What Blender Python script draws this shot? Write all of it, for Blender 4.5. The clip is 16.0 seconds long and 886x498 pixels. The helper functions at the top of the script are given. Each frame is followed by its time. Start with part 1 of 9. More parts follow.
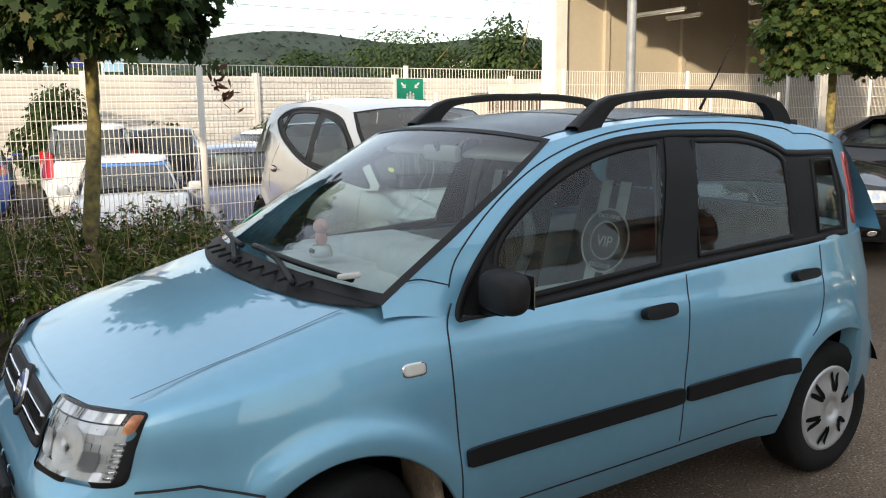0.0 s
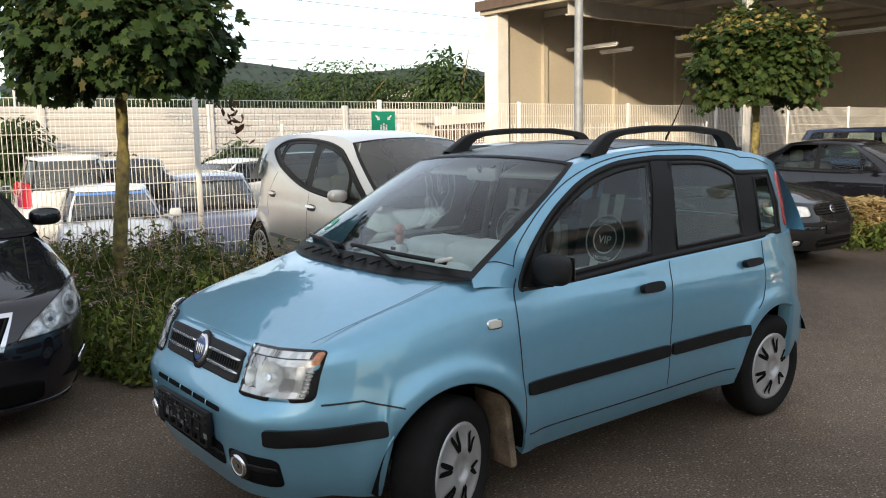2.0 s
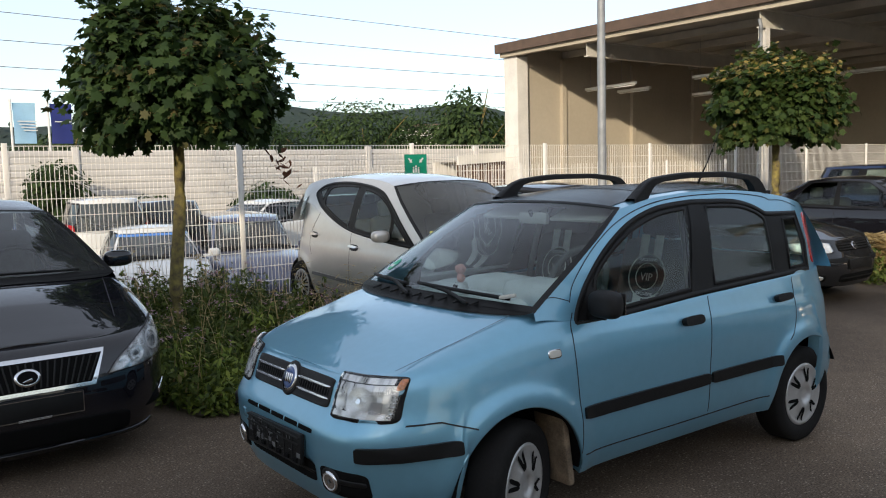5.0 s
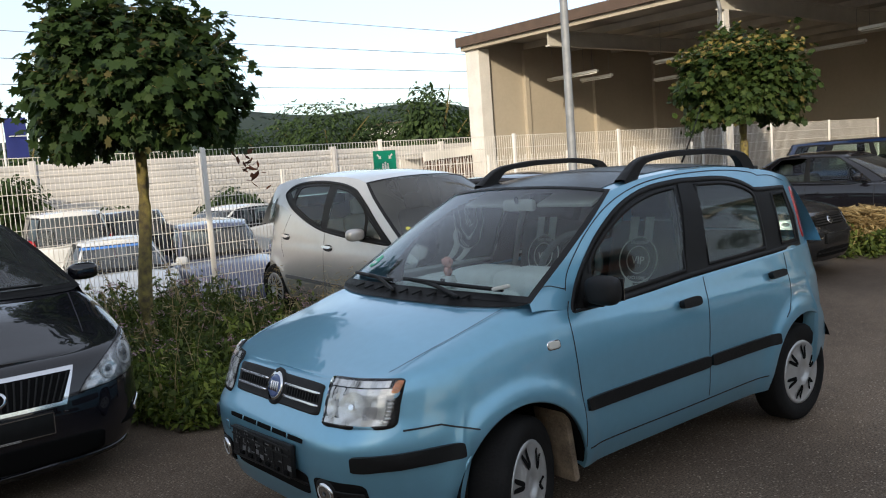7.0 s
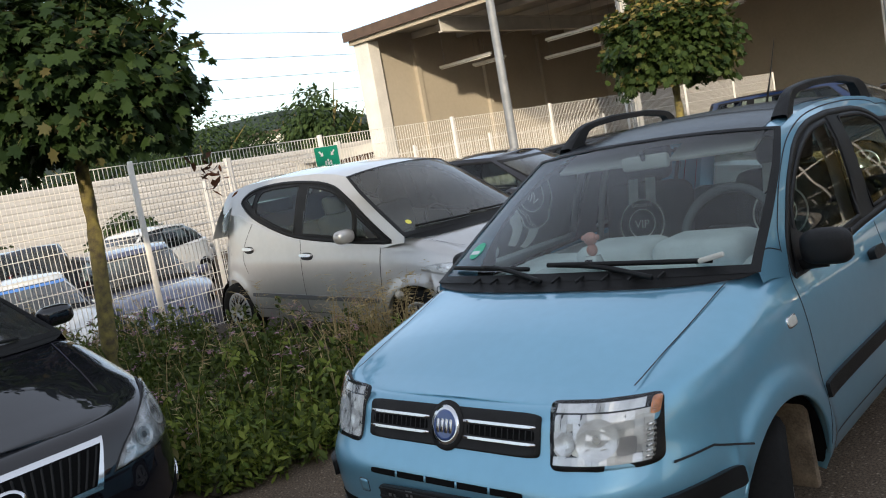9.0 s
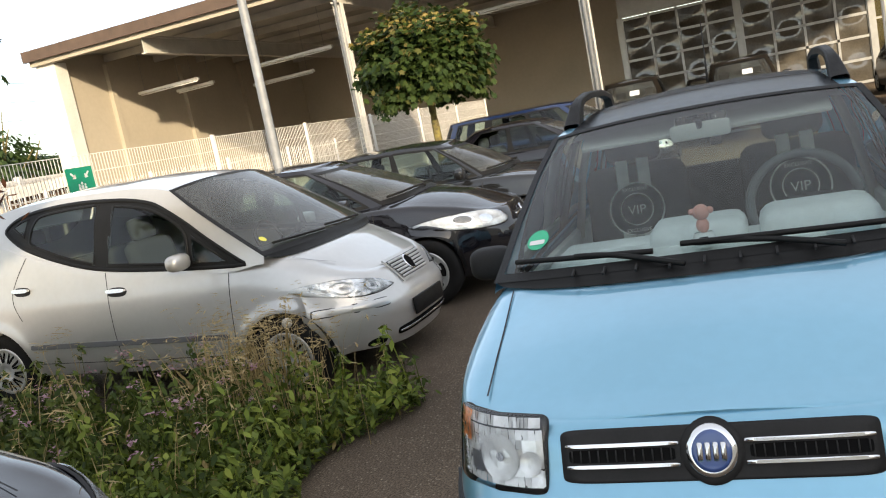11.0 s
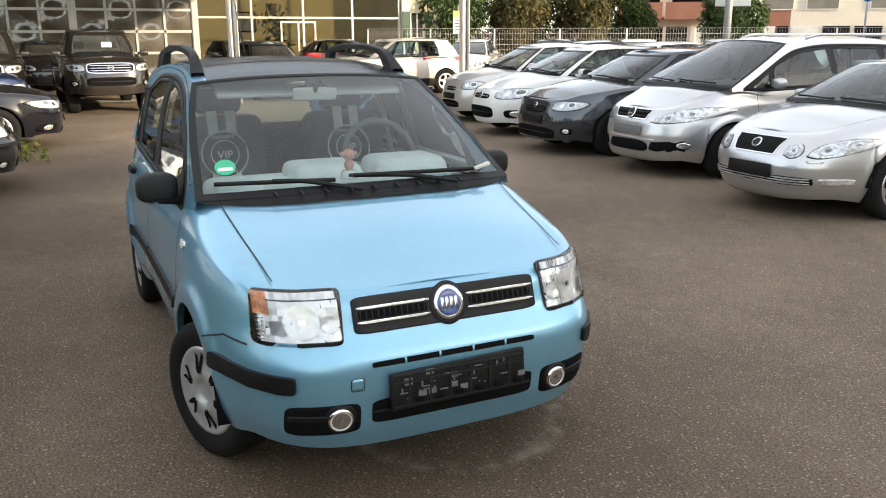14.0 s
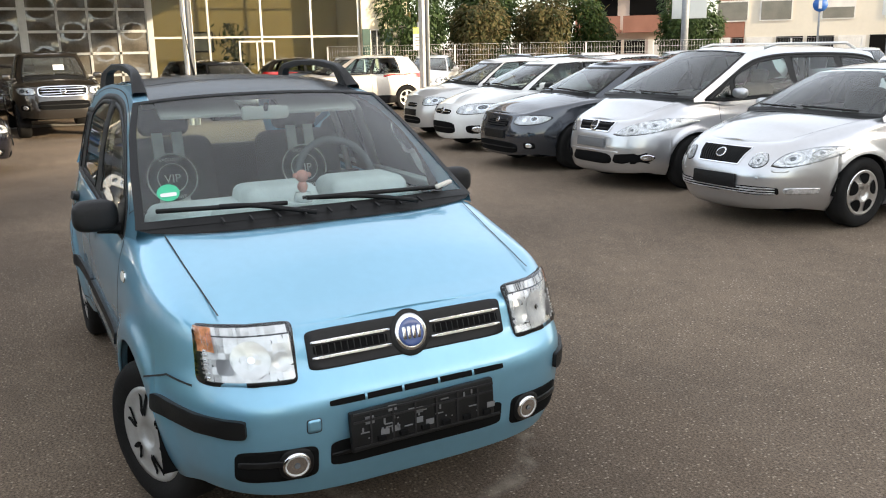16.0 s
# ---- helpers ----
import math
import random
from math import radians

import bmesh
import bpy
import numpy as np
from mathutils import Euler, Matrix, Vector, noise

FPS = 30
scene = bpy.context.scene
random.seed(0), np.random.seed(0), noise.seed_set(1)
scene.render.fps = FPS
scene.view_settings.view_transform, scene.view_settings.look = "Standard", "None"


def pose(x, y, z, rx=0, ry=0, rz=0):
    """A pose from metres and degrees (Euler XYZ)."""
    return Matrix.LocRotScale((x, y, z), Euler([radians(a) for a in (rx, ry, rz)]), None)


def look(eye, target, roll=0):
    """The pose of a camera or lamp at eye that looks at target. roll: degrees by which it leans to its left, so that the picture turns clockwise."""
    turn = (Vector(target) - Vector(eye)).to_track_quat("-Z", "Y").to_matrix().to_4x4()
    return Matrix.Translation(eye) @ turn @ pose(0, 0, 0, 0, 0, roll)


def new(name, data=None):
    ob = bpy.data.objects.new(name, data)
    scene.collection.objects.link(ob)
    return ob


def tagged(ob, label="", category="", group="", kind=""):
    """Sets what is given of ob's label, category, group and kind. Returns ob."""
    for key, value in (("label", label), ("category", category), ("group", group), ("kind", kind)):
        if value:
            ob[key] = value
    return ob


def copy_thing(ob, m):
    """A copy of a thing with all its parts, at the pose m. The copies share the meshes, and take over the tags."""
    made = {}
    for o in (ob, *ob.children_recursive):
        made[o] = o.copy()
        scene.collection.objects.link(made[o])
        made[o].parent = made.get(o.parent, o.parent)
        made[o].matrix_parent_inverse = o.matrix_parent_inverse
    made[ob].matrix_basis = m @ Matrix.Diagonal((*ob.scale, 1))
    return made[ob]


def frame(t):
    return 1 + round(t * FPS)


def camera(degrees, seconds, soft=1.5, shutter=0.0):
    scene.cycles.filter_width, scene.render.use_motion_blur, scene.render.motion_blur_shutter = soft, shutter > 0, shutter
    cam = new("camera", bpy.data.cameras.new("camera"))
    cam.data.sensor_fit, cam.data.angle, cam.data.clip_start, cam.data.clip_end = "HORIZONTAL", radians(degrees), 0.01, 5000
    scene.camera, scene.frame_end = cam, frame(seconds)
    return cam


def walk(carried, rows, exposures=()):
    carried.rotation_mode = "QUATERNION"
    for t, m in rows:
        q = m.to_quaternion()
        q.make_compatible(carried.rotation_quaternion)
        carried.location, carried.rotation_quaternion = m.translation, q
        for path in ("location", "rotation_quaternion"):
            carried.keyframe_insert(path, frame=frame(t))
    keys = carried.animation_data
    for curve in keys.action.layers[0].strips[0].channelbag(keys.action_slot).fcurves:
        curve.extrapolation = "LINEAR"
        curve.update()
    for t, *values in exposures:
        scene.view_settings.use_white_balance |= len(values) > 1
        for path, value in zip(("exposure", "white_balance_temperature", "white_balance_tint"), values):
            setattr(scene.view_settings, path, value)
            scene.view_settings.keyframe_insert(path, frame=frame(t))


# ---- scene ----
cam = camera(55.8, 16.0, 1.1)
PATH = [
    (0, (2.121, 2.739, 1.594), (1.037, 1.093, 1.254), -0.6),
    (0.5, (2.484, 2.895, 1.587), (1.34, 1.287, 1.26), -0.1),
    (1, (2.699, 3.107, 1.592), (1.561, 1.488, 1.305), 0.1),
    (1.5, (2.865, 3.255, 1.616), (1.701, 1.654, 1.329), -0.6),
    (2, (3.131, 3.269, 1.624), (1.913, 1.706, 1.348), -0.9),
    (2.5, (3.271, 3.332, 1.646), (2.036, 1.779, 1.392), -0.7),
    (3, (3.284, 3.482, 1.645), (2.072, 1.905, 1.434), -0.7),
    (3.5, (3.285, 3.547, 1.657), (2.115, 1.939, 1.449), -2.8),
    (4, (3.35, 3.541, 1.665), (2.214, 1.906, 1.474), -3.0),
    (4.5, (3.469, 3.5, 1.665), (2.316, 1.877, 1.476), -2.5),
    (5, (3.548, 3.449, 1.686), (2.353, 1.856, 1.499), -1.4),
    (5.2, (3.562, 3.447, 1.685), (2.342, 1.873, 1.496), -1.1),
    (7.3, (3.495, 3.123, 1.647), (2.242, 1.575, 1.452), -5.2),
    (7.5, (3.502, 2.999, 1.647), (2.261, 1.442, 1.46), -6.9),
    (8, (3.621, 2.649, 1.677), (2.25, 1.205, 1.484), -10.2),
    (8.2, (3.654, 2.503, 1.666), (2.26, 1.083, 1.459), -10.1),
    (10.3, (3.744, 0.68, 1.604), (2.041, -0.338, 1.347), -11.8),
    (10.5, (3.775, 0.518, 1.602), (2.015, -0.393, 1.337), -11.7),
    (11, (3.786, 0.179, 1.627), (1.94, -0.535, 1.336), -11.2),
    (11.5, (3.724, -0.195, 1.631), (1.791, -0.59, 1.302), -10.4),
    (12, (3.827, -0.528, 1.633), (1.871, -0.451, 1.223), -7.0),
    (12.5, (4.024, -0.733, 1.603), (2.129, -0.3, 1.136), -2.6),
    (13, (4.221, -0.961, 1.64), (2.404, -0.296, 1.132), -0.4),
    (13.5, (4.313, -1.205, 1.687), (2.564, -0.382, 1.172), -0.3),
    (14, (4.456, -1.269, 1.703), (2.71, -0.431, 1.203), -0.1),
    (14.5, (4.559, -1.257, 1.719), (2.795, -0.443, 1.244), -0.6),
    (15, (4.564, -1.233, 1.714), (2.802, -0.414, 1.243), -1.0),
    (15.5, (4.47, -1.235, 1.701), (2.712, -0.407, 1.229), -1.0),
    (16, (4.284, -1.161, 1.684), (2.566, -0.247, 1.22), -1.1),
]
EXPOSURES = [(0, 0.52, 7000, 10), (1.5, 0.48, 7000, 10), (3.5, 0.05, 6600, 10), (5, -0.02, 6500, 10), (8, 0.06, 6500, 10), (10.5, 0.48, 7000, 10), (12.2, 1.08, 7500, 10), (16, 1.12, 7200, 10)]
walk(cam, [(t, look(eye, target, roll)) for t, eye, target, roll in PATH], EXPOSURES)

# ---- daylight: bright hazy evening sky, low warm sun ----
SUN_AZ, SUN_EL = 38.0, 16.0  # degrees from +x towards +y, and above the horizon
world = bpy.data.worlds.new("sky")
scene.world = world
world.use_nodes = True
wn = world.node_tree.nodes
sky = wn.new("ShaderNodeTexSky")
sky.sky_type, sky.sun_disc = "NISHITA", False
sky.sun_elevation, sky.sun_rotation = radians(SUN_EL), radians(90 - SUN_AZ)
sky.dust_density, sky.air_density, sky.ozone_density = 1.0, 1.0, 2.0
wn["Background"].inputs["Strength"].default_value = 0.14
world.node_tree.links.new(sky.outputs[0], wn["Background"].inputs[0])
haze = wn.new("ShaderNodeBackground")  # thin even cloud over the whole sky
haze.inputs[0].default_value, haze.inputs[1].default_value = (0.95, 0.965, 1.0, 1), 0.52
both_skies = wn.new("ShaderNodeAddShader")
world.node_tree.links.new(wn["Background"].outputs[0], both_skies.inputs[0])
world.node_tree.links.new(haze.outputs[0], both_skies.inputs[1])
world.node_tree.links.new(both_skies.outputs[0], wn["World Output"].inputs[0])
sun = new("sun", bpy.data.lights.new("sun", "SUN"))
sun.data.energy, sun.data.angle, sun.data.color = 4.0, radians(1.5), (1.0, 0.86, 0.66)
az, el = radians(SUN_AZ), radians(SUN_EL)
sun.matrix_world = look((math.cos(az) * math.cos(el) * 60, math.sin(az) * math.cos(el) * 60, math.sin(el) * 60), (0, 0, 0))


# ---- materials ----
def mat(name, color, rough=0.5, metal=0.0, coat=0.0, vary=0.0, scale=3.0, bump=0.0, bscale=60.0, vary2=None, spec=0.5, emit=0.0):
    """A surface with two scales of colour variation and a fine relief."""
    m = bpy.data.materials.new(name)
    m.use_nodes = True
    nt = m.node_tree
    b = nt.nodes["Principled BSDF"]
    b.inputs["Base Color"].default_value = (*color, 1)
    b.inputs["Roughness"].default_value = rough
    b.inputs["Metallic"].default_value = metal
    b.inputs["Coat Weight"].default_value = coat
    b.inputs["Coat Roughness"].default_value = 0.04
    b.inputs["Specular IOR Level"].default_value = spec
    if emit:
        b.inputs["Emission Color"].default_value = (*color, 1)
        b.inputs["Emission Strength"].default_value = emit
    tc = nt.nodes.new("ShaderNodeTexCoord")
    if vary:
        n1 = nt.nodes.new("ShaderNodeTexNoise")
        n1.inputs["Scale"].default_value, n1.inputs["Detail"].default_value = scale, 6
        n2 = nt.nodes.new("ShaderNodeTexNoise")
        n2.inputs["Scale"].default_value, n2.inputs["Detail"].default_value = scale * 14, 3
        for n in (n1, n2):
            nt.links.new(tc.outputs["Object"], n.inputs["Vector"])
        add = nt.nodes.new("ShaderNodeMath")
        add.operation = "MULTIPLY_ADD"
        add.inputs[1].default_value = 0.4
        nt.links.new(n2.outputs["Fac"], add.inputs[0])
        nt.links.new(n1.outputs["Fac"], add.inputs[2])
        ramp = nt.nodes.new("ShaderNodeValToRGB")
        c2 = vary2 or tuple(min(1, c * (1 + vary)) for c in color)
        c1 = tuple(c * (1 - vary) for c in color)
        ramp.color_ramp.elements[0].position, ramp.color_ramp.elements[0].color = 0.5, (*c1, 1)
        ramp.color_ramp.elements[1].position, ramp.color_ramp.elements[1].color = 0.9, (*c2, 1)
        nt.links.new(add.outputs[0], ramp.inputs[0])
        nt.links.new(ramp.outputs[0], b.inputs["Base Color"])
    if bump:
        n3 = nt.nodes.new("ShaderNodeTexNoise")
        n3.inputs["Scale"].default_value, n3.inputs["Detail"].default_value = bscale, 4
        nt.links.new(tc.outputs["Object"], n3.inputs["Vector"])
        bp = nt.nodes.new("ShaderNodeBump")
        bp.inputs["Strength"].default_value, bp.inputs["Distance"].default_value = bump, 0.01
        nt.links.new(n3.outputs["Fac"], bp.inputs["Height"])
        nt.links.new(bp.outputs[0], b.inputs["Normal"])
    return m


def glass(name, tint, gloss=1.0, dust=0.0):
    """A thin pane: tinted, see-through, with a Fresnel mirror on it."""
    m = bpy.data.materials.new(name)
    m.use_nodes = True
    nt = m.node_tree
    nt.nodes.remove(nt.nodes["Principled BSDF"])
    tr, gl = nt.nodes.new("ShaderNodeBsdfTransparent"), nt.nodes.new("ShaderNodeBsdfGlossy")
    tr.inputs[0].default_value = (*tint, 1)
    gl.inputs["Roughness"].default_value = 0.01
    gl.inputs[0].default_value = (gloss, gloss, gloss, 1)
    fr = nt.nodes.new("ShaderNodeFresnel")
    fr.inputs[0].default_value = 1.50
    mix = nt.nodes.new("ShaderNodeMixShader")
    nt.links.new(fr.outputs[0], mix.inputs[0])
    nt.links.new(tr.outputs[0], mix.inputs[1])
    nt.links.new(gl.outputs[0], mix.inputs[2])
    end = mix
    if dust:  # thin uneven film of dust, its pale veil also standing in for sky reflection
        df, nz, rp, dm = nt.nodes.new("ShaderNodeBsdfDiffuse"), nt.nodes.new("ShaderNodeTexNoise"), nt.nodes.new("ShaderNodeMapRange"), nt.nodes.new("ShaderNodeMixShader")
        df.inputs[0].default_value = (0.72, 0.74, 0.72, 1)
        nz.inputs["Scale"].default_value, nz.inputs["Detail"].default_value = 2.2, 5
        rp.inputs[1].default_value, rp.inputs[2].default_value, rp.inputs[3].default_value, rp.inputs[4].default_value = 0.3, 0.7, dust * 0.6, dust * 1.4
        nt.links.new(nz.outputs["Fac"], rp.inputs[0])
        nt.links.new(rp.outputs[0], dm.inputs[0])
        nt.links.new(mix.outputs[0], dm.inputs[1])
        nt.links.new(df.outputs[0], dm.inputs[2])
        end = dm
    nt.links.new(end.outputs[0], nt.nodes["Material Output"].inputs[0])
    return m


def paint(name, color, metal=0.0, rough=0.35):
    """Car paint: a base with fine flakes and dust under a clear coat."""
    m = mat(name, color, rough, metal, 1.0, 0.05, 1.5, spec=0.5 if metal > 0.25 else 0.05)
    m.node_tree.nodes["Principled BSDF"].inputs["Coat IOR"].default_value = 1.62
    m.node_tree.nodes["Principled BSDF"].inputs["Coat Roughness"].default_value = 0.02
    return m


M_ASPHALT = mat("asphalt", (0.185, 0.145, 0.112), 0.9, spec=0.25, vary=0.22, scale=0.45, bump=0.7, bscale=260)
nt = M_ASPHALT.node_tree  # pale grit and dark stains over the base colour
bs = nt.nodes["Principled BSDF"]
base = bs.inputs["Base Color"].links[0].from_socket
tc = nt.nodes.new("ShaderNodeTexCoord")
grit = nt.nodes.new("ShaderNodeTexVoronoi")
grit.inputs["Scale"].default_value = 48.0
nt.links.new(tc.outputs["Object"], grit.inputs["Vector"])
gr = nt.nodes.new("ShaderNodeValToRGB")
gr.color_ramp.elements[0].position, gr.color_ramp.elements[0].color = 0.10, (1, 1, 1, 1)
gr.color_ramp.elements[1].position, gr.color_ramp.elements[1].color = 0.34, (0, 0, 0, 1)
nt.links.new(grit.outputs["Distance"], gr.inputs[0])
pick = nt.nodes.new("ShaderNodeMath")
pick.operation = "GREATER_THAN"
pick.inputs[1].default_value = 0.52
sep = nt.nodes.new("ShaderNodeSeparateColor")
nt.links.new(grit.outputs["Color"], sep.inputs[0])
nt.links.new(sep.outputs[0], pick.inputs[0])
mul = nt.nodes.new("ShaderNodeMath")
mul.operation = "MULTIPLY"
nt.links.new(gr.outputs[0], mul.inputs[0])
nt.links.new(pick.outputs[0], mul.inputs[1])
mx = nt.nodes.new("ShaderNodeMix")
mx.data_type = "RGBA"
nt.links.new(mul.outputs[0], mx.inputs["Factor"])
nt.links.new(base, mx.inputs[6])
mx.inputs[7].default_value = (0.46, 0.40, 0.33, 1)
stain = nt.nodes.new("ShaderNodeTexNoise")
stain.inputs["Scale"].default_value, stain.inputs["Detail"].default_value, stain.inputs["Distortion"].default_value = 0.22, 5, 0.6
nt.links.new(tc.outputs["Object"], stain.inputs["Vector"])
sr = nt.nodes.new("ShaderNodeValToRGB")
sr.color_ramp.elements[0].position, sr.color_ramp.elements[0].color = 0.38, (0.76, 0.745, 0.73, 1)
sr.color_ramp.elements[1].position, sr.color_ramp.elements[1].color = 0.62, (1.08, 1.06, 1.02, 1)
nt.links.new(stain.outputs["Fac"], sr.inputs[0])
mm = nt.nodes.new("ShaderNodeMix")
mm.data_type, mm.blend_type = "RGBA", "MULTIPLY"
mm.inputs["Factor"].default_value = 1.0
nt.links.new(mx.outputs[2], mm.inputs[6])
nt.links.new(sr.outputs[0], mm.inputs[7])
fine = nt.nodes.new("ShaderNodeTexNoise")  # stones of the surface
fine.inputs["Scale"].default_value, fine.inputs["Detail"].default_value, fine.inputs["Roughness"].default_value = 85.0, 5, 0.75
nt.links.new(tc.outputs["Object"], fine.inputs["Vector"])
fr = nt.nodes.new("ShaderNodeValToRGB")
fr.color_ramp.elements[0].position, fr.color_ramp.elements[0].color = 0.36, (0.35, 0.33, 0.31, 1)
fr.color_ramp.elements[1].position, fr.color_ramp.elements[1].color = 0.64, (1.6, 1.57, 1.5, 1)
nt.links.new(fine.outputs["Fac"], fr.inputs[0])
m3 = nt.nodes.new("ShaderNodeMix")
m3.data_type, m3.blend_type = "RGBA", "MULTIPLY"
m3.inputs["Factor"].default_value = 1.0
nt.links.new(mm.outputs[2], m3.inputs[6])
nt.links.new(fr.outputs[0], m3.inputs[7])
# broad patch with a wavering edge, darker along the lane beside the fence cars
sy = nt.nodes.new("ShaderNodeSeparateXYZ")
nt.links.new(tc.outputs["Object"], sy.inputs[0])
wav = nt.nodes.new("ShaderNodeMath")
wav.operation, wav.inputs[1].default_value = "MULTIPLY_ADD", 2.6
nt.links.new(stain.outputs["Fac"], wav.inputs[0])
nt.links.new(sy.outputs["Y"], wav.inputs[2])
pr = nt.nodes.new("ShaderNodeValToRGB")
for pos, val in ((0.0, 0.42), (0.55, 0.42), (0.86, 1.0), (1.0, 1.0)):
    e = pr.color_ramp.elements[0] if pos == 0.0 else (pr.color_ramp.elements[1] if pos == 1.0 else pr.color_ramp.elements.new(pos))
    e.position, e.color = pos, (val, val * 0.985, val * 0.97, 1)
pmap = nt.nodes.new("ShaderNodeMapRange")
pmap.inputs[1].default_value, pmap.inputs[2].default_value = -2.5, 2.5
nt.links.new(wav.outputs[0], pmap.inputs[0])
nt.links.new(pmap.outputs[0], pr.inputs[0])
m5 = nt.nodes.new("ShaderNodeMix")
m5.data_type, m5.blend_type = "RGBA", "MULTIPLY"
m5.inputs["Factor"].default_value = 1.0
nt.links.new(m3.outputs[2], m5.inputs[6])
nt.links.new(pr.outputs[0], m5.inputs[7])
# pale arc that a turning tyre has scuffed
mp = nt.nodes.new("ShaderNodeVectorMath")
mp.operation = "DISTANCE"
mp.inputs[1].default_value = (1.30, 0.30, 0.0)
wob = nt.nodes.new("ShaderNodeTexNoise")
wob.inputs["Scale"].default_value, wob.inputs["Detail"].default_value = 9.0, 6
nt.links.new(tc.outputs["Object"], wob.inputs["Vector"])
nt.links.new(tc.outputs["Object"], mp.inputs[0])
ring = nt.nodes.new("ShaderNodeValToRGB")
for pos, val in ((0.0, 0.0), (0.40, 0.04), (0.455, 0.55), (0.48, 0.75), (0.53, 0.0)):
    e = ring.color_ramp.elements[0] if pos == 0.0 else ring.color_ramp.elements.new(pos)
    e.position, e.color = pos, (val, val, val, 1)
ring.color_ramp.elements[len(ring.color_ramp.elements) - 1].color = (0, 0, 0, 1)
nt.links.new(mp.outputs["Value"], ring.inputs[0])
rm = nt.nodes.new("ShaderNodeMath")
rm.operation = "MULTIPLY"
nt.links.new(ring.outputs[0], rm.inputs[0])
wr = nt.nodes.new("ShaderNodeValToRGB")
wr.color_ramp.elements[0].position, wr.color_ramp.elements[1].position = 0.40, 0.66
nt.links.new(wob.outputs["Fac"], wr.inputs[0])
nt.links.new(wr.outputs[0], rm.inputs[1])
m4 = nt.nodes.new("ShaderNodeMix")
m4.data_type = "RGBA"
nt.links.new(rm.outputs[0], m4.inputs["Factor"])
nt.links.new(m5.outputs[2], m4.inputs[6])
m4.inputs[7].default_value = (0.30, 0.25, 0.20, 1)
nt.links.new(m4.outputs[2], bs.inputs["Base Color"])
M_BLUE = paint("sky_blue_metallic_paint", (0.188, 0.43, 0.575), 0.65, 0.40)
M_SILVER = paint("silver_metallic_paint", (0.56, 0.55, 0.53), 0.5, 0.32)
M_LIGHTSILVER = paint("pale_silver_paint", (0.52, 0.52, 0.525), 0.8, 0.3)
M_WHITE = paint("white_paint", (0.68, 0.68, 0.66))
M_BLACK = paint("black_paint", (0.008, 0.008, 0.011), 0.0, 0.25)
M_ANTHRACITE = paint("anthracite_paint", (0.030, 0.036, 0.046), 0.5, 0.25)
M_GRAPHITE = paint("graphite_black_paint", (0.014, 0.015, 0.017), 0.2, 0.3)
M_LAMPDARK = mat("dim_lamp_reflector", (0.66, 0.67, 0.68), 0.16, 0.42, vary=0.35, scale=14, bump=1.0, bscale=24)
M_NAVY = paint("navy_paint", (0.012, 0.025, 0.075), 0.2, 0.3)
M_GREYBLUE = paint("slate_blue_paint", (0.07, 0.08, 0.14), 0.3, 0.3)
M_ROYAL = paint("royal_blue_paint", (0.02, 0.09, 0.45), 0.2, 0.3)
M_BRONZE = paint("bronze_brown_paint", (0.022, 0.018, 0.014), 0.3, 0.3)
M_PEARL = paint("pearl_beige_paint", (0.55, 0.50, 0.44), 0.3, 0.3)
M_RUBBER = mat("tyre_rubber", (0.011, 0.0105, 0.010), 0.85, spec=0.2, vary=0.3, scale=6, bump=0.2, bscale=90)
M_PLASTIC = mat("black_trim_plastic", (0.008, 0.008, 0.008), 0.5, spec=0.22, vary=0.2, scale=8, bump=0.15, bscale=400)
M_GREYPLASTIC = mat("dark_grey_plastic", (0.017, 0.0165, 0.0165), 0.55, spec=0.22, vary=0.2, scale=8, bump=0.15, bscale=400)
M_DARK = mat("dark_cavity", (0.005, 0.005, 0.005), 0.9, spec=0.1)
M_RIM = mat("wheel_silver", (0.52, 0.52, 0.51), 0.42, 0.6, vary=0.12, scale=9)
M_CHROME = mat("chrome", (0.75, 0.75, 0.76), 0.12, 1.0)
M_LAMP = mat("lamp_reflector", (0.92, 0.92, 0.90), 0.12, 0.8, vary=0.12, scale=22, bump=1.0, bscale=38)
M_GREYLENS = mat("smoky_lens", (0.12, 0.13, 0.14), 0.08, coat=1.0)
M_LAMPBACK = mat("lamp_housing", (0.66, 0.67, 0.67), 0.16, 0.6, vary=0.55, scale=20, bump=1.0, bscale=20)
M_FOGBOWL = mat("fog_lamp_bowl", (0.75, 0.75, 0.75), 0.10, 0.95, vary=0.2, scale=30, bump=1.0, bscale=30)
M_FACET = mat("bright_lamp_mirror", (0.80, 0.80, 0.79), 0.20, 0.40, vary=0.12, scale=40)
M_MARK = mat("pale_plastic_mark", (0.13, 0.133, 0.136), 0.6)
M_AMBER = mat("amber_lens", (0.72, 0.30, 0.13), 0.3, 0.2, vary=0.35, scale=60)
M_RED = mat("red_lens", (0.45, 0.02, 0.02), 0.2, coat=1.0)
M_GLASS = glass("window_glass", (0.86, 0.95, 0.93), dust=0.008)
M_SIDE = glass("side_glass", (0.66, 0.76, 0.72), 0.9)
M_TINT = glass("tinted_glass", (0.45, 0.50, 0.48), dust=0.05)
M_LENS = glass("clear_lens", (0.95, 0.96, 0.96))
M_SEAM = mat("panel_gap", (0.012, 0.012, 0.014), 0.7)
M_SEAT = mat("dark_seat_cloth", (0.055, 0.058, 0.06), 0.9, vary=0.3, scale=20, bump=0.1, bscale=60)
M_SEATGREY = mat("grey_dashboard_plastic", (0.60, 0.62, 0.61), 0.75, vary=0.1, scale=10, bump=0.1, bscale=80)
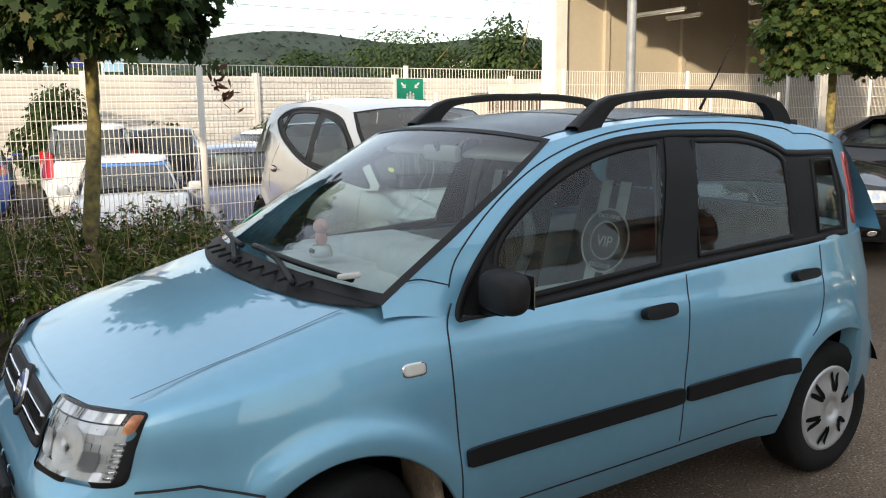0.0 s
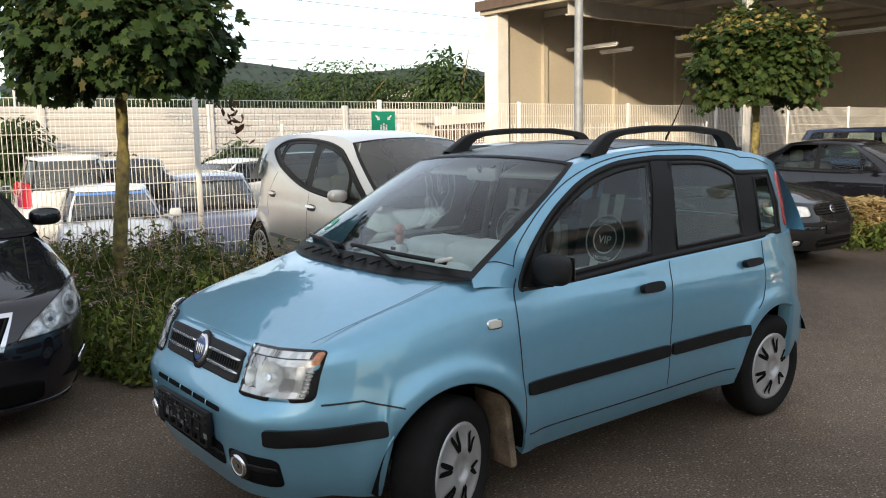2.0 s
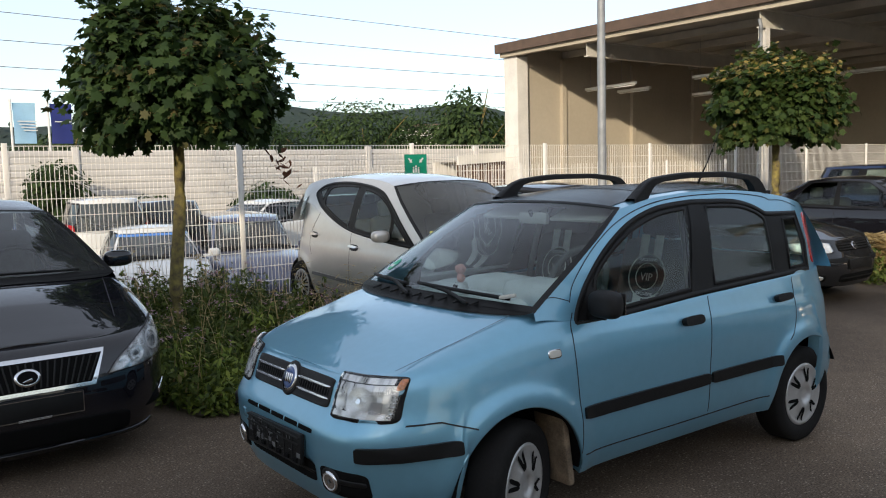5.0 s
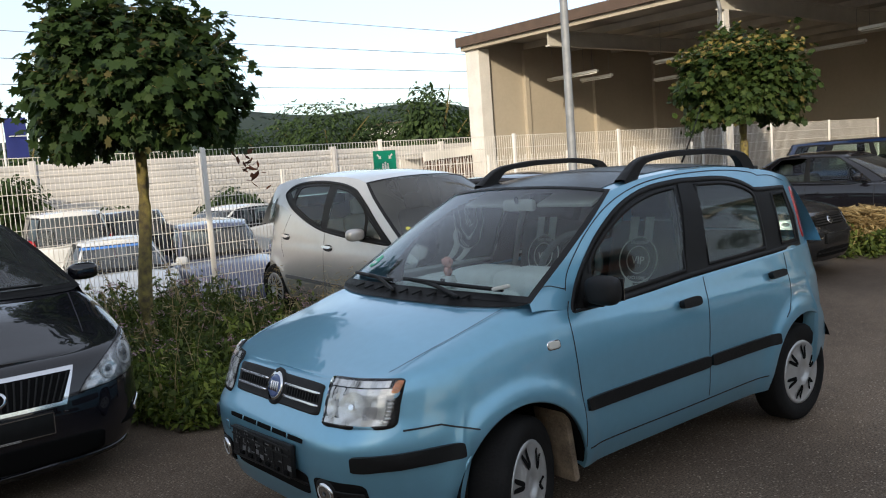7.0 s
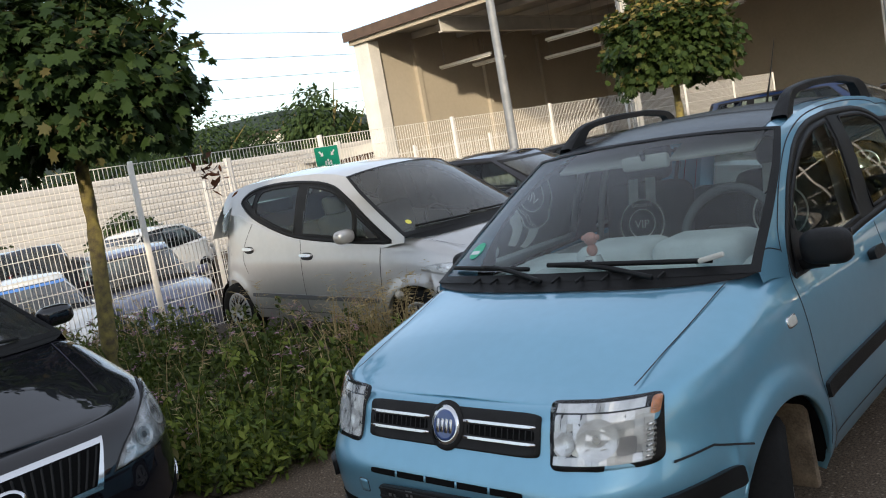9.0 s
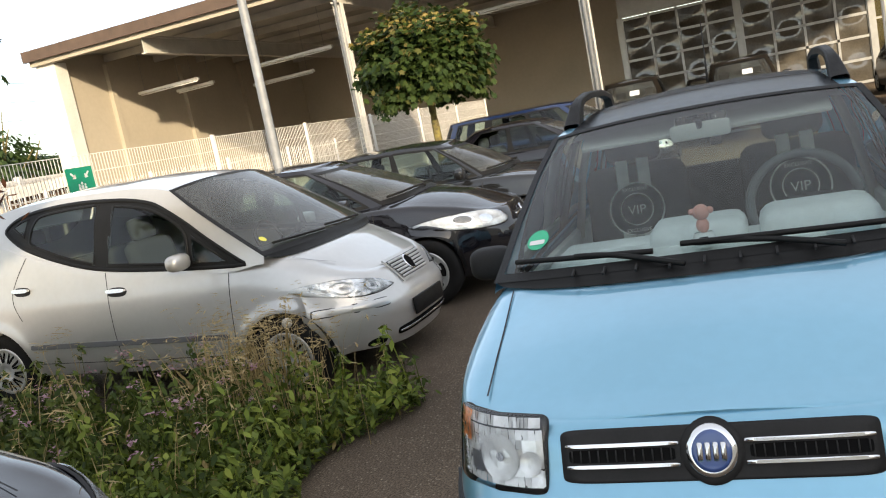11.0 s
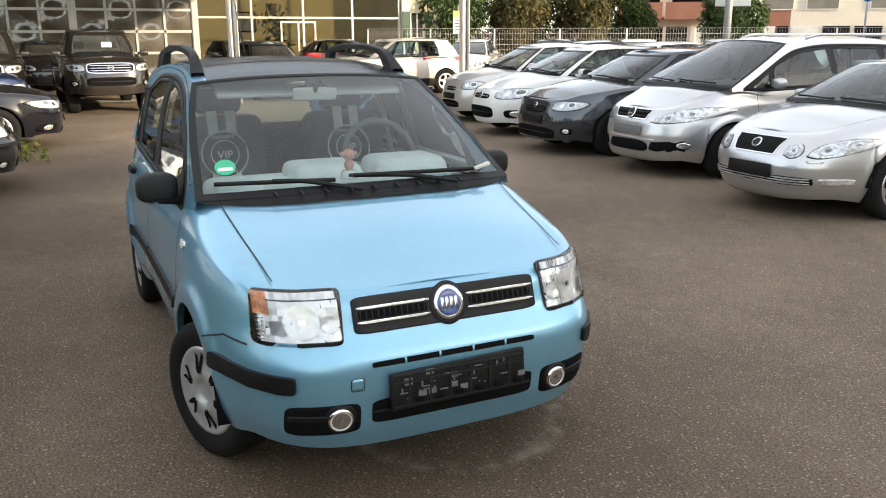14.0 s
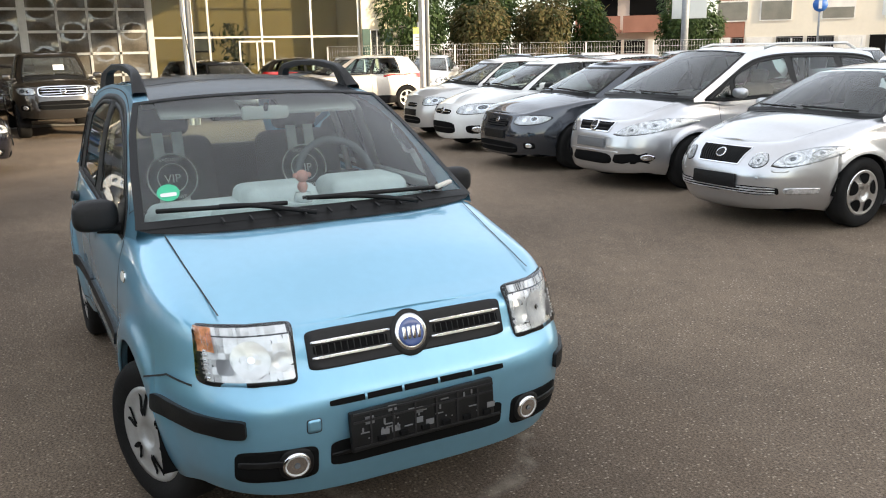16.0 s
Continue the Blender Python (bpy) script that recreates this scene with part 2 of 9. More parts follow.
M_CREAM = mat("cream_trim", (0.55, 0.53, 0.47), 0.8, vary=0.06, scale=6)


# ---- mesh helpers ----
def mesh(verts, faces, material, smooth=True):
    me = bpy.data.meshes.new("mesh")
    me.from_pydata([tuple(map(float, v)) for v in verts], [], faces)
    bm = bmesh.new()
    bm.from_mesh(me)
    bmesh.ops.remove_doubles(bm, verts=bm.verts, dist=0.0004)
    bmesh.ops.recalc_face_normals(bm, faces=bm.faces)
    for f in bm.faces:
        f.smooth = smooth
    bm.to_mesh(me)
    bm.free()
    me.materials.append(material)
    return me


def part(name, geo, material, parent=None, label="", smooth=True, sharp=None):
    """Links (verts, faces) as one mesh object under a thing or a part."""
    me = mesh(*geo, material, smooth)
    if sharp and smooth:
        me.set_sharp_from_angle(angle=radians(sharp))
    ob = new(name, me)
    if parent is not None:
        ob.parent = parent
    if label:
        tagged(ob, label)
    return ob


def thing(name, m, label, category, group="", kind=""):
    ob = new(name)
    ob.matrix_world = m
    ob.empty_display_size = 0.1
    return tagged(ob, label, category, group, kind)


def join(*geos):
    verts, faces = [], []
    for v, f in geos:
        n = len(verts)
        verts += [tuple(p) for p in v]
        faces += [[n + i for i in q] for q in f]
    return verts, faces


def grid(P, wrap=False):
    """A quad sheet from rows of points."""
    nu, nv = len(P), len(P[0])
    verts = [p for row in P for p in row]
    faces = []
    for i in range(nu if wrap else nu - 1):
        for j in range(nv - 1):
            a, b = i * nv + j, ((i + 1) % nu) * nv + j
            faces.append([a, b, b + 1, a + 1])
    return verts, faces


def box(x0, x1, y0, y1, z0, z1, bevel=0.0, segs=2):
    bm = bmesh.new()
    bmesh.ops.create_cube(bm, size=1)
    for v in bm.verts:
        v.co = Vector(((x0, x1)[v.co.x > 0], (y0, y1)[v.co.y > 0], (z0, z1)[v.co.z > 0]))
    if bevel:
        bmesh.ops.bevel(bm, geom=bm.edges[:], offset=bevel, segments=segs, affect="EDGES", profile=0.5)
    bm.verts.index_update()
    out = [tuple(v.co) for v in bm.verts], [[v.index for v in f.verts] for f in bm.faces]
    bm.free()
    return out


def moved(geo, m):
    return [tuple(m @ Vector(v)) for v in geo[0]], geo[1]


def lathe(profile, n=32, axis="y", a0=0.0, a1=2 * math.pi):
    """A turned shape: profile of (radius, along)."""
    full = abs(a1 - a0 - 2 * math.pi) < 1e-6
    rows = []
    for i in range(n if full else n + 1):
        a = a0 + (a1 - a0) * i / n
        c, s = math.cos(a), math.sin(a)
        if axis == "y":
            rows.append([(r * c, h, r * s) for r, h in profile])
        elif axis == "z":
            rows.append([(r * c, r * s, h) for r, h in profile])
        else:
            rows.append([(h, r * c, r * s) for r, h in profile])
    return grid(rows, full)


def tube(points, radius, n=8, flat=1.0):
    """A round bar along points; radius may be a list; flat squeezes its height."""
    pts = [Vector(p) for p in points]
    rows = []
    for i, p in enumerate(pts):
        d = (pts[min(i + 1, len(pts) - 1)] - pts[max(i - 1, 0)]).normalized()
        side = d.cross(Vector((0, 0, 1)))
        side = side.normalized() if side.length > 0.05 else Vector((1, 0, 0))
        up = side.cross(d)
        r = radius[i] if isinstance(radius, (list, tuple)) else radius
        rows.append([tuple(p + side * (r * math.cos(a)) + up * (r * flat * math.sin(a))) for a in [2 * math.pi * k / n for k in range(n + 1)]])
    v, f = grid(rows)
    a, b = len(v), len(v) + 1
    v = v + [tuple(pts[0]), tuple(pts[-1])]
    m = n + 1
    f += [[a, k + 1, k] for k in range(n)] + [[b, (len(pts) - 1) * m + k, (len(pts) - 1) * m + k + 1] for k in range(n)]
    return v, f


def curve(points, blur=0.0):
    """A smooth function through (t, value) points."""
    ts, vs = [p[0] for p in points], [p[1] for p in points]
    T = np.linspace(ts[0] - 0.3, ts[-1] + 0.3, 900)
    V = np.interp(T, ts, vs)
    if blur:
        k = max(1, int(3 * blur / (T[1] - T[0])))
        w = np.exp(-0.5 * (np.arange(-k, k + 1) * (T[1] - T[0]) / blur) ** 2)
        V = np.convolve(np.pad(V, k, mode="edge"), w / w.sum(), mode="valid")
    a, inv, last, vals = float(T[0]), 1.0 / float(T[1] - T[0]), len(V) - 2, V.tolist()

    def f(t):
        q = (t - a) * inv
        i = min(max(int(q), 0), last)
        q = min(max(q - i, 0.0), 1.0)
        return vals[i] * (1 - q) + vals[i + 1] * q
    return f


def sheet(surf, us, vs, lift=0.0, thick=0.0):
    """A piece of a surface surf(u, v), lifted along its normal; with thick, its rim is turned inwards."""
    P = [[surf(u, v, lift) for v in vs] for u in us]
    if thick:
        Q = [[surf(u, v, lift - thick) for v in vs] for u in us]
        P = [Q[0]] + P + [Q[-1]]
        P = [[Q[min(max(i - 1, 0), len(us) - 1)][0]] + row + [Q[min(max(i - 1, 0), len(us) - 1)][-1]] for i, row in enumerate(P)]
    return grid(P)


def rounded(surf, u0, u1, v0, v1, lift=0.0, thick=0.0, n=4.0, rings=5, m=40, skew=0.0):
    """A rounded patch of a surface: a superellipse in u, v; thick turns its rim inwards."""
    uc, vc, a, b = (u0 + u1) / 2, (v0 + v1) / 2, (u1 - u0) / 2, (v1 - v0) / 2
    rows = []
    for k in range(m):
        t = 2 * math.pi * k / m
        c, s = math.cos(t), math.sin(t)
        cu, cv = abs(c) ** (2 / n) * (1 if c > 0 else -1), abs(s) ** (2 / n) * (1 if s > 0 else -1)
        row = [surf(uc + (a * cu + skew * cv) * r, vc + b * cv * r, lift) for r in [i / rings for i in range(rings + 1)]]
        if thick:
            row.append(surf(uc + a * cu + skew * cv, vc + b * cv, lift - thick))
        rows.append(row)
    return grid(rows, True)


def dish(surf, u, v, r, rim, depth, m=28):
    """A hollow round reflector set into a surface."""
    return grid([[surf(u + r * q * math.cos(6.2832 * k / m), v + r * q * math.sin(6.2832 * k / m), rim - depth * (1 - q * q)) for q in (0.02, 0.25, 0.5, 0.75, 1.0)] for k in range(m)], True)


def facets(surf, u0, u1, v0, v1, cols, rows, seed, lift=0.004, tilt=0.004):
    """Small plane mirrors, each tilted its own way."""
    rnd2 = random.Random(seed)
    out = []
    for i in range(cols):
        for j in range(rows):
            a, b = rnd2.uniform(-tilt, tilt), rnd2.uniform(-tilt, tilt)
            P = [[surf(u0 + (u1 - u0) * (i + p) / cols, v0 + (v1 - v0) * (j + q) / rows, lift + a * (2 * p - 1) + b * (2 * q - 1)) for q in (0.0, 1.0)] for p in (0.0, 1.0)]
            out.append(grid(P))
    return join(*out)


def lin(a, b, n):
    return [a + (b - a) * i / n for i in range(n + 1)]


# ---- cars: x ahead, y to the car's left, origin on the ground between the axles ----
class Shape:
    def __init__(s, front, rear, width, top, crown, ws, tail, gw, edge, axles, R=0.29, Ra=0.33, nf=4.2, nr=4.5, ng=3.6, sill=0.2, flare=0.012, gx=-0.3, roofcrown=0.035, xm=0.0, radius=0.05, lip=0.04):
        s.Xf, s.Xr, s.W = curve(front, 0.03), curve(rear, 0.03), curve(width, 0.05)
        s.zt, s.cr = curve(top, 0.05), curve(crown, 0.1)
        s.ws, s.tl, s.gw, s.ze = curve(ws, 0.05), curve(tail, 0.05), curve(gw, 0.05), curve(edge, 0.1)
        s.ax, s.R, s.Ra, s.nf, s.nr, s.ng, s.sill, s.flare, s.gx, s.rc, s.xm, s.rad, s.lip = axles, R, Ra, nf, nr, ng, sill, flare, gx, roofcrown, xm, radius, lip
        s.xfc, s.xrc = s.xm + 0.80 * (min(s.Xf(z) for z in (0.3, 0.6, 0.8)) - s.xm), s.xm + 0.80 * (max(s.Xr(z) for z in (0.3, 0.6, 0.8)) - s.xm)

    def yside(s, x, z):
        L, n = (s.Xf(z) - s.xm, s.nf) if x > s.xm else (s.xm - s.Xr(z), s.nr)
        q = min(1.0, abs(x - s.xm) / L)
        y = s.W(z) * (1 - q ** n) ** (1 / n)
        for xa in s.ax:
            d = math.hypot(x - xa, z - s.R)
            y += s.flare * math.exp(-((max(d, s.Ra) - s.Ra) / 0.07) ** 2)
        return y

    def xfront(s, y, z, end=1):
        q = min(0.999, abs(y) / s.W(z))
        if end > 0:
            return s.xm + (s.Xf(z) - s.xm) * (1 - q ** s.nf) ** (1 / s.nf)
        return s.xm - (s.xm - s.Xr(z)) * (1 - q ** s.nr) ** (1 / s.nr)

    def lifted(s, f, u, v, lift):
        p = Vector(f(u, v))
        if not lift:
            return tuple(p)
        e = 0.004
        a, b = Vector(f(u + e, v)) - p, Vector(f(u, v + e)) - p
        n = a.cross(b).normalized()
        ref = Vector((p.x * 0.35, p.y, (p.z - 0.6) * 0.6))
        if n.dot(ref) < 0:
            n = -n
        return tuple(p + n * lift)

    def side(s, sign):
        return lambda x, z, lift=0.0: s.lifted(lambda a, b: (a, sign * s.yside(a, b), b), x, z, lift)

    def front(s, end=1):
        return lambda y, z, lift=0.0: s.lifted(lambda a, b: (s.xfront(a, b, end), a, b), y, z, lift)

    def tub(s, c, z):
        if c > s.xfc or c < s.xrc:
            end = 1 if c > s.xfc else -1
            k = (c - s.xfc) if end > 0 else (s.xrc - c)
            L, n = (s.Xf(z) - s.xm, s.nf) if end > 0 else (s.xm - s.Xr(z), s.nr)
            q = abs((s.xfc if end > 0 else s.xrc) - s.xm) / L
            th = math.acos(min(1, q ** (n / 2))) * (1 - min(k, 1.0))
            x = s.xm + end * L * math.cos(th) ** (2 / n)
            return x, max(0.0, s.yside(x, z) if k < 0.999 else 0.0), z
        return c, s.yside(c, z), z

    def zlow(s, x):
        z = s.sill
        for xa in s.ax:
            if abs(x - xa) < s.Ra:
                z = max(z, s.R + math.sqrt(s.Ra ** 2 - (x - xa) ** 2))
        return z

    def column(s, c, rows):
        x0 = s.tub(c, 0.6)[0]
        zb, zt = s.zlow(c) if s.xrc <= c <= s.xfc else s.sill, 0.0
        zt = s.zt(s.tub(c, s.zt(x0))[0])
        end = min(1.0, (c - s.xfc) / 0.5) if c > s.xfc else -min(1.0, (s.xrc - c) / 0.5) if c < s.xrc else 0.0
        r = s.rad * (1 - 0.55 * max(0.0, end))
        if end > 0:
            zb += s.lip * (1 - ((c - s.xfc) / 1.0) ** 2) * min(1, end * 2)
        pts = []
        p = s.tub(c, zb)
        pts.append((p[0] * 0.985, p[1] * 0.93, zb + 0.01))
        for i in range(rows + 1):
            pts.append(s.tub(c, zb + (zt - r - zb) * (i / rows)))
        for i in range(1, 5):
            a = math.pi / 2 * i / 4
            p = s.tub(c, zt - r + r * math.sin(a))
            d = r * (1 - math.cos(a))
            pts.append((p[0] - d * 0.6 * end, max(0.0, p[1] - d * (1 - 0.5 * abs(end))), p[2]))
        return pts

    def columns(s, fine=1):
        cs = set(lin(s.xrc, s.xfc, int(26 * fine)))
        for xa in s.ax:
            cs = {c for c in cs if not xa - s.Ra - 0.02 < c < xa + s.Ra + 0.02}
            cs |= {xa + s.Ra * 0.9995 * math.cos(math.pi * k / 20) for k in range(21)} | {xa - s.Ra * 1.002, xa + s.Ra * 1.002}
        k = lin(0, 1, int(14 * fine))[1:]
        return sorted(cs | {s.xfc + a for a in k} | {s.xrc - a for a in k})

    def cap(s, c, t):
        e = s.column(c, 1)[-1]
        return e[0], e[1] * t, e[2] + s.cr(e[0]) * (1 - t ** 2.2)

    def zcap(s, x, y):
        zt = s.zt(x)
        ye = max(0.05, s.yside(x, zt) - s.rad)
        return zt + s.cr(x) * (1 - min(1, abs(y) / ye) ** 2.2)

    def outline(s, th, v):
        xf, xr, w, n = s.ws(v), s.tl(v), s.gw(v), s.ng
        c, sn = math.cos(th), abs(math.sin(th))
        L = (xf - s.gx) if c > 0 else (s.gx - xr)
        return s.gx + (1 if c > 0 else -1) * L * abs(c) ** (2 / n), w * sn ** (2 / n)

    def green(s, th, v):
        x, y = s.outline(th, v)
        x0, y0 = s.outline(th, 0)
        x1, _ = s.outline(th, 1)
        z = s.zcap(x0, y0) * (1 - v) + s.ze(x1) * v
        return x, y, z

    def theta(s, x, v=0.0):
        """The direction round the cabin of the place x on its belt."""
        L = (s.ws(v) - s.gx) if x > s.gx else (s.gx - s.tl(v))
        a = math.acos(min(1, (abs(x - s.gx) / L)) ** (s.ng / 2))
        return a if x > s.gx else math.pi - a

    def cabin(s, sign):
        return lambda th, v, lift=0.0: s.lifted(lambda a, b: (lambda p: (p[0], sign * p[1] * (1 if a >= 0 else -1), p[2]))(s.green(abs(a), b)), th, v, lift)


def mirror_y(geo):
    return [(x, -y, z) for x, y, z in geo[0]], [f[::-1] for f in geo[1]]


def both(geo):
    return join(geo, mirror_y(geo))


WHEELS = {}


def wheel_geo(R, width, spokes, kind):
    """Tyre, rim and dark openings of a wheel whose outer face looks to +y, centred at the hub."""
    w, r = width / 2, R * 0.66
    tyre = lathe([(r - 0.02, -w), (r + 0.01, -w), (R * 0.86, -w - 0.008), (R * 0.965, -w * 0.92), (R, -w * 0.7), (R, 0), (R, w * 0.7), (R * 0.965, w * 0.92), (R * 0.86, w + 0.008), (r + 0.015, w), (r - 0.005, w - 0.012)], 48)
    rim = lathe([(r, w - 0.012), (r - 0.006, w - 0.004), (r - 0.02, w - 0.006), (r * 0.8, w - 0.014), (r * 0.5, w + 0.002), (r * 0.26, w + 0.008), (r * 0.24, w - 0.004), (r * 0.1, w - 0.004), (0.001, w - 0.004)], 48)
    holes = []
    for off in (-0.13, 0.13) if kind in ("cap", "twin") else (0.0,):
        rows = []
        for i in range(9):
            q = i / 8
            rr = r * (0.40 + 0.46 * q)
            half = (0.010 if kind == "cap" else 0.011 if kind == "twin" else 0.034 + 0.042 * q) * R / 0.29 * (1 - abs(2 * q - 1) ** 4 * 0.7)
            ang = off * (0.6 + 0.6 * q)
            h = max(w - 0.009, w + 0.0055 - 0.016 * max(0.0, (rr / r - 0.5) / 0.3) if rr / r < 0.8 else w - 0.0105 + 0.01 * (rr / r - 0.8) / 0.18)
            rows.append([(rr * math.cos(ang) - t * math.sin(ang), h, rr * math.sin(ang) + t * math.cos(ang)) for t in (-half, 0, half)])
        holes.append(grid(rows))
    return tyre, rim, holes


def add_wheel(car, x, y, R, width, spokes, kind, steer=0.0, rim_mat=None):
    key = (round(R, 3), width, spokes, kind, rim_mat.name if rim_mat else "")
    if key not in WHEELS:
        t, r, h = wheel_geo(R, width, spokes, kind)
        WHEELS[key] = mesh(*t, M_RUBBER), mesh(*r, rim_mat or M_RIM), [mesh(*g, M_DARK) for g in h]
    tyre = new("wheel", WHEELS[key][0])
    tyre.parent = car
    tyre.matrix_local = pose(x, y, R, 0, x * 37, steer + (0 if y > 0 else 180))
    o = new("rim", WHEELS[key][1])
    o.parent = tyre
    for k in range(spokes):
        for me in WHEELS[key][2]:
            o = new("rim_opening", me)
            o.parent = tyre
            o.rotation_euler = (0, 2 * math.pi * k / spokes, 0)
    return tyre


def car(name, s, m, label, paintm, breaks, glassm=None, category="car", group="", deck=None, v0=0.04, v1=0.9, wheel=(0.17, 6, "cap"), steer=0.0, rimm=None, fine=1.0,
        pillar=None, roofm=None, roof_split=None, lamps=None, grille=None, plate=None, lower=None, tails=None, doors=(), handles=(), handle_z=0.85, moulding=None, mirror=(0.6, 0.98), mirror_w=0.19, v1s=None, rear_plate=None, handle_m=None, mirror_m=None, seats=True, wipers=True, track=None, bonnet_t=0.9, bonnet_end=0.25, amber=True, sidem=None):
    """One car with its parts. breaks: belt places of the cabin's posts (windscreen edge as y, then x values front to rear)."""
    c = thing(name, m, label, category, group)
    glassm, pillar = glassm or M_TINT, pillar or M_PLASTIC
    v1s = v1s or v1
    # lower body, bonnet and boot lid
    cols = s.columns(fine)
    P = [s.column(k, 12) for k in cols]
    shell = both(grid(P))
    cowl = s.theta(s.gx + 0.01) and s.ws(0) - 0.55
    fr = [k for k in cols if s.tub(k, 0.8)[0] > cowl]
    bon = both(grid([[s.cap(k, t) for t in lin(1, 0, 8)] for k in fr]))
    geos = [shell, bon]
    rearmost = s.tl(0) + (0.25 if deck is None else 0.45)
    rr = [k for k in cols if s.tub(k, 0.8)[0] < rearmost]
    geos.append(both(grid([[s.cap(k, t) for t in lin(1, 0, 6)] for k in rr])))
    body = part("body", join(*geos), paintm, c, sharp=40)
    # cabin
    wsy, xs = breaks[0], breaks[1:]
    thw = math.asin(min(1, wsy / s.gw(0)) ** (s.ng / 2))
    tb = [s.theta(x) for x in xs]
    thr = math.pi - math.asin(min(1, (wsy - 0.02) / s.gw(0)) ** (s.ng / 2))
    marks = sorted([0, thw, *tb, thr, math.pi])
    ths = []
    for a, b in zip(marks, marks[1:]):
        n = max(2, int(round((b - a) / 0.13)))
        ths += lin(a, b, n)[:-1]
    ths.append(math.pi)
    vs = [0, v0] + lin(v0, v1s, 6)[1:] + ([v1] if v1 > v1s else []) + [1.0]

    def kind(th, v):
        if v > v1 and th < thw * 0.97 and roofm:
            return "header"
        if v < v0 or v > v1 or (v > v1s and th > thw):
            return "paint"
        if th < thw:
            return "windscreen"
        if th > thr:
            return "rear_window"
        for i in range(0, len(tb) - 1, 2):
            if tb[i] < th < tb[i + 1]:
                return "side_window%d" % (i // 2)
        if any(tb[i] < th < tb[i + 1] for i in range(1, len(tb) - 1, 2)):
            return "pillar"
        return "paint"

    groups = {}
    for a, b in zip(ths, ths[1:]):
        for p, q in zip(vs, vs[1:]):
            groups.setdefault(kind((a + b) / 2, (p + q) / 2), []).append(grid([[s.green(a, p), s.green(a, q)], [s.green(b, p), s.green(b, q)]]))
    part("cabin_frame", both(join(*groups["paint"])), paintm, c, sharp=50)
    if "header" in groups:
        part("roof_header", both(join(*groups["header"])), roofm, c)
    for i in range(1, len(tb) - 1, 2):
        g = sheet(s.cabin(1), lin(tb[i], tb[i + 1], 3), lin(v0, v1s, 6))
        for sg in (0, 1):
            part("door_pillar", g if sg == 0 else mirror_y(g), pillar, c)
    wsob = part("windscreen", both(join(*groups["windscreen"])), glassm, c)
    part("rear_window", both(join(*groups["rear_window"])), glassm, c)
    panes = {}
    for k in groups:
        if k.startswith("side_window"):
            g = join(*groups[k])
            panes[int(k[11:])] = [part("side_window", g, sidem or M_SIDE, c), part("side_window", mirror_y(g), sidem or M_SIDE, c)]
            panes[int(k[11:])][0]["sg"], panes[int(k[11:])][1]["sg"] = 0, 1
    # roof
    def roof(th, t):
        x, y, z = s.green(th, 1)
        return x, y * t, z + s.rc * (1 - t ** 2)
    part("roof", both(grid([[roof(th, t) for t in (lin(1, 0.87, 2) if roofm else lin(1, 0, 7))] for th in ths if not roofm or th >= thw * 0.99])), paintm, c, sharp=50)
    if roofm:
        part("roof_panel", both(grid([[(lambda p: (p[0], p[1], p[2] + (0.0 if th < thw * 0.9 else 0.003)))(roof(th, t * (1.0 if th < thw * 1.02 else 0.90))) for t in lin(1.0, 0, 7)] for th in ths])), roofm, c, sharp=50)
    # black edges round the glass
    cab = s.cabin(1)
    tw = 0.022 / max(0.3, s.gw(0))
    for i in range(0, len(tb) - 1, 2):
        p0, q0 = tb[i], tb[i + 1]
        p1, p2, q1, q2 = s.theta(xs[i] + 0.018), s.theta(xs[i] - 0.012), s.theta(xs[i + 1] + 0.012), s.theta(xs[i + 1] - 0.018)
        g = join(sheet(cab, lin(p1, q2, 10), lin(v0 - 0.025, v0 + 0.04, 2), 0.003), sheet(cab, lin(p0, q0, 10), lin(v1s - 0.03, v1s + 0.02, 2), 0.003),
                 sheet(cab, lin(p1, p2, 2), lin(v0, v1s, 6), 0.003), sheet(cab, lin(q1, q2, 2), lin(v0, v1s, 6), 0.003))
        for w in panes[i // 2]:
            part("window_seal", g if w["sg"] == 0 else mirror_y(g), M_PLASTIC, w)
            del w["sg"]
    g = join(both(sheet(cab, lin(thw - tw * 1.5, thw + tw * 0.3, 2), lin(v0 - 0.02, v1 + 0.01, 8), 0.002)), both(sheet(cab, lin(0, thw, 14), lin(v1 - 0.05, v1 + 0.012, 2), 0.002)), both(sheet(cab, lin(0, thw, 14), lin(0.0, v0 + 0.05, 3), 0.002)))
    part("windscreen_border", g, M_PLASTIC, wsob)
    # bonnet gap
    cap3 = lambda k, t, lift=0.0: (lambda e: (e[0], e[1], e[2] + lift))(s.cap(k, t))
    ks = [k for k in fr if s.tub(k, 0.8)[0] > s.ws(0) - 0.28 and k < s.xfc + bonnet_end]
    for sg in (0, 1):
        rows = []
        for k in ks:
            e = s.cap(k, 1.0)
            q = (e[0] - s.ws(0) + 0.28) / max(0.3, s.Xf(0.8) - s.ws(0) + 0.28)
            t = min(0.985, s.W(0.6) * (bonnet_t - 0.06 - 0.09 * q) / max(0.05, e[1]))
            if t < 0.98:
                rows.append([cap3(k, t - 0.0035, 0.0018), cap3(k, t + 0.0035, 0.0018)])
        g = grid(rows)
        part("bonnet_gap", g if sg == 0 else mirror_y(g), M_SEAM, c)
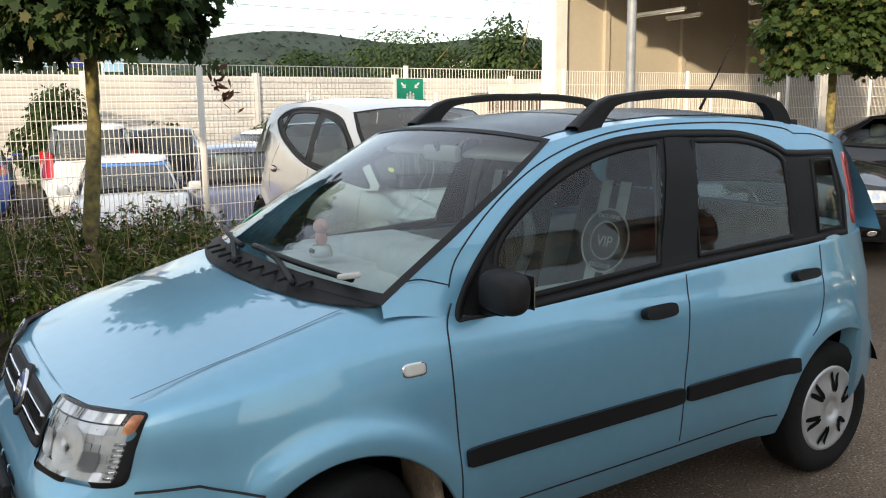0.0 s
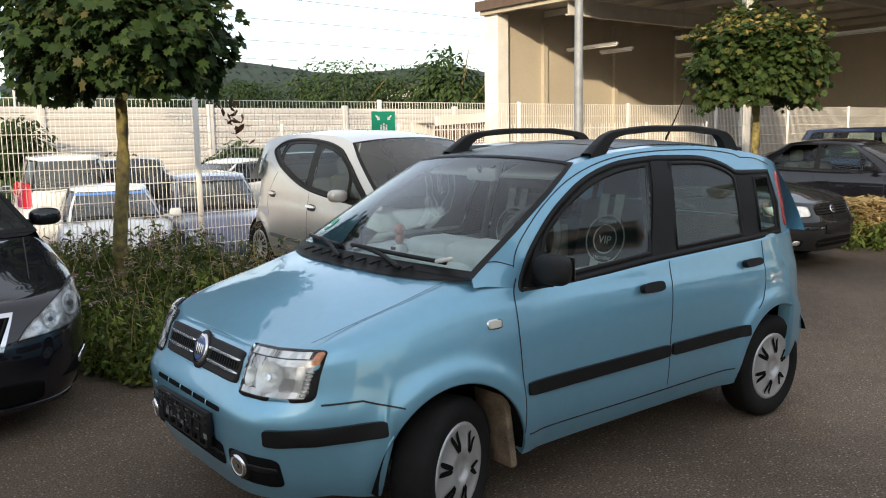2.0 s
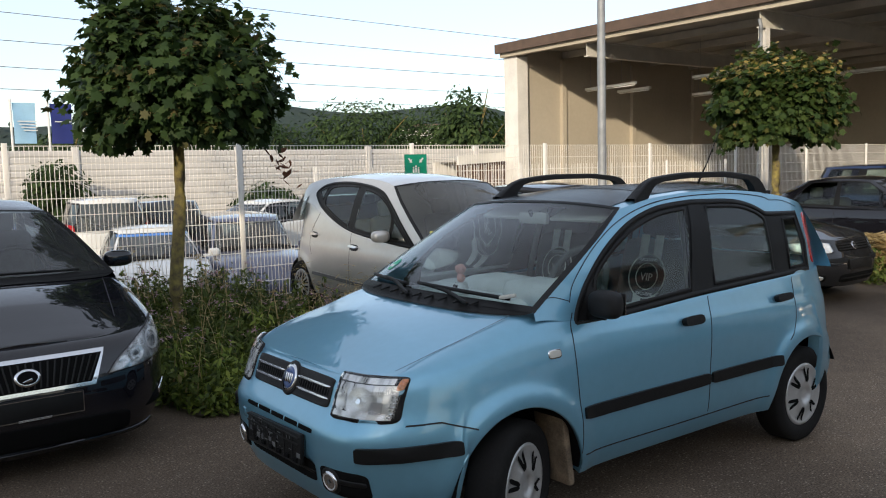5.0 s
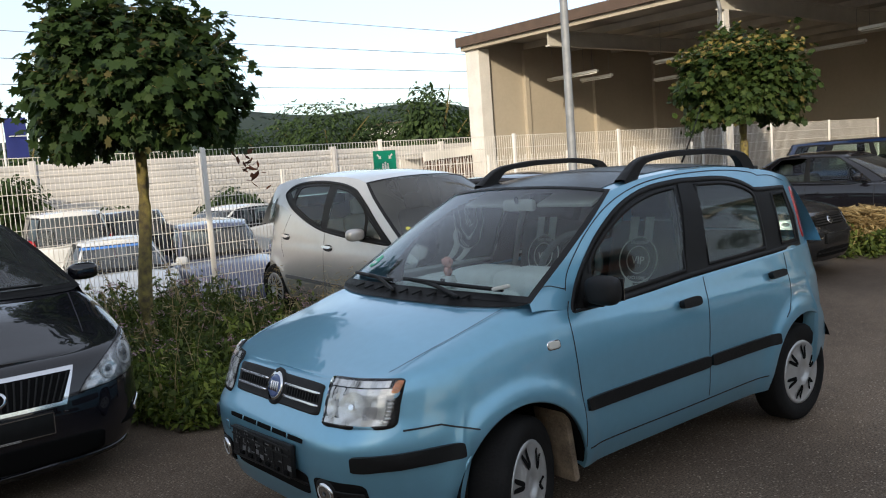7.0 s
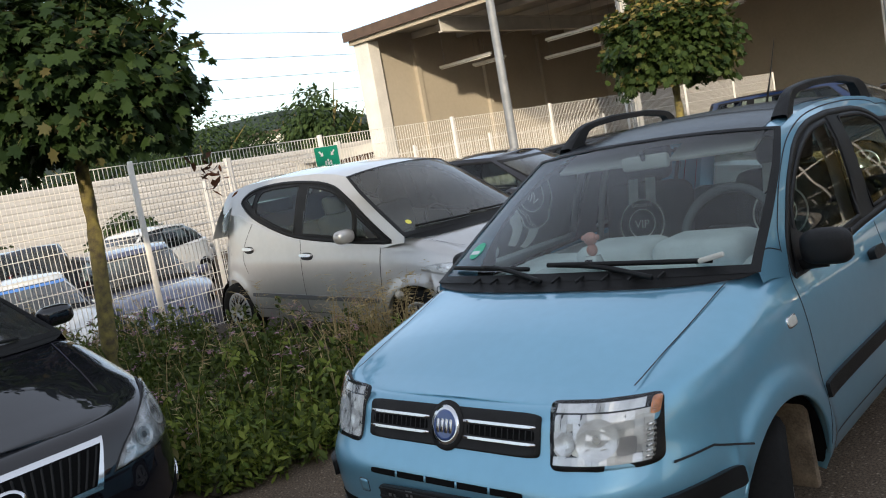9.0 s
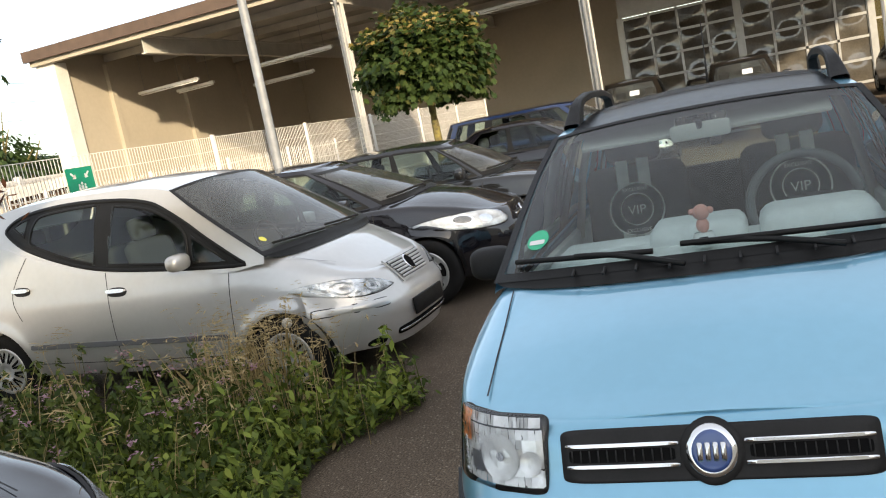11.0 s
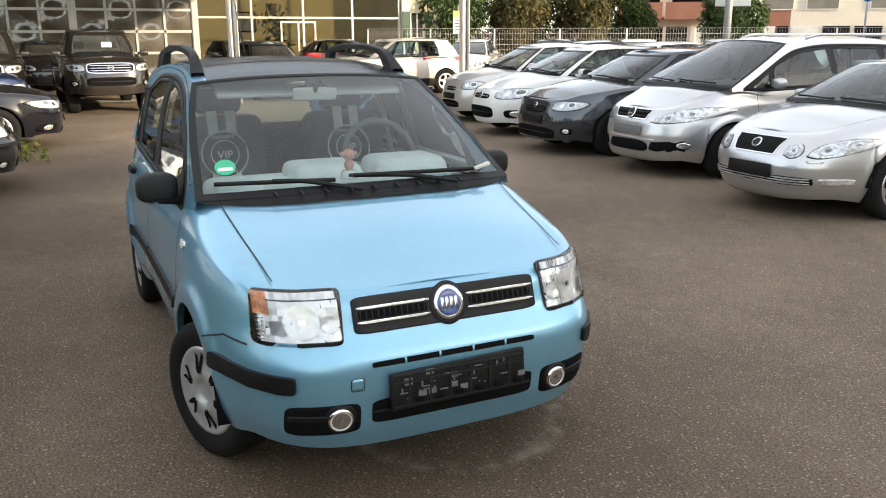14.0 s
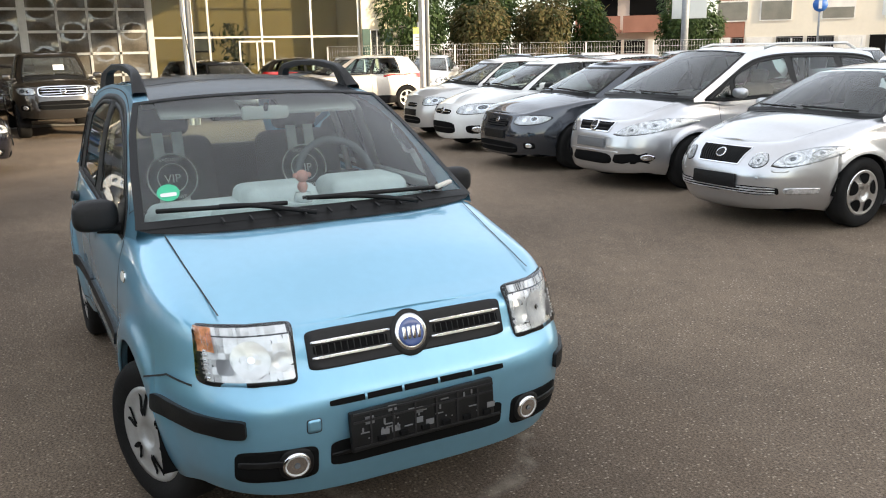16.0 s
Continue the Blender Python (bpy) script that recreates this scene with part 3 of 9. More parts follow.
    if wipers:
        for y0, y1 in ((0.60, 0.02), (-0.05, -0.58)) if wipers is True else wipers:
            pts = []
            for y in lin(y0, y1, 10):
                th = math.asin(min(1, abs(y) / s.gw(0)) ** (s.ng / 2))
                q = abs(y - y0) / abs(y1 - y0)
                pts.append(s.cabin(1 if y >= 0 else -1)(th, v0 + 0.03 + 0.05 * q * (1 - q) + 0.03 * q, 0.022))
            part("wiper", join(tube(pts, 0.012, 5), tube([pts[0], tuple(Vector(pts[0]) + Vector((0.02, -0.02, -0.012)))], 0.014, 6)), M_PLASTIC, c)
    # wheels, wells, floor
    ty = (track or s.W(0.4) - 0.012) - wheel[0] / 2
    for xa in s.ax:
        for sg in (1, -1):
            add_wheel(c, xa, sg * ty, s.R, wheel[0], wheel[1], wheel[2], steer if xa > 0 else 0.0, rimm)
            end = math.pi - (0.45 if xa < 0 else 0.0)
            g = lathe([(s.Ra + 0.004, -0.36), (s.Ra + 0.004, 0.0)], 20, "y", 0, end)
            cap = [(0, -0.36, 0)] + [((s.Ra + 0.004) * math.cos(t), -0.36, (s.Ra + 0.004) * math.sin(t)) for t in lin(0, end, 20)]
            g = join(g, (cap, [[0, i, i + 1] for i in range(1, 21)]))
            if sg < 0:
                g = mirror_y(g)
            part("wheel_well", moved(g, pose(xa, sg * (s.yside(xa, s.R + s.Ra) - 0.03), s.R)), M_DARK, c)
    x0, x1 = s.Xr(0.4) + 0.3, s.Xf(0.4) - 0.45
    yw = s.W(0.4) - 0.40
    part("underbody", join(box(x0, x1, -yw, yw, s.sill - 0.03, s.sill + 0.12), box(s.ax[1] + s.Ra + 0.02, s.ax[0] - s.Ra - 0.02, -yw - 0.33, yw + 0.33, s.sill - 0.01, s.sill + 0.1)), M_DARK, c, smooth=False)
    S, F, B = (s.side(1), s.side(-1)), s.front(1), s.front(-1)
    # seams between doors
    for sg in (0, 1):
        for x in doors:
            zb = max(s.zlow(x) + 0.01, s.sill + 0.06)
            part("door_seam", sheet(S[sg], lin(x - 0.0035, x + 0.0035, 1), lin(zb, s.zt(x) - s.rad * 0.6, 14), 0.0012), M_SEAM, c)
        for x in handles:
            h = part("door_handle", join(rounded(S[sg], x - 0.085, x + 0.085, handle_z - 0.022, handle_z + 0.022, 0.028, 0.024, 3.0)), handle_m or paintm, c, sharp=40)
        if moulding:
            for a, b in moulding[2:]:
                part("side_moulding", rounded(S[sg], a, b, moulding[0], moulding[1], 0.012, 0.014, 9.0, 14, 60), M_PLASTIC, c, sharp=40)
        # door mirror
        my = s.gw(0) + 0.045
        g = join(box(mirror[0] - 0.05, mirror[0] + 0.06, my, my + mirror_w, mirror[1], mirror[1] + 0.135, 0.045, 3), box(mirror[0] - 0.02, mirror[0] + 0.05, my - 0.09, my + 0.03, mirror[1] + 0.005, mirror[1] + 0.045, 0.012))
        dm = part("door_mirror", g if sg == 0 else mirror_y(g), mirror_m or paintm, c, sharp=50)
        g = box(mirror[0] - 0.054, mirror[0] - 0.050, my + 0.02, my + mirror_w - 0.02, mirror[1] + 0.02, mirror[1] + 0.115)
        part("mirror_glass", g if sg == 0 else mirror_y(g), M_CHROME, dm, smooth=False)
        # lamps
        if lamps:
            y0, y1, z0, z1, nn = lamps[:5]
            sk = lamps[5] if len(lamps) > 5 else 0.0
            f = F if sg == 0 else (lambda y, z, lift=0.0: (lambda p: (p[0], -p[1], p[2]))(F(y, z, lift)))
            hl = part("headlight", rounded(f, y0, y1, z0, z1, 0.004, 0.02, nn, 6, 40, sk), M_LENS, c, sharp=40)
            part("reflector", rounded(f, y0 + 0.005, y1 - 0.005, z0 + 0.005, z1 - 0.005, -0.002, 0.0, nn, 6, 40, sk), M_LAMP, hl)
            yc, zc = y0 + 0.5 * (y1 - y0), (z0 + z1) / 2
            part("bulb_ring", rounded(f, yc - 0.055, yc + 0.035, zc - 0.045, zc + 0.045, 0.001, 0.0, 2.0, 3, 24), M_CHROME, hl)
            if amber:
                part("indicator", rounded(f, y1 - 0.09, y1 - 0.03, zc, z1 - 0.02, 0.0012, 0.0, 3.0, 3, 20), M_AMBER, hl)
        if tails:
            y0, y1, z0, z1 = tails
            f = B if sg == 0 else (lambda y, z, lift=0.0: (lambda p: (p[0], -p[1], p[2]))(B(y, z, lift)))
            part("tail_light", rounded(f, y0, y1, z0, z1, 0.004, 0.02, 4.0), M_RED, c, sharp=40)
    for g in grille or ():
        nm, y0, y1, z0, z1, material, nn, lift = g
        part(nm, rounded(F, y0, y1, z0, z1, lift, 0.02, nn, 8, 48), material, c, sharp=40)
    if plate is not None:
        part("number_plate_holder", moved(box(-0.012, 0.012, -0.26, 0.26, -0.058, 0.058, 0.006), pose(F(0, plate)[0] + 0.012, 0, plate, 0, 0, 0)), M_PLASTIC, c, sharp=40)
    if rear_plate is not None:
        part("number_plate", moved(box(-0.01, 0.01, -0.26, 0.26, -0.055, 0.055, 0.004), pose(B(0, rear_plate)[0] - 0.01, 0, rear_plate)), M_WHITE, c, sharp=40)
    if seats:
        xi = s.gx + 0.15
        for sg in (1, -1):
            seat = join(box(xi - 0.75, xi - 0.50, sg * 0.36 - 0.23, sg * 0.36 + 0.23, 0.45, s.zt(0) + 0.12, 0.07, 3), box(xi - 0.7, xi - 0.56, sg * 0.36 - 0.12, sg * 0.36 + 0.12, s.zt(0) + 0.14, s.zt(0) + 0.32, 0.05, 3), box(xi - 0.7, xi + 0.05, sg * 0.36 - 0.25, sg * 0.36 + 0.25, 0.3, 0.5, 0.06, 3))
            part("front_seat", seat, M_SEAT, c, sharp=50)
        xb = max(xi - 1.6, s.Xr(0.8) + 0.18, s.tl(0.3) + 0.1)
        part("rear_bench", join(box(xb, xb + 0.25, -0.6, 0.6, 0.4, s.zt(0) + 0.05, 0.07, 3), box(xb + 0.1, xb + 0.6, -0.6, 0.6, 0.3, 0.5, 0.06, 3)), M_SEAT, c, sharp=50)
        sw = [(xi + 0.18 - 0.06 * math.sin(a), 0.36 + 0.18 * math.cos(a), s.zt(0.3) + 0.02 + 0.17 * math.sin(a)) for a in lin(0, 2 * math.pi, 24)]
        part("steering_wheel", join(tube(sw, 0.016, 6), box(xi + 0.15, xi + 0.4, 0.31, 0.41, s.zt(0.3) - 0.06, s.zt(0.3) + 0.05, 0.03)), M_PLASTIC, c, sharp=50)
        part("dashboard", box(xi + 0.3, s.ws(0) - 0.1, -s.gw(0) + 0.1, s.gw(0) - 0.1, 0.5, s.zt(0.4) - 0.01, 0.06, 3), M_SEATGREY if glassm is M_GLASS else M_SEAT, c, sharp=50)
    return c


def wrapped(s):
    """The body's side running on round its front corner: c as in tub()."""
    return lambda k, z, lift=0.0: s.lifted(lambda a, b: s.tub(a, b), k, z, lift)


def flipped(surf):
    return lambda u, v, lift=0.0: (lambda p: (p[0], -p[1], p[2]))(surf(u, v, lift))


def disc(c, name, s, y, z, r, material, lift, label="", n=2.0, thick=0.01, parent=None, aspect=1.0):
    return part(name, rounded(s.front(1), y - r * aspect, y + r * aspect, z - r, z + r, lift, thick, n, 3, 28), material, parent or c, label, sharp=40)


def generic(L=4.2, W=0.86, H=1.45, wb=2.55, of=0.85, hood=0.86, belt=0.93, cowl=None, style="hatch", R=0.31, rake=0.75):
    """A shape from a few lengths; for ordinary hatchbacks, people carriers and saloons."""
    xa = wb / 2
    xf = xa + of
    xr = xf - L
    cowl = cowl if cowl is not None else xa - 0.10
    rf = cowl - rake
    zb = belt
    if style == "sedan":
        tb, rr, ze = xr + 0.62, xr + 1.30, H - 0.06
    elif style == "van":
        tb, rr, ze = xr + 0.06, xr + 0.26, H - 0.05
    else:
        tb, rr, ze = xr + 0.14, xr + 0.52, H - 0.07
    front = [(0.15, xf - 0.08), (0.25, xf - 0.02), (0.45, xf), (0.55, xf - 0.01), (0.68, xf - 0.07), (hood, xf - 0.16)]
    rear = [(0.15, xr + 0.1), (0.3, xr + 0.01), (0.5, xr), (0.62, xr + 0.03), (zb, xr + 0.06)]
    width = [(0.15, W - 0.06), (0.3, W - 0.02), (0.55, W), (0.75, W - 0.01), (zb, W - 0.05), (zb + 0.1, W - 0.08)]
    top = [(xr, zb + (0.0 if style == "sedan" else 0.04)), (-0.5, zb + 0.01), (cowl - 0.3, zb - 0.01), (cowl, zb - 0.03), (xf - 0.35, hood - 0.04), (xf - 0.1, hood - 0.13)]
    crown = [(xr, 0.03), (cowl - 0.6, 0.04), (cowl, 0.09), (xf - 0.4, 0.07), (xf - 0.05, 0.005)]
    ws = [(0, cowl), (0.5, (cowl + rf) / 2 + 0.03), (1, rf)]
    tail = [(0, tb), (0.5, (tb + rr) / 2 - 0.04), (1, rr)]
    gw = [(0, W - 0.09), (0.5, W - 0.16), (1, W - 0.27)]
    edge = [(rr, ze), (rr + 0.6, H - 0.03), (rf - 0.4, H - 0.03), (rf, H - 0.07)]
    return Shape(front, rear, width, top, crown, ws, tail, gw, edge, (xa, -xa), R, R + 0.035, gx=(rf + rr) / 2)


# ---- ground ----
YARD = -0.62


def gz(x, y):
    """Height of the ground: the lot is level but for a rise towards the fence; past the fence a yard lies lower."""
    k = min(1.0, max(0.0, (-7.0 - y) / 0.7)) * min(1.0, max(0.0, (x + 15.5) / 1.5))
    rise = 0.045 * min(3.2, max(0.0, -2.9 - y)) * min(1.0, max(0.0, (x + 2.4) / 3.0))
    return (YARD + 0.24 * min(1.0, max(0.0, (-11.5 - y) / 2.0))) * k + rise * (1 - k)


def seated(geo):
    """Plants set on the rising ground."""
    return [(v[0], v[1], v[2] + gz(v[0], v[1])) for v in geo[0]], geo[1]


ys = [-3000, -900, -300, -120, -60, -30, -20, -14, -13.5, -11.5, -10, -8.5, -7.7, -7.5, -7.3, -7.15, -7.0, -6.5, -6.1, -4, -2.9, 0, 4, 10, 20, 50, 120, 300, 900, 3000]
xs = [-3000, -900, -300, -120, -60, -36, -24, -16, -15.5, -15.1, -14.6, -14, -12, -8, -4, -2.4, 0, 0.6, 4, 8, 16, 30, 60, 300, 3000]
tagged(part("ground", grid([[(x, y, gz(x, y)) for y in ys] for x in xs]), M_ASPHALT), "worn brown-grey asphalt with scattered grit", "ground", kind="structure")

# ---- the blue car ----
def spline(points, n=8):
    """A smooth line through a few corner points (Catmull-Rom)."""
    P = [Vector(p) for p in points]
    out = []
    for i in range(len(P) - 1):
        a, b, c, d = P[max(0, i - 1)], P[i], P[i + 1], P[min(len(P) - 1, i + 2)]
        for k in range(n):
            t = k / n
            out.append(0.5 * (2 * b + (c - a) * t + (2 * a - 5 * b + 4 * c - d) * t * t + (3 * b - a - 3 * c + d) * t ** 3))
    return out + [P[-1]]


def inside(poly, x, z):
    hit = False
    for (x0, z0), (x1, z1) in zip(poly, poly[1:] + poly[:1]):
        if (z0 > z) != (z1 > z) and x < x0 + (z - z0) * (x1 - x0) / (z1 - z0):
            hit = not hit
    return hit


def ribbon(surf, line, width, lift, closed=False, inner=None):
    """A flat strip of that width along a line of a surface surf(u, v, lift)."""
    rows, n = [], len(line)
    for i in range(n):
        a, b = (line[(i - 1) % n], line[(i + 1) % n]) if closed else (line[max(0, i - 1)], line[min(n - 1, i + 1)])
        dx, dz = b[0] - a[0], b[1] - a[1]
        q = math.hypot(dx, dz) or 1.0
        nx, nz = -dz / q * width / 2, dx / q * width / 2
        u, v = line[i][0], line[i][1]
        low = 0.0 if inner is None else inner
        rows.append([surf(u - nx, v - nz, low), surf(u - nx, v - nz, lift), surf(u, v, lift * 1.15), surf(u + nx, v + nz, lift), surf(u + nx, v + nz, low)])
    return grid(rows, closed)


class Carbody(Shape):
    """A car body with rolled wings, stepped wheel arches, and a cabin with arched side windows and raked screens."""

    def cabin_lines(s, front, post, middle, edge, tumble, tail, roll_in=((-3.0, 0.035), (3.0, 0.035)), roll_down=((-3.0, 0.02), (3.0, 0.02)), crease=0.006, crease_z=0.905, step=0.075):
        """post, middle: the windscreen's edge and centre line, as (x, z) at its foot and its head; tail: x of the roof's end, then x, z and half width of the rear screen's foot."""
        s.Xf = curve(front, 0.012)
        s.post, s.middle, s.tail = post, middle, tail
        s.rh, s.rv, s.tum, s.zr = curve(roll_in, 0.05), curve(roll_down, 0.05), curve(tumble, 0.02), curve(edge, 0.03)
        s.crease, s.crease_z, s.step = crease, crease_z, step
        return s

    def yside(s, x, z):
        L, n = (s.Xf(z) - s.xm, s.nf) if x > s.xm else (s.xm - s.Xr(z), s.nr)
        q = min(1.0, abs(x - s.xm) / L)
        y = s.W(z) * (1 - q ** n) ** (1 / n)
        for xa in s.ax:
            d = math.hypot(x - xa, z - s.R) - s.Ra
            y += s.flare / (1 + math.exp(min(60.0, (d - s.step) / 0.016))) + 0.010 * math.exp(-(max(d, 0.0) / 0.20) ** 2)
        y -= s.crease / (1 + math.exp(max(-60.0, min(60.0, -(z - s.crease_z - 0.03 * x) / 0.010))))
        return y

    def column(s, c, rows):
        x0 = s.tub(c, 0.6)[0]
        zb = s.zlow(c) if s.xrc <= c <= s.xfc else s.sill
        zt = s.zt(s.tub(c, s.zt(x0))[0])
        end = min(1.0, (c - s.xfc) / 0.5) if c > s.xfc else -min(1.0, (s.xrc - c) / 0.5) if c < s.xrc else 0.0
        rv, rh = s.rv(x0), s.rh(x0)
        if end > 0:
            zb += s.lip * (1 - (c - s.xfc) ** 2) * min(1, end * 2)
        p = s.tub(c, zb)
        pts = [(p[0] * 0.985, p[1] * 0.93, zb + 0.01)]
        for i in range(rows + 1):
            pts.append(s.tub(c, zb + (zt - rv - zb) * (i / rows)))
        for i in range(1, 9):
            a = math.pi / 2 * i / 8
            p = s.tub(c, zt - rv + rv * math.sin(a))
            d = rh * (1 - math.cos(a))
            pts.append((p[0] - d * 0.6 * end, max(0.0, p[1] - d * (1 - 0.5 * abs(end))), p[2]))
        return pts

    def zcap(s, x, y):
        zt = s.zt(x)
        ye = max(0.05, s.yside(x, zt) - s.rh(x))
        return zt + s.cr(x) * (1 - min(1, abs(y) / ye) ** 2.2)

    def ycab(s, x, z):
        q = max(0.0, (s.tail[0] + 0.56 - x) / (s.tail[0] + 0.56 - s.tail[1] + 0.03))
        return s.tum(z) * (1 - min(0.98, q) ** 4.5) ** (1 / 4.5) if s.tail[0] - s.tail[1] < 0.3 else s.tum(z)

    def upper(s, sign):
        """The upright side of the cabin as a surface over x and z."""
        return lambda x, z, lift=0.0: s.lifted(lambda a, b: (a, sign * s.ycab(a, b), b), x, z, lift)

    def ztop(s, x):
        (x0, z0), (x1, z1) = s.post
        z = s.zr(x)
        if x > x1 - 0.2:
            z = min(z, z0 + (z1 - z0) * (x0 - x) / (x0 - x1))
        if x < s.tail[0]:
            z = s.tail[2] + (s.zr(s.tail[0]) - s.tail[2]) * (x - s.tail[1]) / (s.tail[0] - s.tail[1])
        return z

    def screen(s, u, t, lift=0.0):
        """The windscreen: u across from -1 to 1, t up from 0 to 1."""
        (x0, z0), (x1, z1) = s.post
        (a0, b0), (a1, b1) = s.middle

        def f(a, b):
            ex, ez = x0 + (x1 - x0) * b, z0 + (z1 - z0) * b
            cx, cz = a0 + (a1 - a0) * b + 0.03 * math.sin(math.pi * b), b0 + (b1 - b0) * b + 0.015 * math.sin(math.pi * b)
            w = 1 - abs(a) ** 2.4
            return ex + (cx - ex) * w, a * s.ycab(ex, ez), ez + (cz - ez) * w
        p = Vector(f(u, t))
        if lift:
            e = 0.004
            n = (Vector(f(u + e, t)) - p).cross(Vector(f(u, t + e)) - p).normalized()
            p += n * (lift if n.z > 0 else -lift)
        return tuple(p)

    def roof(s, u, q, lift=0.0):
        x0 = s.screen(u, 1.0)[0]
        x = x0 + (s.tail[0] - x0) * q
        return x, u * s.ycab(x, s.zr(x)), s.zr(x) + s.rc * (1 - abs(u) ** 2.2) + lift

    def gate(s, u, t):
        a, b = Vector(s.roof(u, 1.0)), Vector((s.tail[1] - 0.02 * (1 - u * u), u * s.tail[3], s.tail[2]))
        return tuple(b.lerp(a, t) + Vector((-0.03 * math.sin(math.pi * t), 0, 0.0)))


def upper_body(c, s, paintm, dlo, panes, cells=(220, 44), foot=-1.5, glassm=None, sidem=None, trim=None, cowl_x=None, rear_side=0.84, cowl_w=0.655, border=0.965):
    """Cabin sides with their windows, windscreen, cowl and rear screen; dlo: outline of the window area over x and z, panes: outlines inside it."""
    glassm, sidem, trim = glassm or M_GLASS, sidem or M_SIDE, trim or M_PLASTIC
    xs = lin(foot, s.post[0][0] + 0.004, cells[0])
    for sg in (1, -1):
        surf = s.upper(sg)
        sets = {"paint": [], "trim": [], **{k: [] for k in range(len(panes))}}
        for a, b in zip(xs, xs[1:]):
            za, zb = s.zt(a) - 0.03, s.zt(b) - 0.03
            ta, tb = max(s.ztop(a), za + 0.004), max(s.ztop(b), zb + 0.004)
            for i in range(cells[1]):
                v, w = i / cells[1], (i + 1) / cells[1]
                q = [(a, za + (ta - za) * v), (b, zb + (tb - zb) * v), (b, zb + (tb - zb) * w), (a, za + (ta - za) * w)]
                x, z = (a + b) / 2, sum(p[1] for p in q) / 4
                kind = "paint"
                if inside(dlo, x, z):
                    kind = next((k for k, pane in enumerate(panes) if inside(pane, x, z)), "trim")
                sets[kind].append(([surf(*p) for p in q], [[0, 1, 2, 3]]))
        part("cabin_frame", join(*sets["paint"]), paintm, c)
        part("window_surround", join(*sets["trim"]), trim, c, "matt black window surround and door pillar")
        part("surround_edge", ribbon(surf, dlo, 0.026, 0.004, True), trim, c)
        for k, pane in enumerate(panes):
            w = part("side_window", join(*sets[k]), sidem, c)
            part("window_seal", ribbon(surf, pane, 0.020, 0.005, True), trim, w)
    wsob = part("windscreen", grid([[s.screen(u, t) for t in lin(0, 1, 16)] for u in lin(-1, 1, 40)]), glassm, c)
    for sg in (1, -1):
        part("windscreen_border", grid([[s.screen(sg * u, t, 0.003) for t in lin(-0.01, 1.0, 20)] for u in lin(border, 1.010, 4)]), M_PLASTIC, wsob)
    part("windscreen_border", grid([[s.screen(u, t, 0.003) for t in lin(-0.01, 0.04, 4)] for u in lin(-1.0, 1.0, 40)]), M_PLASTIC, wsob)
    part("windscreen_border", grid([[s.screen(u, t, 0.003) for t in lin(0.975, 1.0, 3)] for u in lin(-1.0, 1.0, 40)]), M_PLASTIC, wsob)
    x0 = cowl_x or s.middle[0][0] + 0.07
    rows = []
    for u in lin(-1, 1, 40):
        p = Vector(s.screen(u, -0.005, 0.002))
        y, x = u * cowl_w, x0 - (s.middle[0][0] - s.post[0][0]) * abs(u) ** 2.2
        q = Vector((x, y, s.zcap(x, y) + 0.005))
        rows.append([tuple(p.lerp(q, t) - Vector((0, 0, 0.006 * math.sin(math.pi * t)))) for t in lin(0, 1, 5)])
    part("cowl_panel", grid(rows), M_PLASTIC, c, "matt black plastic cowl below the windscreen")
    g = s.gate
    part("rear_frame", join(grid([[g(u, t) for t in lin(-0.03, 0.12, 2)] for u in lin(-1, 1, 12)]), grid([[g(u, t) for t in lin(0.88, 1.0, 2)] for u in lin(-1, 1, 12)]), *[grid([[g(sg * u, t) for t in lin(0.12, 0.88, 6)] for u in lin(rear_side, 1.0, 2)]) for sg in (1, -1)]), paintm, c)
    part("rear_window", grid([[g(u, t) for t in lin(0.12, 0.88, 6)] for u in lin(-rear_side, rear_side, 10)]), sidem, c)


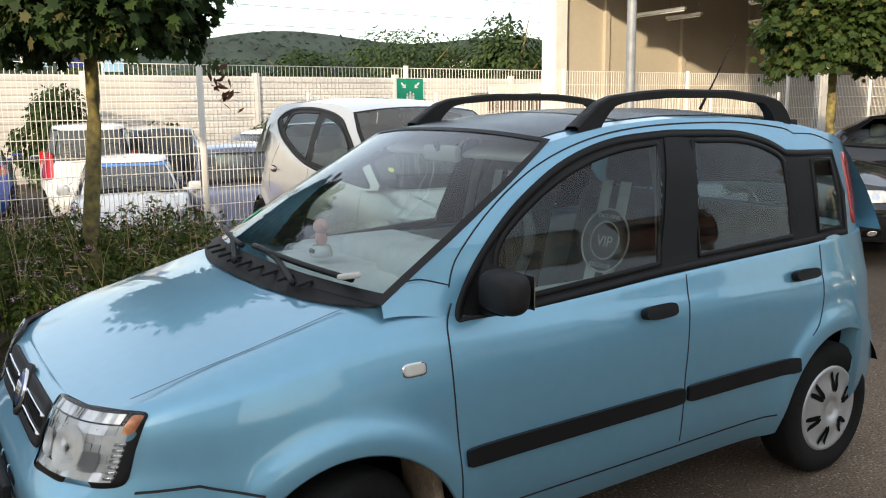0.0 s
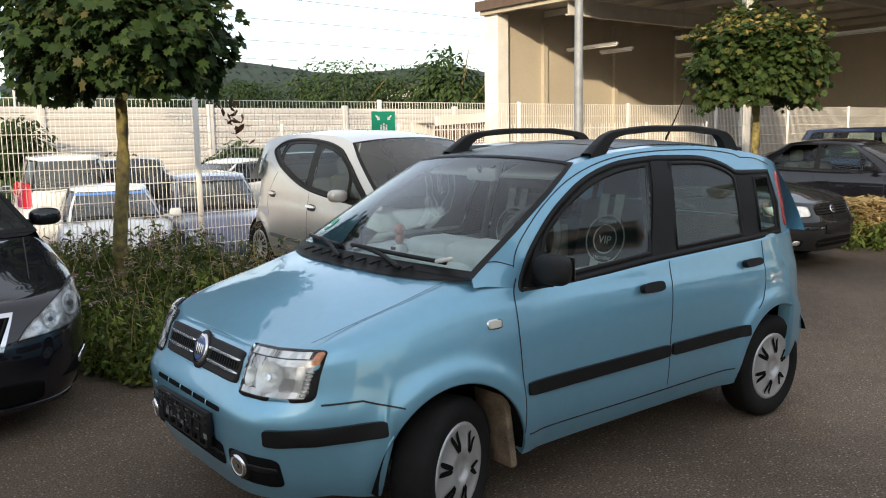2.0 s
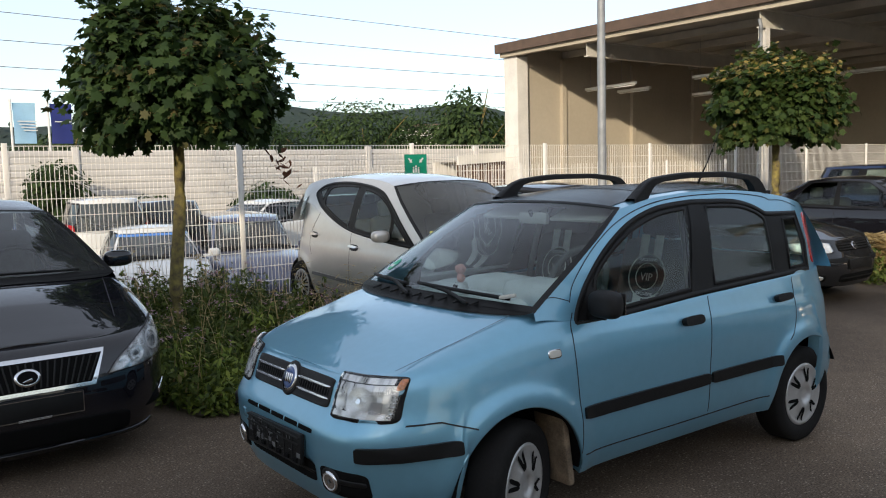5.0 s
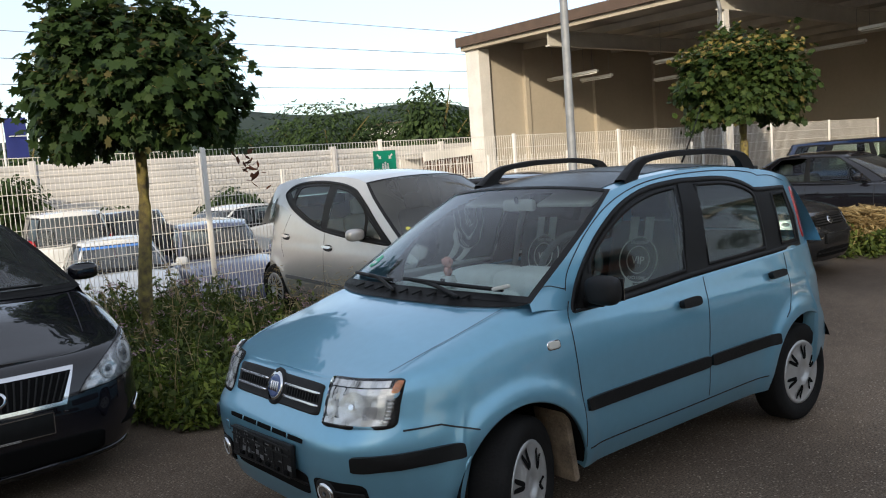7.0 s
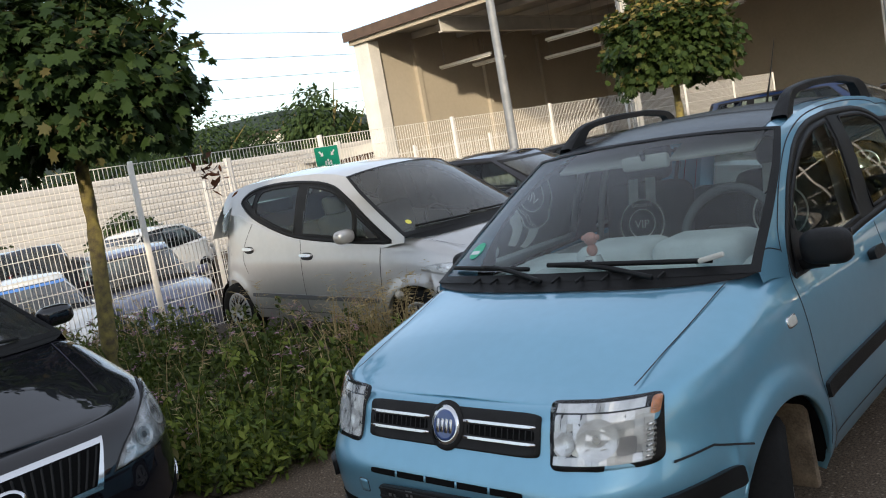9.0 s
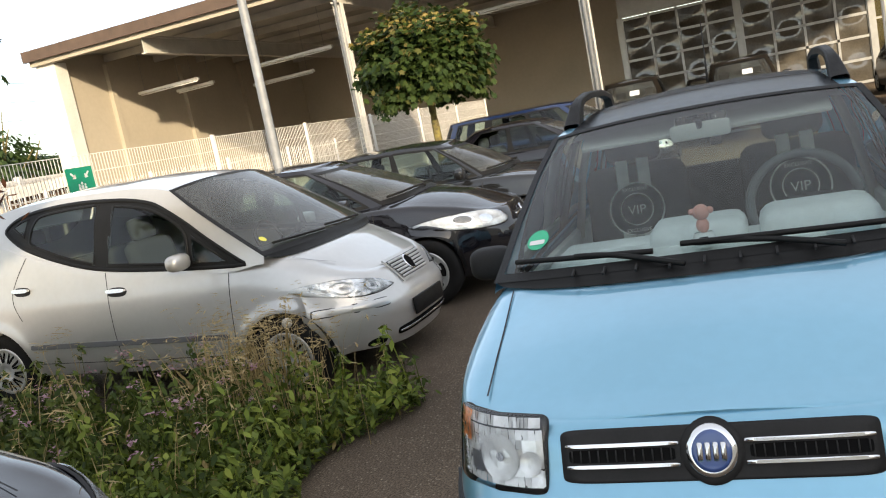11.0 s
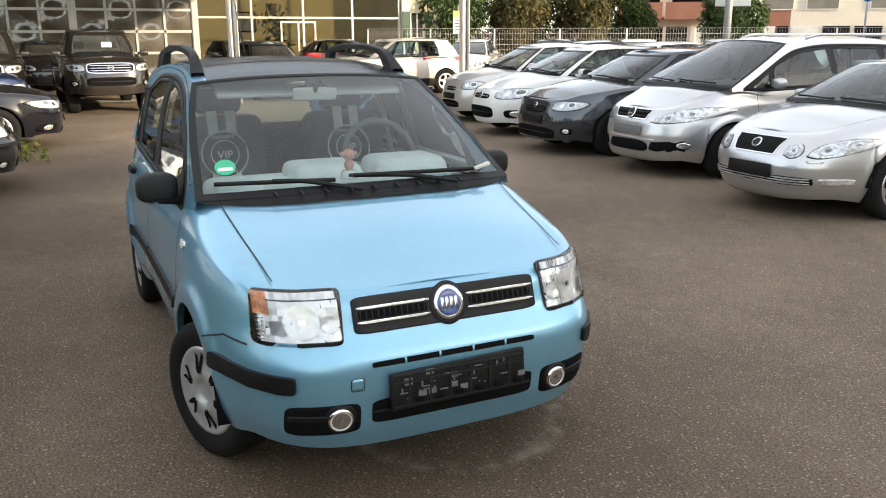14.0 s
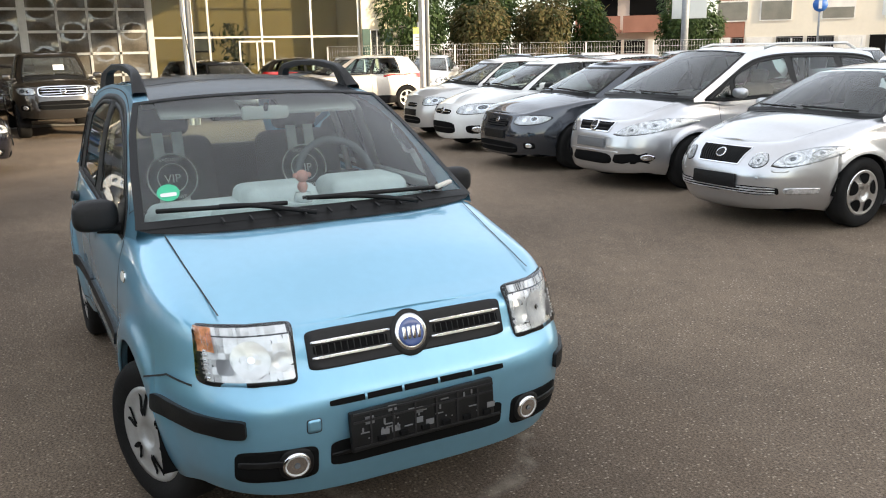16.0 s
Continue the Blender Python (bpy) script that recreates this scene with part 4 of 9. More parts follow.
NOSE = [(0.18, 1.80), (0.25, 1.86), (0.36, 1.905), (0.50, 1.925), (0.585, 1.93), (0.615, 1.922), (0.695, 1.868), (0.71, 1.862), (0.80, 1.832), (0.86, 1.79), (0.95, 1.74)]
panda = Carbody(
    front=NOSE,
    rear=[(0.18, -1.52), (0.3, -1.62), (0.5, -1.63), (0.7, -1.61), (1.05, -1.60)],
    width=[(0.20, 0.715), (0.27, 0.755), (0.33, 0.785), (0.45, 0.80), (0.60, 0.803), (0.70, 0.800), (0.80, 0.794), (0.87, 0.784), (0.95, 0.764), (1.0, 0.748), (1.07, 0.728)],
    top=[(-1.65, 1.045), (-1.0, 1.025), (-0.12, 0.995), (0.5, 0.970), (0.68, 0.982), (0.80, 1.006), (0.92, 1.030), (1.0, 1.037), (1.08, 1.024), (1.30, 0.958), (1.5, 0.905), (1.64, 0.866), (1.74, 0.842), (1.82, 0.822), (1.9, 0.808)],
    crown=[(-1.6, 0.02), (0.3, -0.03), (0.9, -0.03), (1.02, -0.02), (1.14, 0.034), (1.3, 0.048), (1.45, 0.044), (1.6, 0.030), (1.72, 0.012), (1.82, 0.0)],
    ws=[(0, 1.07), (0.5, 0.74), (1, 0.34)], tail=[(0, -1.61), (0.5, -1.58), (1, -1.48)], gw=[(0, 0.724), (0.5, 0.662), (1, 0.572)], edge=[(-1.5, 1.43), (0.34, 1.535)],
    axles=(1.15, -1.15), R=0.287, Ra=0.368, nf=5.6, nr=8.0, ng=5.0, sill=0.262, flare=0.020, gx=-0.35, roofcrown=0.036, radius=0.045).cabin_lines(
        NOSE, ((1.0, 1.042), (0.27, 1.475)), ((1.115, 1.058), (0.305, 1.505)), [(-1.6, 1.36), (-1.45, 1.425), (-1.2, 1.482), (-0.99, 1.512), (-0.73, 1.532), (-0.35, 1.534), (-0.04, 1.515), (0.20, 1.482), (0.30, 1.462)],
        [(0.90, 0.764), (0.95, 0.752), (1.07, 0.714), (1.2, 0.686), (1.35, 0.642), (1.475, 0.585), (1.54, 0.535)], (-1.46, -1.59, 1.03, 0.70),
        [(-1.6, 0.035), (0.55, 0.030), (0.80, 0.05), (0.98, 0.115), (1.25, 0.125), (1.5, 0.09), (1.66, 0.06), (1.8, 0.05)], [(-1.6, 0.02), (0.55, 0.018), (0.80, 0.04), (0.98, 0.085), (1.25, 0.085), (1.5, 0.055), (1.66, 0.04), (1.8, 0.045)])
M_ROOFGLASS = mat("dark_roof_panel", (0.007, 0.008, 0.010), 0.25, vary=0.1, spec=0.10)

hero = thing("hatchback_car", pose(0, 0, 0), "light blue small hatchback with black roof rails and no number plate", "car")


def blue_car_body(c, s):
    cols = s.columns(4.0)
    shell = both(grid([s.column(k, 44) for k in cols]))
    fr = [k for k in cols if s.tub(k, 0.8)[0] > 0.60]
    bon = both(grid([[s.cap(k, t) for t in lin(1, 0, 14)] for k in fr]))
    rr = [k for k in cols if s.tub(k, 0.8)[0] < -1.40]
    deck = both(grid([[s.cap(k, t) for t in lin(1, 0, 6)] for k in rr]))
    part("body", join(shell, bon, deck), M_BLUE, c, sharp=60)
    # wheels, wells, floor
    for xa in s.ax:
        for sg in (1, -1):
            add_wheel(c, xa, sg * 0.705, s.R, 0.165, 6, "twin", 22 if xa > 0 else 0.0)
            end = math.pi - (0.45 if xa < 0 else 0.0)
            g = lathe([(s.Ra + 0.004, -0.36), (s.Ra + 0.004, 0.0)], 24, "y", 0, end)
            cap = [(0, -0.36, 0)] + [((s.Ra + 0.004) * math.cos(t), -0.36, (s.Ra + 0.004) * math.sin(t)) for t in lin(0, end, 20)]
            g = join(g, (cap, [[0, i, i + 1] for i in range(1, 21)]))
            part("wheel_well", moved(g if sg > 0 else mirror_y(g), pose(xa, sg * (s.yside(xa, s.R + s.Ra) - 0.03), s.R)), M_DARK, c)
            # rolled lip of the wheel arch
            side = s.side(sg)
            rim = [side(xa + s.Ra * math.cos(a), s.R + s.Ra * math.sin(a)) for a in lin(0.12, math.pi - 0.12, 40)]
            part("arch_lip", tube([(p[0], p[1] - sg * 0.008, p[2]) for p in rim], 0.008, 6), M_BLUE, c)
    part("underbody", join(box(-1.33, 1.44, -0.40, 0.40, 0.232, 0.382), box(-0.76, 0.76, -0.73, 0.73, 0.255, 0.36)), M_DARK, c, smooth=False)
    # cabin sides
    dlo = [(0.757, 0.958), (0.738, 1.012), (0.630, 1.144), (0.466, 1.278), (0.253, 1.389), (0.01, 1.454), (-0.26, 1.476), (-0.41, 1.477), (-0.69, 1.467), (-0.86, 1.432), (-0.965, 1.384), (-1.05, 1.379), (-1.31, 1.374)]
    front_edge = [tuple(p) for p in spline([(*p, 0) for p in dlo[:11]], 6)]
    dlo = [(p[0], p[1]) for p in front_edge] + [(-1.05, 1.379), (-1.30, 1.374), (-1.322, 1.20), (-1.30, 1.036), (-1.0, 1.026), (-0.3, 1.006), (-0.12, 1.000), (0.60, 0.957)]
    p1 = [(p.x, p.y) for p in spline([(0.60, 0.988, 0), (0.575, 1.150, 0), (0.44, 1.262, 0), (0.235, 1.363, 0), (0.0, 1.425, 0), (-0.225, 1.447, 0)], 6)] + [(-0.235, 1.44), (-0.122, 1.032), (-0.10, 1.028)]
    p2 = [(p.x, p.y) for p in spline([(-0.425, 1.450, 0), (-0.69, 1.441, 0), (-0.84, 1.408, 0), (-0.925, 1.362, 0), (-0.930, 1.30, 0), (-0.912, 1.060, 0)], 6)] + [(-0.90, 1.052), (-0.335, 1.036)]
    p3 = [(-1.122, 1.345), (-1.262, 1.347), (-1.275, 1.20), (-1.262, 1.062), (-1.090, 1.058), (-1.105, 1.2)]
    upper_body(c, s, M_BLUE, dlo, (p1, p2, p3), cowl_x=1.178)
    for sg in (1, -1):
        surf = s.upper(sg)
        part("door_pillar", moved(grid([[surf(-0.275 - 0.115 * j / 3 - (-0.155 + 0.045 * j / 3) * (1 - i / 12), 1.012 + 0.452 * i / 12, 0.004) for j in range(4)] for i in range(13)]), pose(0, 0, 0)), M_PLASTIC, c)
        part("mirror_triangle", grid([[surf(0.735 - 0.145 * j / 3 - 0.10 * i / 6, 0.972 + 0.15 * (i / 6) * (0.6 + 0.4 * (1 - j / 3)), 0.006) for j in range(4)] for i in range(7)]), M_PLASTIC, c, "black mirror triangle")
        # gaps round the doors
        gap = spline([(0.772, 1.058, 0), (0.726, 1.145, 0), (0.584, 1.268, 0), (0.409, 1.372, 0), (0.199, 1.447, 0), (-0.044, 1.493, 0), (-0.352, 1.513, 0), (-0.733, 1.511, 0), (-0.99, 1.485, 0), (-1.06, 1.46, 0)], 8)
        part("door_frame_gap", ribbon(surf, gap, 0.005, 0.0015, inner=0.001), M_SEAM, c)
        side = s.side(sg)
        for pts in ([(0.776, 1.015), (0.803, 0.95), (0.808, 0.82), (0.802, 0.60), (0.798, 0.37)], [(-0.240, 0.982), (-0.226, 0.866), (-0.205, 0.70), (-0.192, 0.591), (-0.190, 0.37)], [(-1.069, 1.004), (-1.050, 0.90), (-1.030, 0.78), (-0.985, 0.70), (-0.93, 0.655)]):
            part("door_seam", ribbon(side, spline([(*p, 0) for p in pts], 8), 0.005, 0.0015, inner=0.001), M_SEAM, c)
        part("sill_gap", ribbon(side, spline([(0.77, 0.357, 0), (0.0, 0.352, 0), (-0.74, 0.357, 0)], 14), 0.007, 0.0015, inner=0.001), M_SEAM, c)
        part("pillar_seam", ribbon(surf, spline([(0.772, 1.066, 0), (0.86, 1.092, 0), (0.915, 1.093, 0)], 6), 0.004, 0.002, inner=0.001), M_SEAM, c)
        part("quarter_crease", ribbon(surf, spline([(-1.06, 1.46, 0), (-1.20, 1.452, 0), (-1.34, 1.41, 0)], 6), 0.004, 0.0015, inner=0.001), M_SEAM, c)
        for x, z in ((-0.055, 0.873), (-0.915, 0.898)):
            part("handle_bowl", rounded(side, x - 0.082, x + 0.082, z - 0.050, z + 0.018, 0.002, 0.0, 3.0, 4, 32), M_BLUE, c)
            part("door_handle", rounded(side, x - 0.078, x + 0.078, z - 0.020, z + 0.024, 0.034, 0.030, 3.4, 4, 36), M_PLASTIC, c, sharp=40)
        for a, b in ((-0.185, 0.775), (-0.84, -0.205)):
            part("side_moulding", rounded(side, a, b, 0.523, 0.584, 0.014, 0.016, 12.0, 14, 64), M_PLASTIC, c, sharp=40)
        part("tail_light", rounded(surf, -1.47, -1.375, 1.06, 1.37, 0.006, 0.01, 5.0, 4, 28), M_RED, c)
        # door mirror: a deep rounded shell on a short arm
        rows = []
        for i in range(15):
            a = math.pi * i / 14
            k = math.sin(a) ** 0.45
            rows.append([(0.650 - 0.055 * math.cos(a), sg * (0.835 + (0.088 - 0.010 * math.cos(a)) * k * abs(math.cos(b)) ** 0.6 * (1 if math.cos(b) > 0 else -1)), 1.050 + 0.066 * k * abs(math.sin(b)) ** 0.6 * (1 if math.sin(b) > 0 else -1)) for b in lin(0, 2 * math.pi, 28)])
        dm = part("door_mirror", grid(rows), M_GREYPLASTIC, c, "matt black door mirror", sharp=60)
        part("mirror_glass", join(box(0.594, 0.598, min(sg * 0.765, sg * 0.905), max(sg * 0.765, sg * 0.905), 1.0, 1.10)), M_CHROME, dm, smooth=False)
        part("mirror_arm", tube([(0.665, sg * 0.715, 0.985), (0.660, sg * 0.78, 0.995), (0.655, sg * 0.83, 1.005)], [0.026, 0.024, 0.03], 8), M_PLASTIC, dm)
    for k in range(9):
        p, q = Vector(s.screen(-0.62 + 0.155 * k, 0.0)), Vector((1.15 - 0.09 * abs(-0.62 + 0.155 * k) ** 2.2, (-0.62 + 0.155 * k) * 0.655, 1.062))
        m = p.lerp(q, 0.62)
        part("cowl_rib", moved(box(-0.028, 0.028, -0.004, 0.004, -0.006, 0.004, 0.002), pose(m.x, m.y, m.z + 0.004, 0, 10, 0)), M_GREYPLASTIC, c, smooth=False)
    for pts in ([(1.13, 0.40, 1.060), (1.085, 0.18, 1.095), (1.065, -0.03, 1.107)], [(1.15, -0.06, 1.062), (1.075, -0.28, 1.100), (1.045, -0.42, 1.107)]):
        part("wiper_arm", tube([tuple(p) for p in spline(pts, 5)], 0.010, 6), M_PLASTIC, c)
    for u0, u1, t0, t1 in ((0.80, -0.10, 0.055, 0.075), (-0.22, -0.90, 0.055, 0.085)):
        pts = [s.screen(u0 + (u1 - u0) * q, t0 + (t1 - t0) * q, 0.018) for q in lin(0, 1, 12)]
        part("wiper", tube(pts, 0.010, 6), M_PLASTIC, c)
    p = s.screen(0.80, 0.06, 0.03)
    part("wiper_cap", moved(box(-0.012, 0.012, -0.045, 0.045, -0.009, 0.009, 0.006), pose(p[0] + 0.01, p[1], p[2], 12, 0, 12)), M_CREAM, c)
    # roof: black centre panel and header between blue edges
    for sg in (1, -1):
        part("roof_edge", grid([[s.roof(sg * u, q) for q in lin(0.0, 1, 44)] for u in lin(0.86, 1.0, 8)]), M_BLUE, c)
    part("roof_panel", grid([[s.roof(u, q, 0.003) for q in lin(0, 1, 44)] for u in lin(-0.885, 0.885, 30)]), M_ROOFGLASS, c, "black roof panel")
    part("roof_panel_gap", grid([[s.roof(u, q, 0.0045) for q in lin(0.235, 0.245, 1)] for u in lin(-0.88, 0.88, 24)]), M_SEAM, c)
    # bonnet gaps
    for sg in (1, -1):
        rows = []
        for q in lin(0, 1, 30):
            x = 1.085 + (1.668 - 1.085) * q
            y = 0.640 - 0.045 * q
            rows.append([(x, sg * (y + w), s.zcap(x, y) + 0.003) for w in (-0.0026, 0.0026)])
        part("bonnet_gap", grid(rows), M_SEAM, c)


def blue_car_details(c, s):
    F, T, S = s.front(1), wrapped(s), s.side(1)
    # square headlights with a dark edge, ribbed top and amber corner
    for f in (F, flipped(F)):
        part("headlight_surround", rounded(f, 0.4005, 0.6775, 0.6665, 0.8485, 0.003, 0.01, 13.0, 4, 64, -0.006), M_SEAM, c)
        h = part("headlight", rounded(f, 0.402, 0.676, 0.668, 0.847, 0.012, 0.010, 12.0, 6, 64, -0.006), M_LENS, c)
        part("reflector", rounded(f, 0.406, 0.672, 0.671, 0.844, 0.001, 0.0, 12.0, 8, 64, -0.006), M_LAMPBACK, h)
        part("mirror_facets", facets(f, 0.412, 0.660, 0.680, 0.812, 13, 6, 5 if f is F else 6, 0.0045, 0.0018), M_FACET, h, smooth=False)
        part("comb_facets", facets(f, 0.416, 0.640, 0.816, 0.839, 20, 1, 7, 0.006, 0.0022), M_FACET, h, smooth=False)
        # amber bulb's reflection put in as coloured patches, larger in the right lamp
        if f is F:
            part("indicator", rounded(f, 0.650, 0.669, 0.795, 0.838, 0.0095, 0.0, 4.0, 4, 24), M_AMBER, h)
        else:
            part("indicator", facets(f, 0.628, 0.668, 0.768, 0.838, 3, 4, 9, 0.0095, 0.002), M_AMBER, h, smooth=False)
        part("main_bowl", dish(f, 0.535, 0.745, 0.056, 0.0105, 0.008), M_FACET, h)
        part("side_bowl", dish(f, 0.447, 0.735, 0.030, 0.0105, 0.006), M_FACET, h)
        part("shade_plate", rounded(f, 0.585, 0.628, 0.700, 0.750, 0.0100, 0.0, 5.0, 3, 20), mat("lamp_shade_grey", (0.30, 0.30, 0.31), 0.3, 0.6), h)
        part("bulb", rounded(f, 0.524, 0.546, 0.735, 0.757, 0.009, 0.0, 2.0, 3, 20), M_CHROME, h)
        for i in range(7):
            z = 0.69 + 0.0135 * i
            part("lens_rib", rounded(f, 0.646, 0.664, z - 0.0045, z + 0.0045, 0.0095, 0.004, 6.0, 1, 8), M_LAMP, h)
        # black bumper strip round the corner
        wrap = T if f is F else flipped(T)
        c0 = s.xfc + 0.012
        part("bumper_strip", rounded(wrap, c0, s.xfc + 0.62, 0.512, 0.575, 0.016, 0.02, 10.0, 16, 64), M_PLASTIC, c, sharp=40)
        # fog lamp in its black pocket
        part("fog_lamp_pocket", rounded(f, 0.365, 0.615, 0.345, 0.462, 0.003, 0.01, 6.0, 5, 40), M_DARK, c)
        part("fog_lamp_bezel", rounded(f, 0.382, 0.492, 0.352, 0.462, 0.008, 0.008, 2.4, 4, 32), M_PLASTIC, c)
        part("pocket_slat", rounded(f, 0.47, 0.605, 0.405, 0.425, 0.009, 0.009, 6.0, 4, 24), M_PLASTIC, c)
        fog = part("fog_lamp", rounded(f, 0.394, 0.480, 0.364, 0.450, 0.016, 0.014, 2.0, 4, 32), M_CHROME, c)
        part("fog_bowl", dish(f, 0.437, 0.407, 0.037, 0.0185, 0.010), M_FACET, fog)
        part("fog_bulb", rounded(f, 0.428, 0.446, 0.398, 0.416, 0.019, 0.0, 2.0, 3, 20), M_GREYLENS, fog)
    # bumper and wing gap lines
    for sg in (1, -1):
        f = T if sg > 0 else flipped(T)
        slant = lambda k, z, lift=0.0, f=f: f(k, z + 0.05 * min(1.0, (k - 1.40) / 0.16), lift)
        part("bumper_gap", sheet(slant, lin(1.40, s.xfc + 0.30, 16), lin(0.602, 0.609, 1), 0.004), M_SEAM, c)
    # grille: black panel, two bright bars, fine mesh, round badge
    g = part("grille", rounded(F, -0.365, 0.365, 0.690, 0.812, 0.004, 0.01, 14.0, 10, 64), M_GREYPLASTIC, c, "matt black grille with two chrome bars")
    for sg in (1, -1):
        f = F if sg > 0 else flipped(F)
        for z in (0.727, 0.775):
            part("chrome_bar", rounded(f, 0.075, 0.352, z - 0.0045, z + 0.0045, 0.012, 0.008, 8.0, 6, 32), M_CHROME, g)
        part("mesh_panel", rounded(f, 0.085, 0.345, 0.736, 0.766, 0.0055, 0.0, 8.0, 6, 32), M_DARK, g)
        for i in range(12):
            y = 0.095 + i * 0.022
            part("mesh_wire", rounded(f, y - 0.002, y + 0.002, 0.737, 0.765, 0.007, 0.002, 8.0, 1, 8), M_GREYPLASTIC, g)
    part("badge_surround", rounded(F, -0.073, 0.073, 0.680, 0.826, 0.007, 0.01, 2.0, 5, 36), M_GREYPLASTIC, g)
    part("badge_ring", rounded(F, -0.058, 0.058, 0.695, 0.811, 0.014, 0.008, 2.0, 5, 36), M_CHROME, g)
    part("badge_disc", rounded(F, -0.046, 0.046, 0.707, 0.799, 0.0165, 0.003, 2.0, 5, 36), mat("badge_blue", (0.03, 0.07, 0.22), 0.3, coat=1.0), g)
    for y in (-0.027, -0.009, 0.009, 0.027):
        part("badge_bar", rounded(F, y - 0.0062, y + 0.0062, 0.732, 0.774, 0.019, 0.003, 7.0, 1, 12), M_CHROME, g)
    # slots of the bumper
    part("upper_slot", rounded(F, -0.325, 0.325, 0.584, 0.604, 0.002, 0.0, 10.0, 6, 40), M_DARK, c)
    for y in (-0.2, -0.067, 0.067, 0.2):
        part("slot_rib", rounded(F, y - 0.004, y + 0.004, 0.583, 0.605, 0.004, 0.004, 6.0, 1, 8), M_BLUE, c)
    part("lower_intake", rounded(F, -0.325, 0.325, 0.365, 0.462, 0.002, 0.0, 8.0, 6, 40), M_DARK, c)
    part("intake_slat", rounded(F, -0.32, 0.32, 0.405, 0.418, 0.006, 0.01, 8.0, 6, 40), M_PLASTIC, c)
    part("tow_eye_cover", rounded(F, -0.400, -0.356, 0.508, 0.552, 0.003, 0.003, 5.0, 2, 24), M_BLUE, c)
    part("tow_eye_gap", rounded(F, -0.403, -0.353, 0.505, 0.555, 0.0012, 0.001, 5.0, 2, 24), M_SEAM, c)
    # plate holder without a plate
    hold = part("number_plate_holder", moved(box(-0.012, 0.012, -0.268, 0.268, -0.068, 0.068, 0.006), pose(1.945, 0.0, 0.495, 1.5, -3, 0)), M_PLASTIC, c, "empty black number plate holder", sharp=40)
    for i, y in enumerate((-0.2, -0.12, -0.04, 0.04, 0.12, 0.2)):
        part("holder_rib", box(0.012, 0.017, y - 0.003, y + 0.003, -0.055, 0.055), M_GREYPLASTIC, hold, smooth=False).location = (1.945, 0, 0.495)
        part("holder_clip", box(0.012, 0.024, y + 0.02, y + 0.05, -0.050, -0.032, 0.003), M_DARK, hold, smooth=False).location = (1.945, 0, 0.495)
    for z in (0.058, -0.058, 0.03):
        part("holder_rail", box(0.012, 0.018, -0.26, 0.26, z - 0.003, z + 0.003), M_GREYPLASTIC, hold, smooth=False).location = (1.945, 0, 0.495)
    rnd = random.Random(4)
    for i in range(34):
        y, z = rnd.uniform(-0.24, 0.24), rnd.uniform(-0.04, 0.05)
        part("plate_scrap", box(0.0125, 0.0145, y, y + rnd.choice((0.006, 0.03)), z, z + rnd.choice((0.004, 0.02))), M_MARK, hold, smooth=False).location = (1.945, 0, 0.495)
    # sides: repeater lamp, sill line, fuel-flap free panels, roof ditch
    for sg in (1, -1):
        f = S if sg > 0 else s.side(-1)
        part("repeater_surround", rounded(f, 0.895, 0.975, 0.832, 0.872, 0.003, 0.003, 4.0, 3, 24), M_CHROME, c)
        part("side_repeater", rounded(f, 0.90, 0.97, 0.836, 0.868, 0.006, 0.004, 4.0, 3, 24), M_CREAM, c)
        # roof rail on two feet
        y = 0.535 * sg
        top = curve([(0, 0.012), (0.04, 0.040), (0.10, 0.078), (0.16, 0.094), (0.30, 0.100), (0.70, 0.098), (0.88, 0.092), (0.95, 0.082), (0.98, 0.05), (1.0, 0.012)])
        low = curve([(0, -0.02), (0.10, -0.02), (0.13, 0.02), (0.17, 0.056), (0.22, 0.066), (0.70, 0.066), (0.88, 0.060), (0.915, 0.030), (0.93, -0.02), (1, -0.02)])
        secs = []
        for q in lin(0, 1, 48):
            x, lo, hi = 0.13 - 1.20 * q, low(q), top(q)
            ends = min(1.0, q / 0.14, (1 - q) / 0.10)
            wd, yc, zb, bv = 0.034 - 0.014 * ends, y - sg * 0.012 * ends, (s.zr(max(-1.2, min(0.12, x))) + 0.004) + 0.006 - 0.02 * max(0.0, x - 0.1), 0.007
            secs.append([(x, yc + a * wd, zb + h) for a, h in ((-1, lo), (-1, hi - bv), (-0.72, hi), (0.72, hi), (1, hi - bv), (1, lo), (-1, lo))])
        rr = part("roof_rail", grid(secs), M_GREYPLASTIC, c, "black plastic roof rail", sharp=35)
        part("rail_foot", moved(box(-0.05, 0.05, -0.03, 0.03, -0.02, 0.012, 0.008), pose(-1.08, y, s.zr(-1.08) + 0.006)), M_GREYPLASTIC, rr, sharp=40)
    part("aerial", tube([(-1.18, 0.0, 1.56), (-1.28, 0.0, 1.70), (-1.42, 0.0, 1.92)], [0.008, 0.004, 0.002], 6), M_PLASTIC, c)
    part("mudflap", moved(box(-0.02, 0.02, -0.10, 0.10, -0.2, 0.26, 0.015), pose(0.835, 0.665, 0.40, 0, 8, 0)), mat("dried_mud", (0.20, 0.15, 0.10), 0.95, vary=0.5, scale=9, bump=0.8, bscale=30), c, "mud-caked wheel arch liner", sharp=40)
    # cabin inside
    part("dashboard", join(box(0.42, 0.94, -0.40, 0.40, 0.62, 1.03, 0.06, 3), box(0.40, 0.72, -0.62, 0.62, 0.62, 1.028, 0.06, 3), box(0.36, 0.60, -0.60, 0.02, 0.80, 1.035, 0.05, 3)), M_SEATGREY, c, "pale grey plastic dashboard", sharp=50)
    part("instrument_hood", box(0.44, 0.74, 0.17, 0.56, 0.98, 1.115, 0.06, 3), M_SEATGREY, c, sharp=50)
